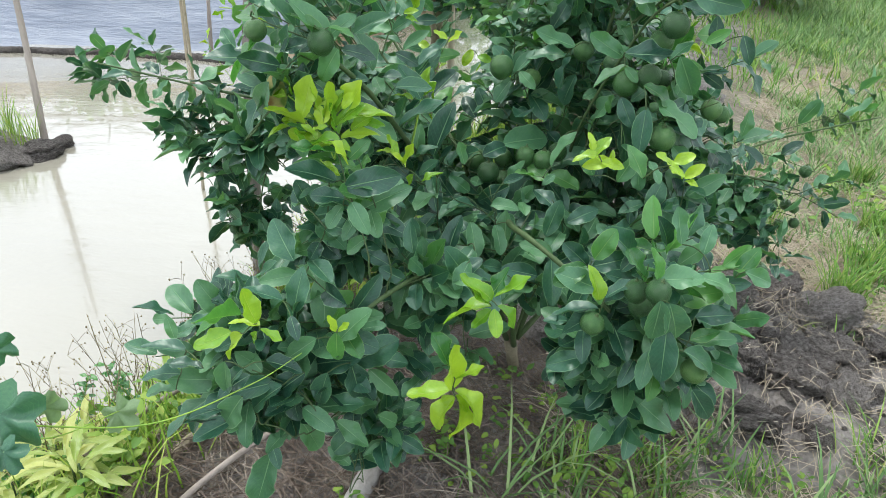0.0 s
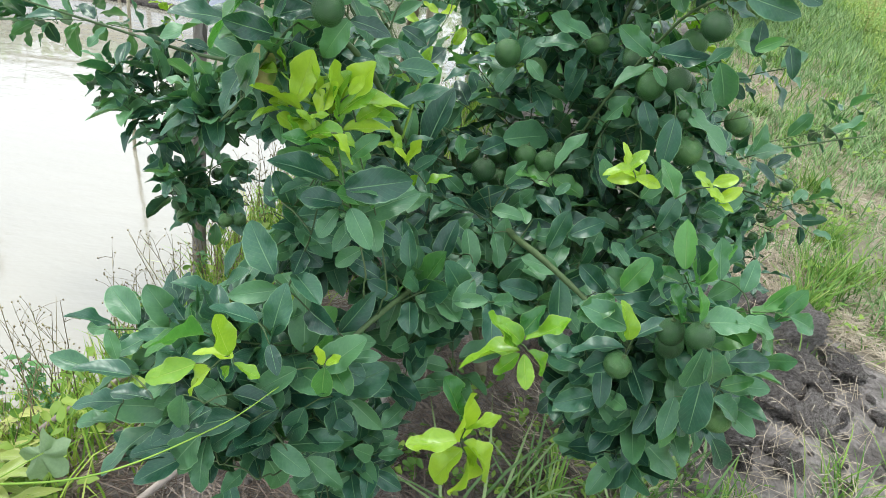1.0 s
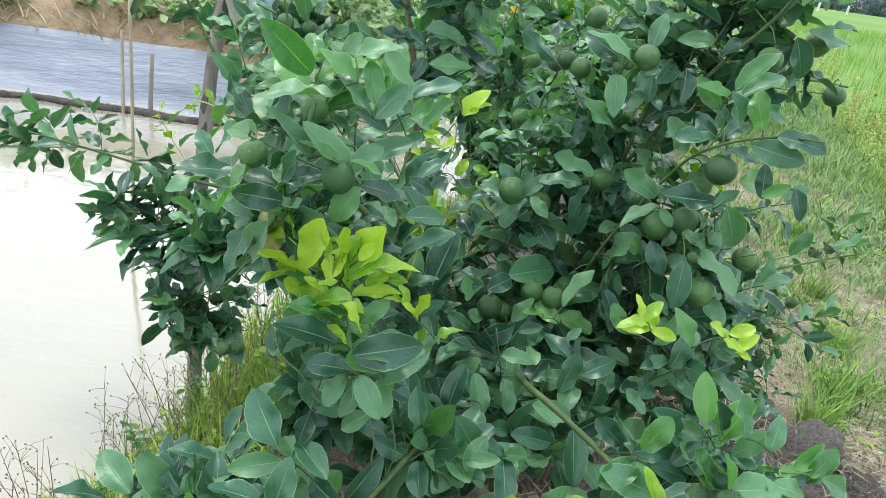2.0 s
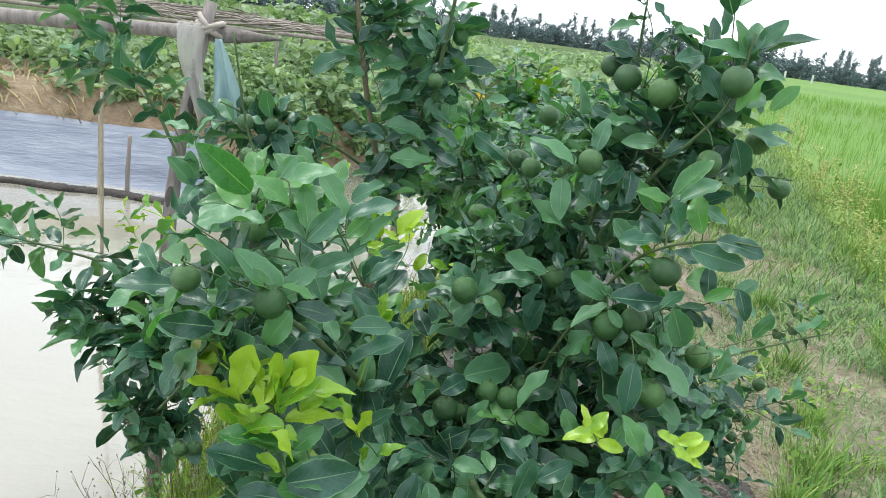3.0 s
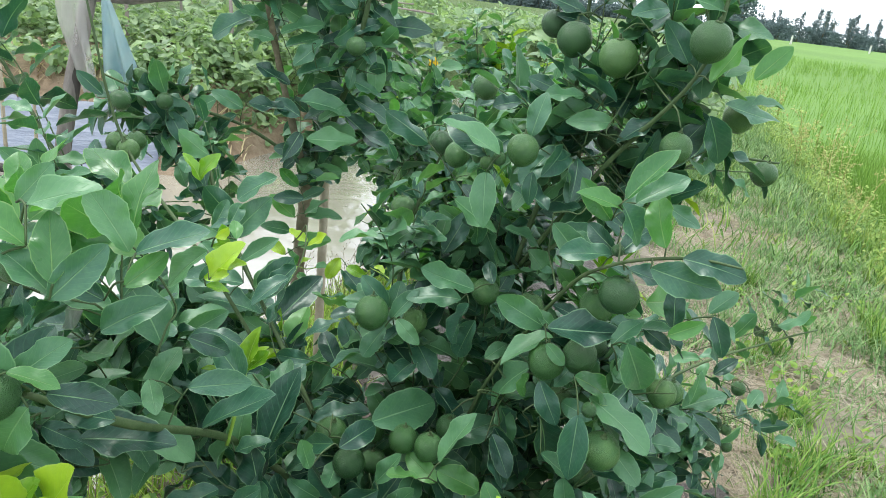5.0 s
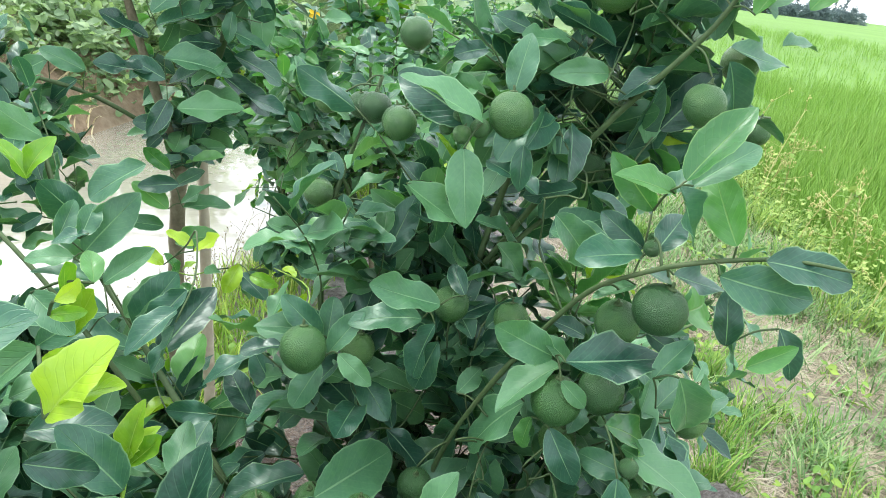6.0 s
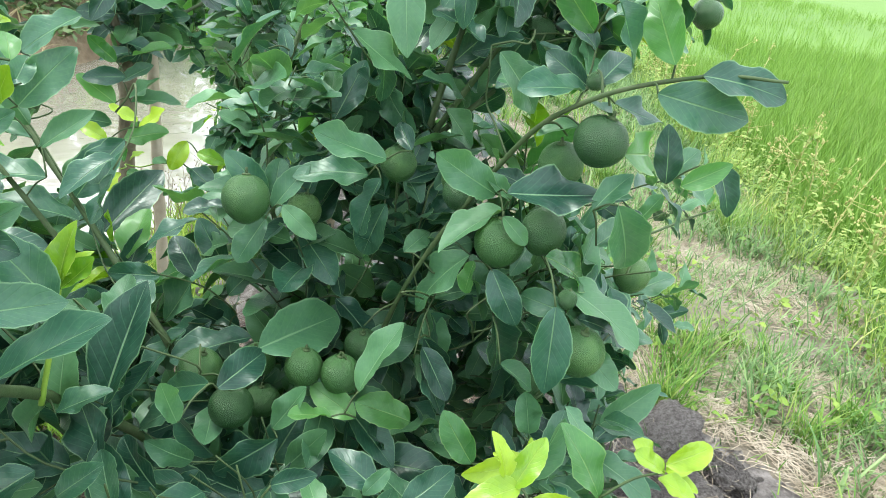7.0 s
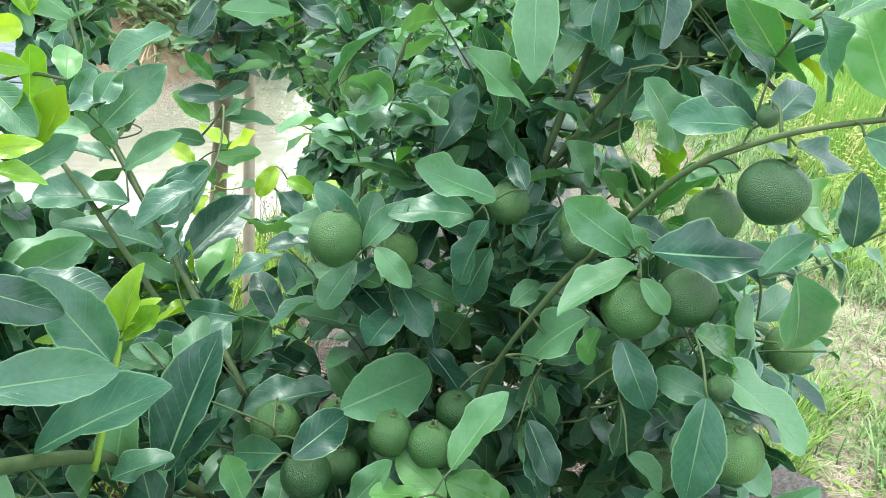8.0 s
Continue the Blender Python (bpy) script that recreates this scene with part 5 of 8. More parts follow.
bush.grow((-0.107, 0.950, 0.817), (-0.033, 0.950, 0.863), "mature", (-0.31, -0.82, 0.49))
bush.grow((-0.093, 0.940, 0.822), (-0.079, 0.903, 0.796), "mature", (-0.06, -0.59, 0.81))
bush.grow((-0.097, 0.930, 0.781), (-0.137, 0.930, 0.750), "mature", (-0.36, -0.81, 0.46))
bush.grow((-0.068, 1.000, 0.692), (-0.114, 1.000, 0.722), "mature", (0.38, -0.72, 0.58))
bush.grow((-0.061, 1.050, 0.651), (-0.018, 1.050, 0.720), "mature", (-0.44, -0.86, 0.27))
bush.limb([(-0.046, 1.285, 0.789), (-0.034, 1.295, 0.849), (-0.026, 1.308, 0.893)], 0.0042, 0.0022, 7, PALE_TWIG)
bush.grow((-0.159, 0.945, 0.967), (-0.178, 0.945, 1.004), "young", (0.87, -0.23, 0.44))
bush.grow((-0.158, 0.955, 0.954), (-0.132, 0.955, 1.001), "young", (-0.59, -0.74, 0.33))
bush.grow((-0.119, 0.945, 0.943), (-0.093, 0.945, 0.972), "young", (-0.56, -0.66, 0.50))
bush.grow((-0.165, 0.930, 0.933), (-0.182, 0.930, 0.960), "young", (0.81, -0.29, 0.51))
bush.grow((-0.142, 0.920, 0.935), (-0.111, 0.920, 0.930), "young", (0.16, -0.13, 0.98))
bush.grow((-0.181, 0.930, 0.920), (-0.200, 0.930, 0.947), "young", (0.79, -0.25, 0.56))
bush.grow((-0.134, 0.960, 0.958), (-0.148, 0.960, 0.997), "young", (0.86, -0.42, 0.31))
bush.grow((-0.105, 0.950, 0.947), (-0.072, 0.950, 0.961), "young", (-0.37, -0.33, 0.87))
bush.grow((-0.163, 0.940, 0.951), (-0.145, 0.940, 0.991), "young", (-0.47, -0.85, 0.21))
bush.grow((-0.121, 0.970, 0.963), (-0.133, 0.970, 0.997), "mid", (0.65, -0.72, 0.23))
bush.grow((-0.183, 0.950, 0.938), (-0.207, 0.950, 0.956), "mid", (0.58, -0.18, 0.79))
# shoots
bush.shoot((-0.147, 1.006, 1.046), (-0.170, 1.001, 1.178), 12, 0.088, "mid", 0.35)
bush.shoot((-0.154, 1.007, 1.045), (-0.264, 1.016, 1.082), 9, 0.088, "mid", 0.35)
bush.shoot((-0.131, 1.011, 1.011), (-0.050, 1.064, 1.081), 9, 0.085, "mature", 1.00)
bush.shoot((-0.133, 1.000, 1.036), (-0.093, 1.042, 1.143), 8, 0.085, "mid", 0.35)
bush.shoot((-0.187, 1.028, 1.034), (-0.216, 0.958, 1.015), 7, 0.080, "mature", 1.00)
bush.shoot((-0.093, 0.886, 0.784), (-0.154, 0.968, 0.955), 18, 0.073, "young", 0.45)
bush.shoot((-0.138, 0.944, 0.903), (-0.114, 0.955, 0.987), 16, 0.060, "young", 0.00)
bush.shoot((-0.145, 0.944, 0.902), (-0.209, 0.966, 0.985), 14, 0.060, "young", 0.00)
bush.shoot((-0.146, 0.949, 0.914), (-0.160, 0.965, 0.998), 14, 0.060, "young", 0.00)
bush.shoot((-0.115, 0.944, 0.860), (-0.089, 0.968, 0.925), 10, 0.052, "young", 0.00)
bush.shoot((-0.075, 1.084, 0.865), (-0.028, 1.136, 1.000), 7, 0.075, "mid", 0.80)
bush.shoot((-0.209, 0.994, 0.983), (-0.224, 1.009, 1.028), 6, 0.070, "mid", 0.50)
bush.shoot((-0.051, 1.058, 0.923), (-0.055, 0.955, 0.928), 7, 0.047, "young", 0.20)
bush.shoot((-0.019, 1.215, 0.942), (-0.009, 1.222, 0.974), 4, 0.043, "young", 0.00)
bush.shoot((-0.075, 1.148, 1.050), (-0.134, 1.128, 1.135), 9, 0.085, "mid", 0.35)
bush.shoot((-0.198, 1.168, 1.051), (-0.197, 1.144, 1.155), 10, 0.085, "mid", 0.35)
bush.shoot((-0.321, 1.280, 1.005), (-0.424, 1.405, 1.021), 7, 0.043, "young", 0.20)
bush.shoot((-0.132, 0.892, 0.679), (-0.196, 0.871, 0.763), 9, 0.085, "mature", 1.00)
bush.shoot((-0.163, 0.884, 0.655), (-0.305, 0.870, 0.684), 9, 0.078, "mid", 0.70)
bush.shoot((-0.190, 0.902, 0.616), (-0.416, 0.918, 0.630), 12, 0.075, "mature", 1.00)
bush.shoot((-0.190, 0.902, 0.616), (-0.447, 0.916, 0.554), 11, 0.075, "mature", 1.00)
bush.shoot((-0.133, 0.868, 0.636), (-0.192, 0.790, 0.581), 9, 0.085, "mature", 1.00)
bush.shoot((-0.173, 0.890, 0.601), (-0.273, 0.817, 0.561), 10, 0.085, "mature", 1.00)
bush.shoot((-0.187, 0.903, 0.577), (-0.374, 0.871, 0.499), 9, 0.085, "mature", 1.00)
bush.shoot((0.238, 1.001, 0.686), (0.235, 0.880, 0.780), 8, 0.070, "mid", 0.60)
bush.shoot((0.254, 0.999, 0.689), (0.296, 0.838, 0.788), 10, 0.085, "mature", 1.00)
bush.shoot((0.313, 0.939, 0.705), (0.447, 0.873, 0.778), 9, 0.080, "mid", 0.70)
bush.shoot((0.315, 0.931, 0.692), (0.333, 0.803, 0.679), 9, 0.085, "mature", 1.00)
bush.shoot((0.318, 0.994, 0.701), (0.401, 0.938, 0.794), 9, 0.085, "mature", 1.00)
bush.shoot((0.330, 0.930, 0.695), (0.367, 0.828, 0.733), 8, 0.085, "mature", 1.00)
bush.shoot((0.366, 1.065, 0.739), (0.328, 1.030, 0.870), 8, 0.080, "mature", 1.00)
bush.shoot((0.121, 1.157, 0.675), (0.083, 1.094, 0.798), 9, 0.075, "mature", 1.00)
bush.shoot((0.146, 1.159, 0.688), (0.175, 1.066, 0.780), 7, 0.080, "mature", 1.00)
bush.shoot((0.224, 1.325, 0.738), (0.197, 1.264, 0.828), 7, 0.070, "mid", 0.50)
bush.shoot((0.011, 1.253, 0.643), (0.005, 1.207, 0.765), 7, 0.078, "mature", 1.00)
bush.shoot((0.055, 1.464, 0.727), (-0.032, 1.620, 0.811), 5, 0.090, "mature", 1.00)
bush.shoot((-0.032, 1.620, 0.811), (-0.136, 1.777, 0.935), 8, 0.092, "mature", 1.00)
bush.shoot((-0.136, 1.777, 0.935), (-0.189, 1.904, 1.076), 7, 0.085, "mature", 1.00)
bush.shoot((0.155, 1.583, 0.850), (0.153, 1.900, 0.794), 6, 0.043, "young", 0.20)
bush.shoot((-0.044, 1.277, 0.801), (-0.019, 1.296, 0.932), 6, 0.039, "young", 0.60)
bush.shoot((0.003, 1.277, 0.783), (0.018, 1.294, 0.878), 4, 0.095, "mature", 1.00)
bush.shoot((0.198, 1.413, 0.796), (0.135, 1.378, 0.910), 8, 0.082, "mature", 1.00)
bush.shoot((0.300, 1.429, 0.870), (0.290, 1.435, 0.970), 8, 0.082, "mature", 1.00)
bush.shoot((0.332, 1.319, 0.921), (0.320, 1.239, 0.991), 7, 0.075, "mature", 1.00)
bush.shoot((0.358, 1.299, 1.001), (0.392, 1.230, 1.086), 6, 0.085, "mature", 1.00)
bush.shoot((0.392, 1.230, 1.086), (0.468, 1.228, 1.148), 8, 0.095, "mid", 0.50)
bush.shoot((0.392, 1.230, 1.086), (0.539, 1.199, 1.107), 7, 0.095, "mature", 1.00)
bush.shoot((0.402, 1.215, 1.017), (0.488, 1.190, 1.043), 7, 0.070, "mature", 1.00)
bush.shoot((0.376, 1.262, 0.941), (0.343, 1.152, 0.885), 7, 0.090, "mature", 1.00)
bush.shoot((0.386, 1.256, 0.938), (0.431, 1.155, 0.921), 7, 0.085, "mature", 1.00)
bush.shoot((0.456, 1.244, 0.977), (0.454, 1.185, 0.954), 6, 0.080, "mature", 1.00)
bush.shoot((0.152, 1.333, 0.738), (0.168, 1.271, 0.869), 6, 0.095, "mature", 1.00)
bush.shoot((0.174, 1.325, 0.741), (0.238, 1.236, 0.862), 7, 0.095, "mature", 1.00)
bush.shoot((0.152, 1.327, 0.727), (0.268, 1.188, 0.795), 6, 0.090, "mature", 1.00)
bush.shoot((0.029, 1.554, 0.999), (0.008, 1.470, 0.932), 7, 0.085, "mature", 1.00)
bush.shoot((0.255, 1.478, 1.050), (0.281, 1.452, 1.092), 8, 0.080, "mature", 1.00)
bush.shoot((0.366, 1.389, 1.042), (0.364, 1.394, 1.098), 7, 0.075, "mature", 1.00)
bush.shoot((0.428, 1.527, 1.313), (0.406, 1.565, 1.465), 8, 0.075, "mature", 1.00)
bush.shoot((0.515, 1.350, 1.329), (0.495, 1.391, 1.458), 9, 0.085, "mature", 1.00)
bush.shoot((0.523, 1.351, 1.339), (0.577, 1.350, 1.433), 8, 0.085, "mature", 1.00)
bush.shoot((0.531, 1.373, 1.310), (0.583, 1.298, 1.333), 6, 0.075, "mid", 0.50)
bush.shoot((0.426, 1.541, 1.291), (0.458, 1.524, 1.427), 6, 0.085, "mature", 1.00)
bush.shoot((0.301, 1.434, 1.221), (0.252, 1.321, 1.171), 9, 0.085, "mature", 1.00)
bush.shoot((0.435, 1.277, 1.116), (0.378, 1.210, 1.215), 8, 0.080, "mid", 0.40)
bush.shoot((0.586, 1.527, 1.147), (0.778, 1.571, 1.143), 5, 0.070, "mature", 1.00)
bush.shoot((0.576, 1.509, 1.258), (0.624, 1.462, 1.197), 7, 0.090, "mature", 1.00)
bush.shoot((-0.480, 1.999, 0.955), (-0.730, 2.171, 1.228), 18, 0.100, "mature", 1.00)
bush.shoot((-0.602, 2.061, 1.099), (-0.824, 2.170, 1.176), 13, 0.100, "mature", 1.00)
bush.shoot((-0.701, 2.164, 1.218), (-0.711, 2.202, 1.340), 12, 0.085, "mature", 1.00)
bush.shoot((-0.778, 2.225, 1.207), (-0.889, 2.275, 1.320), 16, 0.080, "mid", 0.80)
bush.shoot((-0.530, 2.045, 0.669), (-1.140, 2.280, 0.599), 24, 0.096, "mature", 1.00)
bush.shoot((-0.620, 2.112, 0.669), (-0.709, 2.173, 0.785), 10, 0.056, "young", 0.20)
bush.shoot((-0.889, 2.240, 0.632), (-0.934, 2.295, 0.745), 11, 0.094, "mature", 1.00)
bush.shoot((-1.002, 2.251, 0.624), (-1.110, 2.307, 0.721), 11, 0.094, "mature", 1.00)
bush.shoot((-1.082, 2.256, 0.613), (-1.152, 2.284, 0.655), 11, 0.090, "mature", 1.00)
bush.shoot((0.000, 1.897, 0.813), (-0.022, 1.870, 0.864), 8, 0.047, "young", 0.00)
bush.shoot((0.042, 1.877, 0.796), (0.065, 1.836, 0.847), 8, 0.043, "young", 0.00)
bush.shoot((-0.002, 1.936, 0.772), (-0.004, 1.835, 0.800), 7, 0.043, "young", 0.00)
bush.shoot((0.930, 1.894, 0.629), (1.263, 1.961, 0.704), 12, 0.078, "mid", 0.70)
bush.shoot((1.143, 1.938, 0.666), (1.271, 1.992, 0.778), 8, 0.075, "mature", 1.00)
bush.shoot((0.988, 1.879, 0.484), (1.236, 1.910, 0.376), 10, 0.074, "mature", 1.00)
bush.shoot((0.935, 1.875, 0.587), (1.110, 1.883, 0.530), 8, 0.074, "mature", 1.00)
bush.shoot((0.556, 1.412, 0.924), (0.627, 1.368, 0.971), 6, 0.070, "mature", 1.00)
bush.shoot((-0.134, 1.226, 0.993), (-0.240, 1.241, 1.126), 12, 0.090, "mid", 0.60)
bush.shoot((-0.156, 1.228, 0.990), (-0.331, 1.254, 1.063), 11, 0.090, "mature", 1.00)
bush.shoot((-0.149, 1.227, 0.991), (-0.144, 1.271, 1.127), 11, 0.090, "mid", 0.50)
bush.shoot((-0.191, 1.222, 0.958), (-0.353, 1.229, 0.977), 9, 0.090, "mature", 1.00)
bush.shoot((-0.093, 1.240, 0.956), (-0.042, 1.288, 1.059), 10, 0.085, "mature", 1.00)
bush.shoot((-0.052, 1.272, 0.909), (0.029, 1.295, 1.011), 9, 0.080, "mature", 1.00)
bush.shoot((-0.162, 1.247, 0.949), (-0.065, 1.205, 1.022), 9, 0.080, "mature", 1.00)
bush.shoot((-0.061, 0.924, 0.730), (-0.112, 0.968, 0.892), 14, 0.080, "mid", 0.10)
bush.shoot((-0.164, 0.959, 0.780), (-0.154, 0.973, 0.916), 10, 0.078, "mid", 0.20)
bush.shoot((-0.079, 1.761, 0.909), (-0.180, 1.807, 0.924), 7, 0.090, "mature", 1.00)
bush.shoot((-0.075, 1.544, 0.885), (-0.089, 1.558, 0.972), 8, 0.085, "mature", 1.00)
bush.shoot((-0.70, 1.98, 0.56), (-0.82, 1.95, 0.56), 10, 0.075, "mature", 1.00)
bush.shoot((-0.62, 1.97, 0.42), (-0.71, 2.02, 0.39), 9, 0.070, "mature", 1.00)
bush.shoot((-0.52, 1.82, 0.42), (-0.58, 1.78, 0.37), 9, 0.070, "mature", 1.00)
bush.fill((0.28, 1.50, 0.72), (0.36, 0.26, 0.40), 115, 0.082)
bush.fill((0.16, 1.24, 0.68), (0.26, 0.14, 0.14), 20, 0.080, young=0.0)
bush.fill((0.36, 1.32, 0.92), (0.20, 0.14, 0.20), 40, 0.080, young=0.08)
bush.fill((0.46, 1.48, 1.24), (0.24, 0.16, 0.14), 15, 0.080, young=0.1)
bush.fill((-0.02, 1.34, 0.80), (0.16, 0.14, 0.12), 6, 0.078)
bush.fill((-0.20, 1.02, 1.00), (0.11, 0.07, 0.06), 5, 0.085)
bush.fill((-0.32, 1.75, 1.00), (0.14, 0.14, 0.16), 9, 0.075)
bush.fill((-0.60, 1.92, 0.60), (0.24, 0.10, 0.10), 20, 0.095, inner=0.2, young=0.0)
bush.fill((-0.52, 1.82, 0.40), (0.17, 0.10, 0.13), 18, 0.092, inner=0.2, young=0.0)
bush.fill((0.98, 1.90, 0.46), (0.29, 0.13, 0.13), 36, 0.074, inner=0.2, young=0.0)
bush.fill((0.36, 0.98, 0.60), (0.17, 0.13, 0.20), 22, 0.080, young=0.06)
bush.fill((-0.22, 0.88, 0.58), (0.15, 0.09, 0.16), 18, 0.080, young=0.06)
bush.fill((0.10, 1.14, 0.66), (0.20, 0.11, 0.16), 14, 0.078)
bush.fill((0.58, 1.52, 0.72), (0.20, 0.18, 0.24), 20, 0.072)
bush.fill((-0.150, 1.077, 0.753), (0.10, 0.08, 0.10), 13, 0.075)
bush.fill((-0.002, 1.032, 0.643), (0.10, 0.07, 0.09), 11, 0.078)
bush.fill((-0.156, 1.085, 0.702), (0.09, 0.06, 0.06), 9, 0.075)
bush.fill((0.490, 1.475, 1.383), (0.12, 0.08, 0.07), 8, 0.080)
bush.fill((0.456, 1.263, 0.676), (0.16, 0.10, 0.10), 10, 0.075)
bush.fill((-0.192, 1.360, 0.896), (0.10, 0.07, 0.08), 14, 0.080, young=0.0)
bush.fill((-0.216, 1.250, 0.875), (0.10, 0.07, 0.08), 10, 0.080, young=0.0)
bush.fill((-0.118, 1.420, 0.770), (0.10, 0.07, 0.08), 12, 0.080, young=0.0)
bush.fill((-0.403, 1.500, 0.733), (0.10, 0.07, 0.08), 8, 0.080, young=0.0)
bush.fill((-0.219, 1.800, 0.728), (0.09, 0.06, 0.06), 10, 0.080, young=0.0)
bush.fill((-0.126, 1.750, 0.722), (0.09, 0.06, 0.06), 8, 0.080, young=0.0)
bush.fill((0.194, 2.000, 0.840), (0.09, 0.06, 0.06), 8, 0.080, young=0.0)
bush.fill((0.30, 1.62, 1.02), (0.20, 0.10, 0.18), 22, 0.082)
bush.fill((-0.02, 1.66, 0.64), (0.13, 0.10, 0.13), 18, 0.080)
bush.fill((0.06, 1.46, 0.60), (0.16, 0.12, 0.12), 18, 0.080)
bush.fill((-0.23, 0.93, 0.56), (0.17, 0.09, 0.15), 32, 0.072, young=0.0)
bush.fill((-0.10, 0.96, 0.40), (0.09, 0.07, 0.10), 9, 0.070, young=0.0)
bush.fill((0.36, 0.98, 0.56), (0.18, 0.10, 0.17), 34, 0.072, young=0.0)
bush.fill((0.50, 1.50, 1.22), (0.20, 0.10, 0.13), 22, 0.080, young=0.05)
bush.done(420)

# ---- the other lime trees of the row ----
ROW = "lime trees in a row on the dike"


def lime_tree(x, y, tall, seed, shoots, label, limes, wide=0.45, size=0.075, upright=0.6, young=0.08, low=0.5, kind="mature"):
    """A lime tree on the dike: a short trunk, rising limbs, leafy twigs and limes. limes: how many."""
    z = h1(x, y) - 0.02
    p = Plant((x, y, z), label, seed, ROW)
    rng = p.rng
    p.limb([(x, y, z), (x + 0.01, y, z + 0.15), (x, y + 0.02, z + 0.30)], 0.024, 0.018)
    tips = []
    for i in range(7):
        w = 2 * math.pi * i / 7 + rng.uniform(-0.3, 0.3)
        out = wide * rng.uniform(0.35, 0.95)
        top = z + tall * rng.uniform(0.70, 1.0) * (1 - 0.30 * out / wide * (1 - upright))
        tip = (x + out * math.cos(w), y + out * math.sin(w), top)
        p.limb([(x, y + 0.01, z + 0.24), (x + 0.45 * out * math.cos(w), y + 0.45 * out * math.sin(w), z + 0.55 * tall), tip], 0.013, 0.004)
        tips.append(tip)
    for tip in tips:
        p.fill((tip[0], tip[1], tip[2] - 0.16), (0.14, 0.14, 0.20), shoots // 12, size, young=young, kind=kind)
        p.shoot((tip[0], tip[1], tip[2] - 0.12), (tip[0], tip[1], tip[2] + 0.06), 9, size, "mature", 1)
    p.fill((x, y, z + 0.52 * tall), (0.8 * wide, 0.8 * wide, 0.33 * tall), int(shoots * low), size, young=young, kind=kind)
    for _ in range(limes):
        q = rng.choice(p.limbs[20:])[0]
        p.lime(q[0] + rng.uniform(-0.08, 0.08), q[1] + rng.uniform(-0.08, 0.08), q[2] - 0.05, rng.uniform(0.017, 0.022))
    return p


z_ = h1(-0.01, 2.25) - 0.02
second = Plant((-0.01, 2.25, z_), "upright lime tree with dark leaves and few limes", 21, ROW)
second.limb([(-0.01, 2.25, z_), (-0.02, 2.24, 0.40), (-0.01, 2.22, 0.72), (0.0, 2.20, 0.92)], 0.030, 0.020)
second.limb([(0.0, 2.20, 0.88), (-0.07, 2.16, 1.15), (-0.12, 2.13, 1.40), (-0.16, 2.10, 1.66)], 0.016, 0.006)
second.limb([(0.0, 2.20, 0.90), (0.07, 2.16, 1.10), (0.11, 2.12, 1.30), (0.13, 2.12, 1.50)], 0.014, 0.005)
second.limb([(0.0, 2.21, 0.86), (0.03, 2.28, 1.12), (0.06, 2.33, 1.40)], 0.010, 0.005)
second.limb([(-0.01, 2.20, 0.93), (-0.16, 2.18, 1.02), (-0.34, 2.19, 1.06), (-0.46, 2.20, 1.10)], 0.007, 0.003)
second.limb([(0.0, 2.21, 0.90), (0.14, 2.30, 0.99), (0.30, 2.38, 1.03)], 0.007, 0.003)
second.grow((-0.025, 2.159, 1.014), (-0.030, 2.131, 0.958), "mature")
second.grow((-0.005, 2.198, 1.075), (0.113, 2.158, 1.101), "mature")
second.grow((0.024, 2.160, 1.027), (0.100, 2.088, 1.051), "mature")
second.grow((-0.039, 2.195, 1.088), (-0.085, 2.168, 1.054), "mature")
second.grow((0.084, 2.170, 1.034), (0.194, 2.084, 1.043), "mature")
second.grow((-0.024, 2.210, 1.138), (0.063, 2.144, 1.187), "mid")
second.grow((-0.035, 2.262, 1.136), (0.035, 2.193, 1.145), "mature")
second.grow((-0.020, 2.075, 0.836), (-0.081, 2.102, 0.882), "mid")
second.grow((-0.030, 2.121, 0.785), (-0.101, 2.107, 0.802), "mature")
second.grow((0.013, 2.091, 0.918), (0.075, 2.046, 0.949), "mid")
second.grow((0.002, 2.088, 0.843), (0.061, 2.068, 0.883), "mature")
second.grow((-0.009, 2.068, 0.772), (0.065, 2.047, 0.801), "mid")
second.grow((0.017, 2.156, 0.932), (0.083, 2.134, 0.938), "mature")
second.grow((-0.045, 2.220, 1.074), (-0.076, 2.202, 1.124), "mid")
second.grow((-0.016, 2.137, 0.978), (-0.082, 2.138, 0.980), "mature")
second.grow((0.003, 2.148, 0.976), (0.067, 2.123, 0.996), "mature")
second.grow((-0.015, 2.170, 1.043), (0.034, 2.123, 1.085), "mature")
second.grow((-0.028, 2.183, 1.101), (0.007, 2.157, 1.156), "mature")
second.grow((-0.049, 2.250, 1.151), (-0.100, 2.219, 1.120), "mid")
second.grow((-0.053, 2.242, 1.162), (-0.012, 2.189, 1.209), "mature")
second.grow((-0.016, 2.095, 0.905), (-0.061, 2.079, 0.950), "mid")
second.grow((-0.008, 2.121, 0.865), (0.042, 2.103, 0.904), "mature")
second.grow((-0.121, 2.120, 1.323), (-0.177, 2.120, 1.353), "mature", (0.16, -0.94, 0.31))
second.grow((-0.106, 2.110, 1.299), (-0.027, 2.110, 1.369), "mature", (-0.51, -0.65, 0.57))
second.grow((-0.070, 2.120, 1.237), (0.031, 2.120, 1.290), "mature", (-0.39, -0.55, 0.74))
second.grow((-0.058, 2.120, 1.211), (0.014, 2.120, 1.243), "mature", (-0.33, -0.58, 0.75))
second.grow((-0.039, 2.100, 1.174), (0.029, 2.100, 1.233), "mature", (-0.41, -0.78, 0.47))
second.grow((-0.031, 2.100, 1.154), (0.065, 2.100, 1.197), "mature", (-0.35, -0.50, 0.79))
second.grow((-0.020, 2.080, 1.103), (0.100, 2.080, 1.102), "mature", (0.01, -0.57, 0.82))
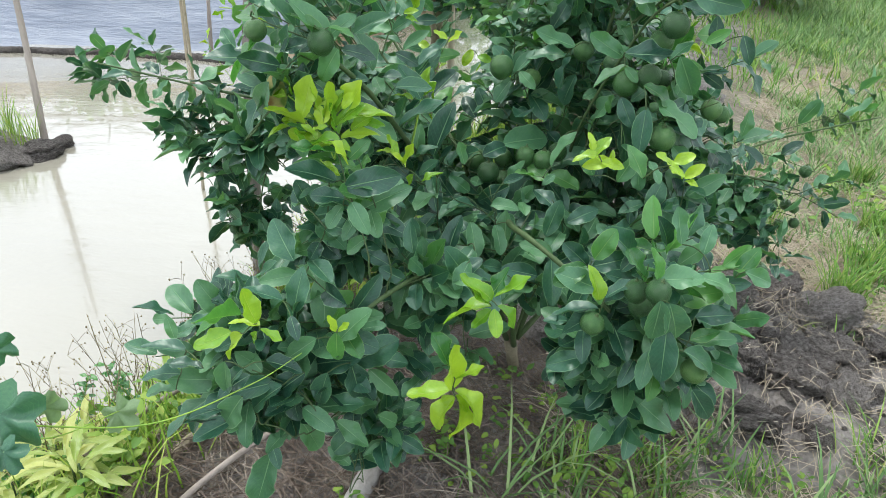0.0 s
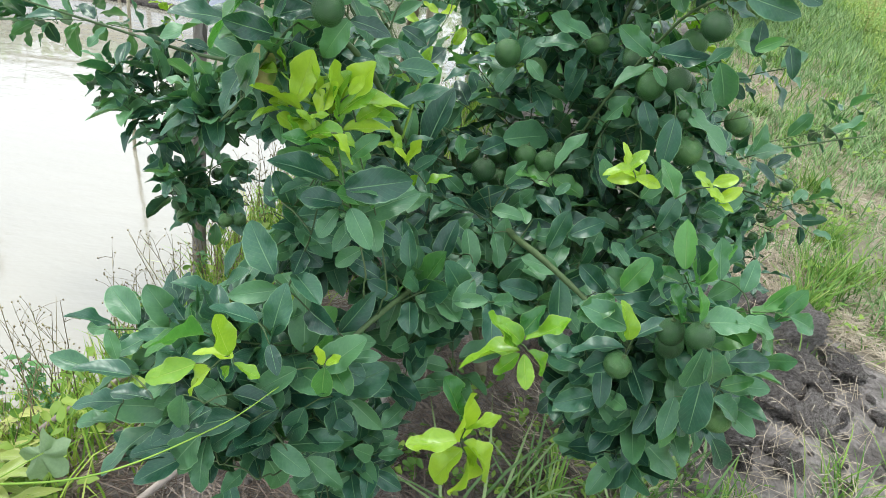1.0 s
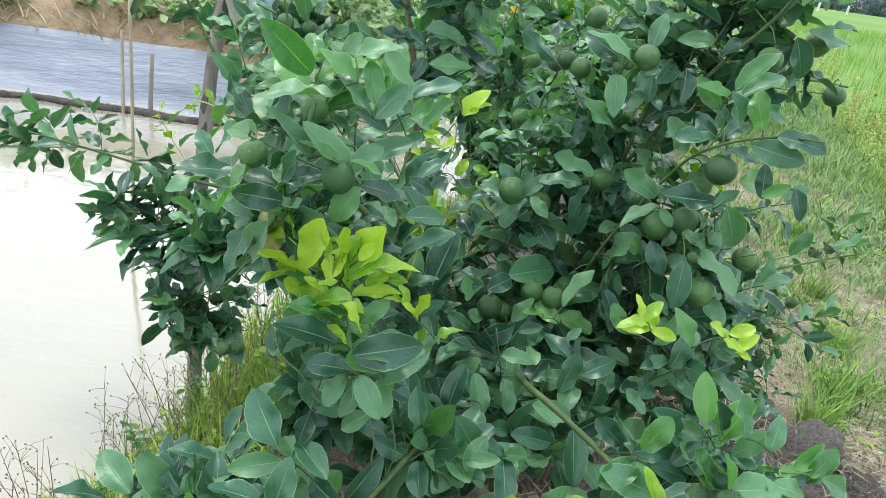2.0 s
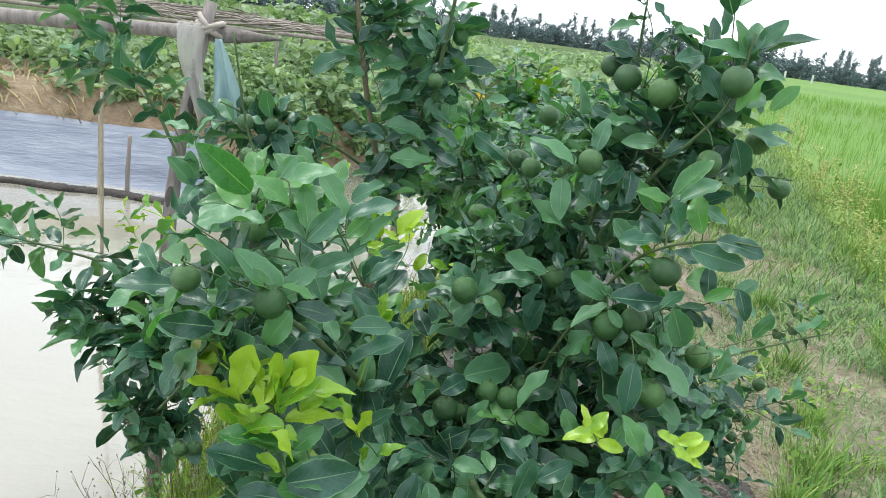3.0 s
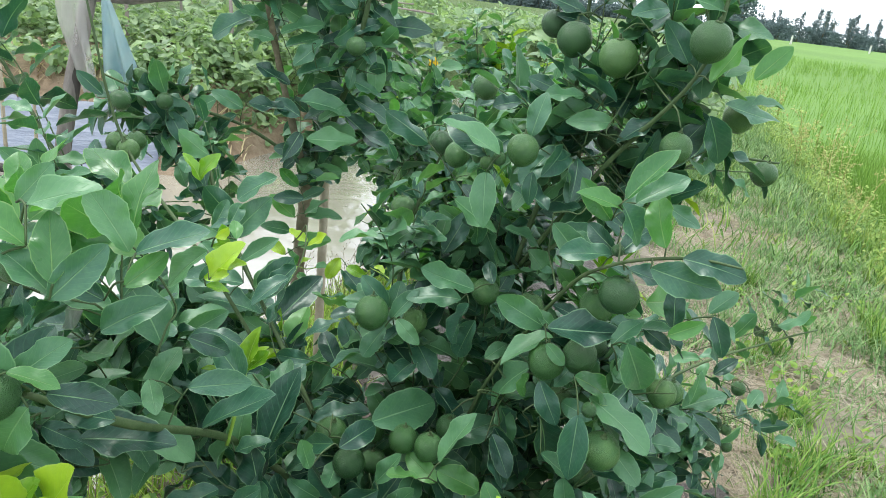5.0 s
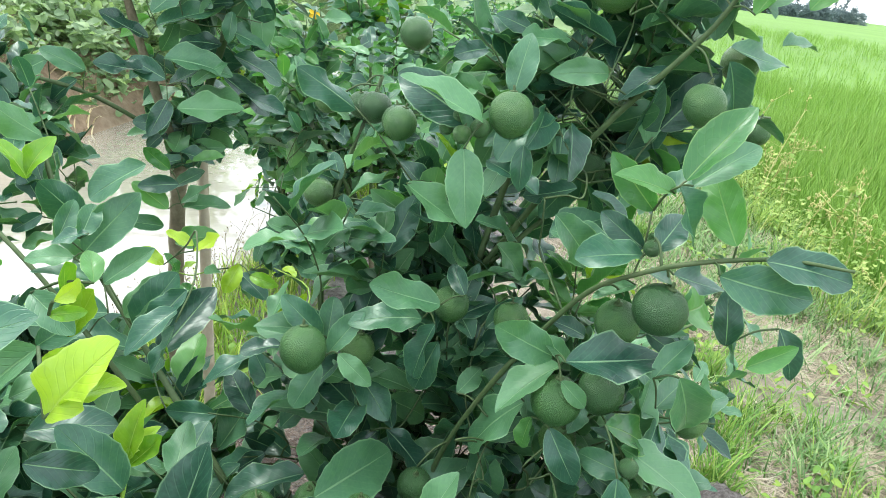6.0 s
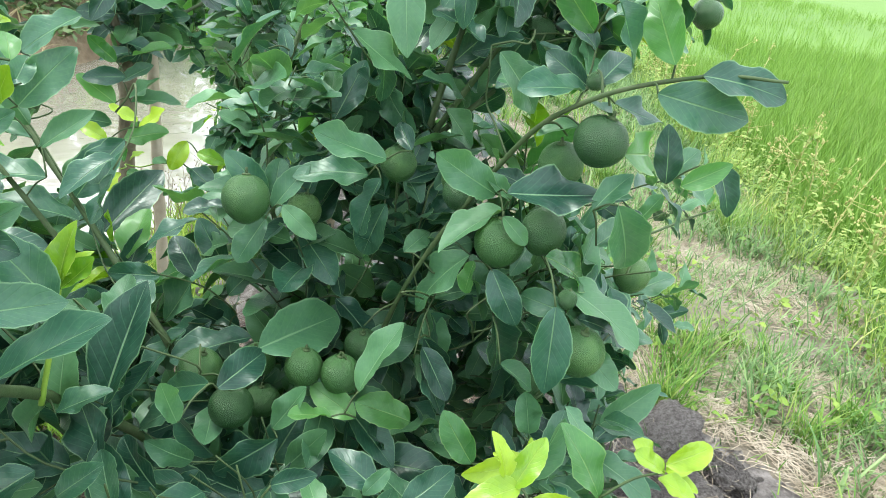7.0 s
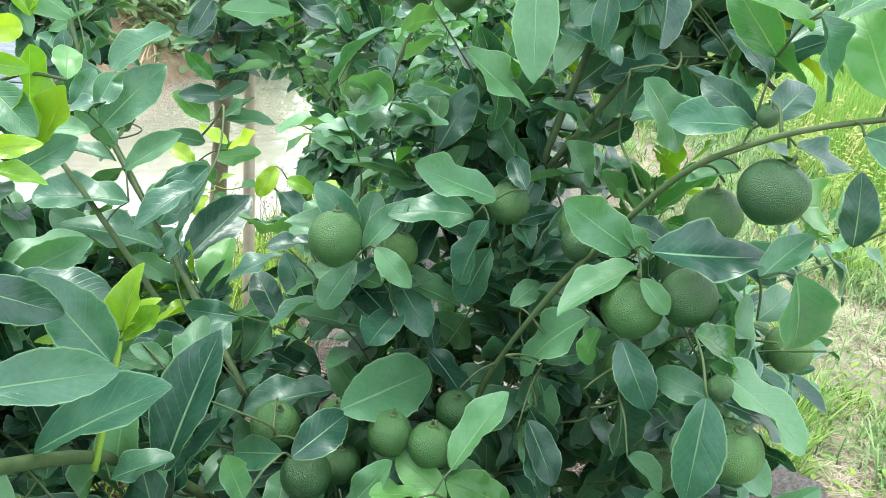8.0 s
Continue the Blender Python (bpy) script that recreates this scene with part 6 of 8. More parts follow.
second.grow((-0.018, 2.080, 1.069), (-0.081, 2.119, 1.097), "mature", (-0.35, -0.85, 0.38))
second.grow((-0.015, 2.060, 1.037), (-0.043, 2.011, 0.989), "mature", (0.28, -0.75, 0.60))
second.grow((-0.001, 2.060, 1.025), (0.113, 2.060, 1.023), "mature", (0.01, -0.68, 0.74))
second.grow((-0.034, 2.100, 1.078), (-0.133, 2.100, 1.078), "mature", (0.00, -0.48, 0.88))
second.grow((-0.045, 2.120, 1.130), (-0.124, 2.120, 1.162), "mature", (0.31, -0.58, 0.76))
second.grow((-0.084, 2.130, 1.221), (-0.142, 2.130, 1.239), "mature", (0.20, -0.74, 0.64))
second.grow((-0.099, 2.130, 1.260), (-0.157, 2.130, 1.285), "mature", (0.32, -0.62, 0.72))
second.grow((0.002, 2.100, 0.937), (0.066, 2.100, 0.921), "mature", (0.21, -0.41, 0.89))
second.grow((-0.001, 2.080, 0.882), (-0.072, 2.080, 0.879), "mature", (-0.02, -0.85, 0.52))
second.grow((0.006, 2.080, 0.837), (0.091, 2.080, 0.856), "mature", (-0.20, -0.37, 0.91))
second.grow((0.009, 2.120, 0.917), (-0.051, 2.120, 0.908), "mature", (-0.12, -0.64, 0.76))
second.grow((0.075, 2.120, 1.211), (0.179, 2.120, 1.261), "mature", (-0.39, -0.43, 0.81))
second.grow((0.086, 2.120, 1.253), (0.149, 2.120, 1.298), "mature", (-0.37, -0.77, 0.51))
second.grow((0.089, 2.120, 1.306), (0.042, 2.120, 1.359), "mature", (0.22, -0.96, 0.20))
second.grow((0.095, 2.120, 1.320), (0.127, 2.120, 1.381), "mature", (-0.26, -0.96, 0.14))
second.grow((0.079, 2.100, 1.158), (0.163, 2.100, 1.133), "mature", (0.25, -0.52, 0.82))
second.grow((0.074, 2.120, 1.127), (0.001, 2.120, 1.140), "mature", (0.12, -0.72, 0.68))
second.grow((0.024, 2.080, 1.061), (0.076, 2.080, 1.115), "mature", (-0.51, -0.70, 0.49))
second.grow((-0.074, 2.140, 1.278), (-0.130, 2.140, 1.338), "mature", (0.52, -0.70, 0.49))
second.grow((0.097, 2.150, 1.107), (0.195, 2.150, 1.072), "mature", (0.28, -0.57, 0.78))
second.grow((0.078, 2.150, 1.069), (0.171, 2.150, 1.003), "mature", (0.43, -0.68, 0.60))
second.grow((-0.154, 2.180, 1.057), (-0.225, 2.180, 1.093), "mature", (0.21, -0.88, 0.42))
second.grow((-0.168, 2.180, 1.041), (-0.224, 2.180, 0.999), "mature", (-0.33, -0.83, 0.44))
second.grow((-0.211, 2.180, 1.073), (-0.281, 2.180, 1.038), "mature", (-0.25, -0.83, 0.50))
second.fill((-0.11, 2.15, 1.38), (0.11, 0.08, 0.27), 11, 0.100)
second.fill((-0.22, 2.17, 0.97), (0.14, 0.07, 0.06), 4, 0.095)
second.fill((0.10, 2.16, 1.28), (0.10, 0.08, 0.22), 9, 0.095)
second.fill((0.05, 2.32, 1.25), (0.10, 0.09, 0.16), 4, 0.09)
second.fill((-0.32, 2.20, 1.04), (0.19, 0.07, 0.10), 9, 0.085)
second.fill((0.24, 2.36, 0.98), (0.12, 0.09, 0.08), 8, 0.085)
second.fill((0.02, 2.22, 0.98), (0.10, 0.09, 0.08), 6, 0.085)
for q_ in ((0.154, 2.151, 1.346), (0.092, 2.046, 1.234), (0.066, 2.32, 1.364)):
    second.lime(*q_, 0.021)
second.done(120)
for x_, y_, tall_, seed_, n_, fruit_ in ((0.62, 3.05, 1.00, 31, 66, 8), (1.35, 4.3, 1.10, 33, 72, 6), (0.72, 4.55, 0.95, 38, 54, 4), (1.95, 5.7, 1.15, 35, 66, 4), (1.35, 6.1, 1.05, 39, 54, 2), (2.7, 7.2, 1.15, 36, 60, 0), (2.1, 7.9, 1.15, 40, 54, 0)):
    lime_tree(x_, y_, tall_, seed_, n_, "bushy young lime tree with fresh green leaves in the row", fruit_, 0.50, 0.085, young=0.25, kind="mid").done(30, shapes=FAR_SHAPES)
for x_, y_, tall_, seed_, n_, fruit_ in ((0.36, 3.35, 1.20, 41, 84, 5), (0.84, 3.85, 1.20, 42, 84, 4), (0.62, 5.2, 1.25, 43, 72, 2)):
    lime_tree(x_, y_, tall_, seed_, n_, "tall bushy lime tree with light green shoots behind the others", fruit_, 0.40, 0.100, upright=0.8, young=0.30, low=0.4, kind="mid").done(30, shapes=FAR_SHAPES)

# ---- grass, rice, straw ----


def blades(pts, length, width, lean, rng, bend=0.5, heading=None):
    """Thin bent blades that rise from the points; one mesh."""
    n = len(pts)
    pts = np.asarray(pts, dtype=float)
    w = rng.uniform(0, 2 * np.pi, n) if heading is None else heading
    out = np.stack([np.cos(w), np.sin(w), np.zeros(n)], 1)
    side = np.stack([-np.sin(w), np.cos(w), np.zeros(n)], 1)
    L = length * rng.uniform(0.5, 1.25, n)[:, None]
    k_ = (lean * rng.uniform(0.2, 1.0, n))[:, None]
    b_ = (bend * rng.uniform(0.2, 1.2, n))[:, None]
    up = np.array((0, 0, 1.0))
    rows = []
    for t, ww in ((0.0, 1.0), (0.38, 0.95), (0.72, 0.65)):
        c = pts + L * (up * (t - 0.35 * b_ * t * t) + out * (k_ * t + b_ * t * t))
        rows += [c - side * width * ww / 2, c + side * width * ww / 2]
    rows.append(pts + L * (up * (1 - 0.35 * b_ - 0.15 * b_) + out * (k_ + b_ * 1.05)))
    V = np.stack(rows, 1).reshape(-1, 3)
    o = np.arange(n)[:, None] * 7
    faces = np.concatenate([o + np.array((0, 1, 3, 2)), o + np.array((2, 3, 5, 4))]).tolist() + (o + np.array((4, 5, 6))).tolist()
    return mesh_from(V, faces)


def scatter(n, u0, u1, s0, s1, rng, keep=None, clump=0, spread=0.05):
    """Points on the ground of the dike's strip u0..u1, s0..s1, gathered in clumps where asked."""
    if clump:
        c = np.stack([rng.uniform(u0, u1, n // clump + 1), rng.uniform(s0, s1, n // clump + 1)], 1)
        if keep is not None:
            x, y = place_on(c[:, 0], c[:, 1])
            c = c[keep(x, y)]
        c = np.repeat(c, clump, 0) + rng.normal(0, spread, (len(c) * clump, 2))
    else:
        c = np.stack([rng.uniform(u0, u1, n), rng.uniform(s0, s1, n)], 1)
    x, y = place_on(c[:, 0], c[:, 1])
    if keep is not None and not clump:
        ok = keep(x, y)
        x, y = x[ok], y[ok]
    return np.stack([x, y, height(x, y) - 0.004], 1)


GRASS = blade_material("grass", [(0.1, (0.055, 0.16, 0.025)), (0.5, (0.14, 0.30, 0.045)), (0.85, (0.28, 0.42, 0.09)), (1.0, (0.46, 0.46, 0.18))])
BLUISH = blade_material("lush_grass", [(0.1, (0.085, 0.18, 0.06)), (0.6, (0.19, 0.34, 0.12)), (1.0, (0.36, 0.48, 0.21))])
LIGHT_GRASS = blade_material("bank_grass", [(0.1, (0.09, 0.22, 0.02)), (0.5, (0.20, 0.36, 0.04)), (0.85, (0.36, 0.48, 0.08)), (1.0, (0.45, 0.45, 0.16))])
RICE = blade_material("rice_blades", [(0.1, (0.12, 0.25, 0.035)), (0.5, (0.18, 0.34, 0.055)), (1.0, (0.27, 0.44, 0.09))], 0.38)
DRY = blade_material("dry_stalks", [(0.1, (0.30, 0.23, 0.12)), (0.5, (0.48, 0.40, 0.22)), (1.0, (0.62, 0.55, 0.34))], 0.1, 0.7)
YELLOW_WEED = blade_material("yellow_weed", [(0.1, (0.15, 0.28, 0.05)), (0.5, (0.26, 0.39, 0.09)), (1.0, (0.42, 0.51, 0.16))], 0.3)
TAN_STALK = blade_material("tan_stalk", [(0.1, (0.30, 0.30, 0.10)), (0.6, (0.46, 0.46, 0.17)), (1.0, (0.60, 0.57, 0.28))], 0.0, 0.7)
EDGE_GRASS = blade_material("edge_grass", [(0.1, (0.12, 0.25, 0.035)), (0.5, (0.24, 0.40, 0.07)), (0.8, (0.38, 0.50, 0.12)), (1.0, (0.55, 0.54, 0.22))], 0.28)
STEM_BROWN = blade_material("brown_stem", [(0.1, (0.13, 0.10, 0.06)), (0.6, (0.26, 0.21, 0.12)), (1.0, (0.36, 0.32, 0.17))], 0.0, 0.7)
PALE_WEED = leaf_material("leaf_pale_weed", (0.20, 0.32, 0.05), (0.50, 0.52, 0.16), (0.5, 0.55, 0.25), 0.45, 0.28, (1.1, 1.15, 0.6))
WEED = blade_material("weed_leaf", [(0.1, (0.07, 0.18, 0.03)), (0.5, (0.16, 0.31, 0.05)), (1.0, (0.32, 0.45, 0.08))], 0.3)

g = np.random.default_rng(5)


def stuff(name, me, material, label, category):
    return tagged(part(name, me, material), label, category, kind="stuff")


def off_soil(x, y):
    return ((x - 0.85) / 0.72) ** 2 + ((y - 1.62) / 0.52) ** 2 > 1.0


def patchy(x, y):
    return off_soil(x, y) & (ripple2(x, y, 2.6, 7.0) + 0.5 * ripple2(x, y, 6.1, 3.0) > -0.15 - 0.5 * (across(x, y) > 1.0))


def lush(x, y):
    u, s = across(x, y), along(x, y)
    trail = np.abs(u - 0.45 - 0.12 * np.sin(2 * s)) > 0.20 - 0.12 * ease(4.0, 6.5, s) * (np.sin(3.1 * s) > -0.2)
    return off_soil(x, y) & trail & (ripple2(x, y, 3.4, 2.0) > -0.75)


stuff("grass_bank", blades(scatter(13000, -1.56, -0.95, -3.5, 4.6, g, clump=12, spread=0.05), 0.17, 0.0045, 0.35, g), LIGHT_GRASS, "dense bright grass on the pond's bank", "grass")
stuff("grass_dike", blades(scatter(5500, 0.05, 1.65, 0.9, 12.0, g, patchy, clump=14, spread=0.05), 0.11, 0.0055, 0.6, g, 0.7), BLUISH, "lush grass tufts along the worn path", "grass")
stuff("grass_fine", blades(scatter(7000, 0.10, 1.62, 2.2, 9.0, g, lush, clump=20, spread=0.055), 0.11, 0.0048, 0.8, g, 0.7), BLUISH, "fine lush grass on both sides of the path", "grass")
stuff("grass_mid", blades(scatter(12000, -0.1, 1.6, 3.4, 11.0, g, patchy, clump=16, spread=0.07), 0.12, 0.007, 0.7, g, 0.7), BLUISH, "lush grass beside the far part of the path", "grass")
stuff("grass_short", blades(scatter(11000, -0.2, 1.65, -4.0, 5.0, g, off_soil, clump=8, spread=0.08), 0.05, 0.004, 0.7, g, 0.7), GRASS, "short grass and herbs between dry straw", "grass")
stuff("grass_trail", blades(scatter(9000, 0.0, 1.7, 6.5, 16.0, g, clump=12, spread=0.10), 0.17, 0.008, 0.6, g, 0.6), BLUISH, "grass closing over the far end of the path", "grass")
stuff("grass_far", blades(scatter(14000, -1.5, 1.7, 5.0, 22.0, g, clump=10, spread=0.12), 0.16, 0.009, 0.6, g, 0.6), GRASS, "rough grass on the far part of the dike", "grass")


def tuft(x, y, n, tall, width=0.005, spread=0.035):
    p = np.stack([g.normal(x, spread, n), g.normal(y, spread, n)], 1)
    return np.concatenate([p, height(p[:, 0], p[:, 1])[:, None] - 0.004], 1)


def grass_tuft(x, y, n, tall, width, label, material=None, spread=0.035, lean=0.5):
    ob = part("grass_tuft", blades(tuft(x, y, n, tall, width, spread), tall, width, lean, g, 0.5), material or GRASS)
    return tagged(ob, label, "grass", "grass tufts on the dike", "stuff")


for x_, y_, n_, tall_ in ((1.42, 2.02, 150, 0.17), (1.62, 2.35, 70, 0.12), (1.95, 2.2, 60, 0.11), (1.78, 1.82, 90, 0.14), (2.05, 3.1, 110, 0.18), (1.35, 2.6, 80, 0.16), (1.56, 1.46, 60, 0.15), (1.34, 1.26, 50, 0.13), (2.4, 3.9, 110, 0.20), (2.7, 3.2, 120, 0.20), (1.82, 2.56, 130, 0.16), (1.74, 2.28, 120, 0.17), (2.82, 3.43, 120, 0.16), (1.92, 3.03, 60, 0.10), (2.30, 4.24, 80, 0.12), (2.25, 3.76, 60, 0.10), (1.90, 2.32, 60, 0.12), (1.59, 2.17, 120, 0.17), (1.10, 1.24, 50, 0.14), (1.25, 1.78, 40, 0.10), (0.52, 1.14, 50, 0.15), (0.32, 1.10, 40, 0.13), (0.78, 1.17, 50, 0.10), (1.97, 1.84, 100, 0.14), (1.86, 2.01, 70, 0.12), (2.65, 2.25, 80, 0.12)):
    grass_tuft(x_, y_, n_, tall_, 0.0045, "fine-bladed green grass tuft beside the path")
for x_, y_, n_, tall_ in ((0.60, 1.18, 16, 0.24), (0.50, 1.08, 14, 0.22), (0.30, 1.10, 18, 0.16), (0.16, 1.02, 12, 0.24), (0.72, 1.30, 14, 0.18), (0.86, 1.06, 24, 0.14), (1.05, 1.15, 24, 0.16), (0.28, 0.98, 24, 0.12)):
    grass_tuft(x_, y_, n_, tall_, 0.0065, "broad-bladed grass tuft sprouting under the lime tree", BLUISH, 0.03, 0.7)

tuft_rng = random.Random(77)
for _ in range(60):
    u_, s_ = tuft_rng.uniform(0.15, 1.5), 1.9 + 6.5 * tuft_rng.random() ** 1.3
    x_, y_ = place_on(u_, s_)
    if off_soil(x_, y_) and abs(u_ - 0.55 - 0.12 * math.sin(2 * s_)) > 0.24:
        grass_tuft(x_, y_, tuft_rng.randint(30, 70), tuft_rng.uniform(0.08, 0.15), tuft_rng.uniform(0.005, 0.008), "lush bluish-green grass tuft beside the worn path", BLUISH, 0.06, 0.8)

# rice: dense near the dike, sparser far off
rp = [scatter(12000, 1.68, 5.0, -6.0, 0.5, g, clump=8, spread=0.06), scatter(26000, 1.68, 4.2, 0.5, 10.0, g, clump=8, spread=0.05), scatter(16000, 3.6, 8.0, 2.0, 16.0, g, clump=8, spread=0.05), scatter(16000, 1.68, 16.0, 9.0, 42.0, g, clump=8, spread=0.07)]
stuff("rice_field", blades(np.concatenate(rp), 0.40, 0.008, 0.22, g, 0.28), RICE, "bright green young rice standing close", "rice")


def straws(n, u0, u1, s0, s1, long, keep=None, lift=0.012, thick=0.0016):
    """Dry stalks strewn flat, three-sided and a little bowed; one mesh."""
    p = scatter(n, u0, u1, s0, s1, g, keep)
    n = len(p)
    w = g.uniform(0, math.pi, n)
    L = long * g.uniform(0.3, 1.0, n)
    d = np.stack([np.cos(w), np.sin(w), np.zeros(n)], 1)
    side = np.stack([-np.sin(w), np.cos(w), np.zeros(n)], 1)
    up = np.array((0, 0, 1.0))
    rows = []
    for t in (0.0, 0.5, 1.0):
        c = p + d * (L * t)[:, None] + side * (0.06 * L * math.sin(math.pi * t) * g.normal(0, 1, n))[:, None]
        c[:, 2] = height(c[:, 0], c[:, 1]) + 0.003 + lift * g.random(n)
        for k_ in range(3):
            a_ = 2 * math.pi * k_ / 3
            rows.append(c + thick * (math.cos(a_) * side + math.sin(a_) * up))
    V = np.stack(rows, 1).reshape(-1, 3)
    o = np.arange(n)[:, None] * 9
    quads = [o + np.array((i * 3 + j, i * 3 + (j + 1) % 3, i * 3 + 3 + (j + 1) % 3, i * 3 + 3 + j)) for i in range(2) for j in range(3)]
    return mesh_from(V, np.concatenate(quads).tolist())


def strawy(x, y):
    return off_soil(x, y) & (ripple2(x, y, 3.1, 5.0) + 0.6 * ripple2(x, y, 8.3, 1.0) > -0.7)


stuff("straw_path", straws(34000, 0.0, 1.45, 0.8, 8.0, 0.15, strawy, 0.022, 0.0012), STRAW, "dry pale straw strewn over the path", "straw")
stuff("straw_soil", straws(1500, -0.35, 0.55, 1.2, 2.8, 0.11, None, 0.06, 0.0010), STRAW, "pale straw lying over the dug soil", "straw")
# grey-brown straw, darkened further to hold the shade beneath the tree
SHADED_MULCH = rough_material("shaded_brown_straw", [(0.3, (0.060, 0.046, 0.036)), (0.5, (0.19, 0.150, 0.12)), (0.7, (0.46, 0.40, 0.34))], 9, 60, 0.4, 0.003)
stuff("straw_mulch", straws(6500, -1.15, 0.05, 0.4, 2.3, 0.20, None, 0.035, 0.0011), SHADED_MULCH, "brown dry straw mulch under the lime tree", "straw")

# clods of dug soil beside the tree
clod_rng = random.Random(3)


def soil_clod(x, y, size, flat, seg, ring):
    """A crumbly lump of earth with a broken, uneven surface."""
    v, f = sphere_arrays(1.0, seg, ring)
    ph = clod_rng.uniform(0, 90)
    out = []
    for q in v:
        n = Vector(q)
        d = 0.42 * noise.noise(n * 1.3 + Vector((ph, 0, 0))) + 0.26 * noise.noise(n * 3.1 + Vector((0, ph, 0))) + 0.16 * noise.noise(n * 7.0 + Vector((0, 0, ph))) + 0.09 * noise.noise(n * 15.0 + Vector((ph, ph, 0)))
        out.append(q * (1 + d))
    ob = part("soil_clod", mesh_from(out, f), SOIL)
    ob.matrix_world = pose(x, y, h1(x, y) + 0.15 * size * flat, clod_rng.uniform(-25, 25), clod_rng.uniform(-25, 25), clod_rng.uniform(0, 360)) @ Matrix.Diagonal((size * 1.25, size, size * flat, 1))
    return tagged(ob, "grey-brown crumbly clod of dug soil", "soil", "clods of soil by the tree")


for x_, y_, size_ in ((1.04, 1.60, 0.11), (0.84, 1.42, 0.085), (1.26, 1.86, 0.095), (1.38, 1.72, 0.06), (0.92, 1.80, 0.09), (1.16, 1.48, 0.06), (1.16, 2.02, 0.075), (0.74, 1.62, 0.08), (1.0, 1.98, 0.07), (0.46, 1.64, 0.08), (0.30, 1.68, 0.08), (0.62, 1.38, 0.06), (1.20, 1.66, 0.07), (0.90, 1.58, 0.06)):
    soil_clod(x_, y_, size_, 0.55, 44, 30)
for _ in range(150):
    w_, r_ = clod_rng.uniform(0, 6.28), clod_rng.random() ** 0.6
    soil_clod(0.98 + 0.56 * r_ * math.cos(w_), 1.68 + 0.44 * r_ * math.sin(w_), (0.008 + 0.034 * clod_rng.random() ** 2.4) * (1.2 - 0.4 * r_), 0.8, 14, 10)

# ---- yellow weeds at the field's edge ----
def dry_weed(tall, seed, leafy):
    rng = random.Random(seed)
    ob = thing("dry_weed", (0, 0, 0), "tall yellowed weed stalk at the rice field's edge", "weed", "yellow weeds along the field")
    bend = rng.uniform(-0.2, 0.2)
    line = spline([(0, 0, 0), (0.03, bend * 0.2 * tall, 0.5 * tall), (0.10 * rng.uniform(-1, 1), bend * tall, tall)], 8)
    part("stem", tube(line, 0.0050, 0.0022, 6, 0.6, rng), TAN_STALK, ob)
    knobs, lv = [], []
    for i in range(9):
        q = line[rng.randrange(6, len(line))]
        e = q + np.array((rng.gauss(0, 0.06), rng.gauss(0, 0.06), rng.uniform(0.03, 0.13))) * tall / 0.6
        knobs.append(tube_arrays(spline([q, (q + e) / 2 + np.array((0, 0, -0.006)), e], 4), 0.0022, 0.0012, 4))
        for _ in range(7):
            v, f = sphere_arrays(0.0050 * rng.uniform(0.6, 1.2), 5, 4, 1.3)
            o = e + np.array((rng.gauss(0, 0.010), rng.gauss(0, 0.010), rng.gauss(0, 0.012)))
            knobs.append(([a + o for a in v], f))
    for i in range(34):
        q = line[rng.randrange(4, len(line))]
        d = unit([rng.gauss(0, 1), rng.gauss(0, 1), rng.uniform(0.1, 1.2)])
        v, f = sphere_arrays(0.0042 * rng.uniform(0.6, 1.2), 6, 4, 1.5)
        knobs.append(([a + q + d * 0.006 for a in v], f))
    part("seed_head", joined(knobs), TAN_STALK, ob)["kind"] = "stuff"
    for i in range(leafy):
        q = line[rng.randrange(2, len(line))]
        d = unit([rng.gauss(0, 1), rng.gauss(0, 1), rng.uniform(-0.2, 0.8)])
        lv.append((leaf_matrix(q, d, (0, 0, 1), rng.uniform(0.03, 0.06)), rng.randrange(len(LEAF_SHAPES))))
    part("foliage", leaves_joined(lv, FAR_SHAPES, YELLOW_WEED), None, ob)["kind"] = "stuff"
    return ob


weeds = [dry_weed(0.66, 1, 22), dry_weed(0.52, 2, 34), dry_weed(0.78, 3, 18), dry_weed(0.44, 4, 40)]
wr = random.Random(8)
for i_ in range(44):
    s_ = 2.2 + 14 * wr.random() ** 1.5
    x_, y_ = place_on(1.50 + wr.gauss(0, 0.14), s_)
    m_ = pose(x_, y_, h1(x_, y_) - 0.01, wr.gauss(0, 7), wr.gauss(0, 7), wr.uniform(0, 360)) @ Matrix.Scale(wr.uniform(0.8, 1.1), 4)
    if i_ < 4:
        weeds[i_].matrix_world = m_
    else:
        copy_thing(weeds[i_ % 4], m_)


def herb_cloud(name, pts, tall, size, material, label, category, per=7, seed=1):
    """Low herbs: small leaves round short stems; one mesh."""
    rng = random.Random(seed)
    lv = []
    for p in pts:
        top = tall * rng.uniform(0.4, 1.1)
        for i in range(per):
            w = rng.uniform(0, 6.28)
            d = np.array((math.cos(w), math.sin(w), rng.uniform(-0.1, 0.7)))
            lv.append((leaf_matrix(p + np.array((rng.gauss(0, 0.02), rng.gauss(0, 0.02), top * (i + 1) / per)), d, (rng.gauss(0, 0.3), rng.gauss(0, 0.3), 1), size * rng.uniform(0.6, 1.2)), rng.randrange(len(LEAF_SHAPES))))
    return stuff(name, leaves_joined(lv, FAR_SHAPES, material), None, label, category)


stuff("grass_edge", blades(scatter(9000, 1.25, 1.70, 2.0, 14.0, g, patchy, clump=26, spread=0.06), 0.19, 0.0050, 0.4, g, 0.6), EDGE_GRASS, "rank yellow-green grass along the rice field's edge", "grass")
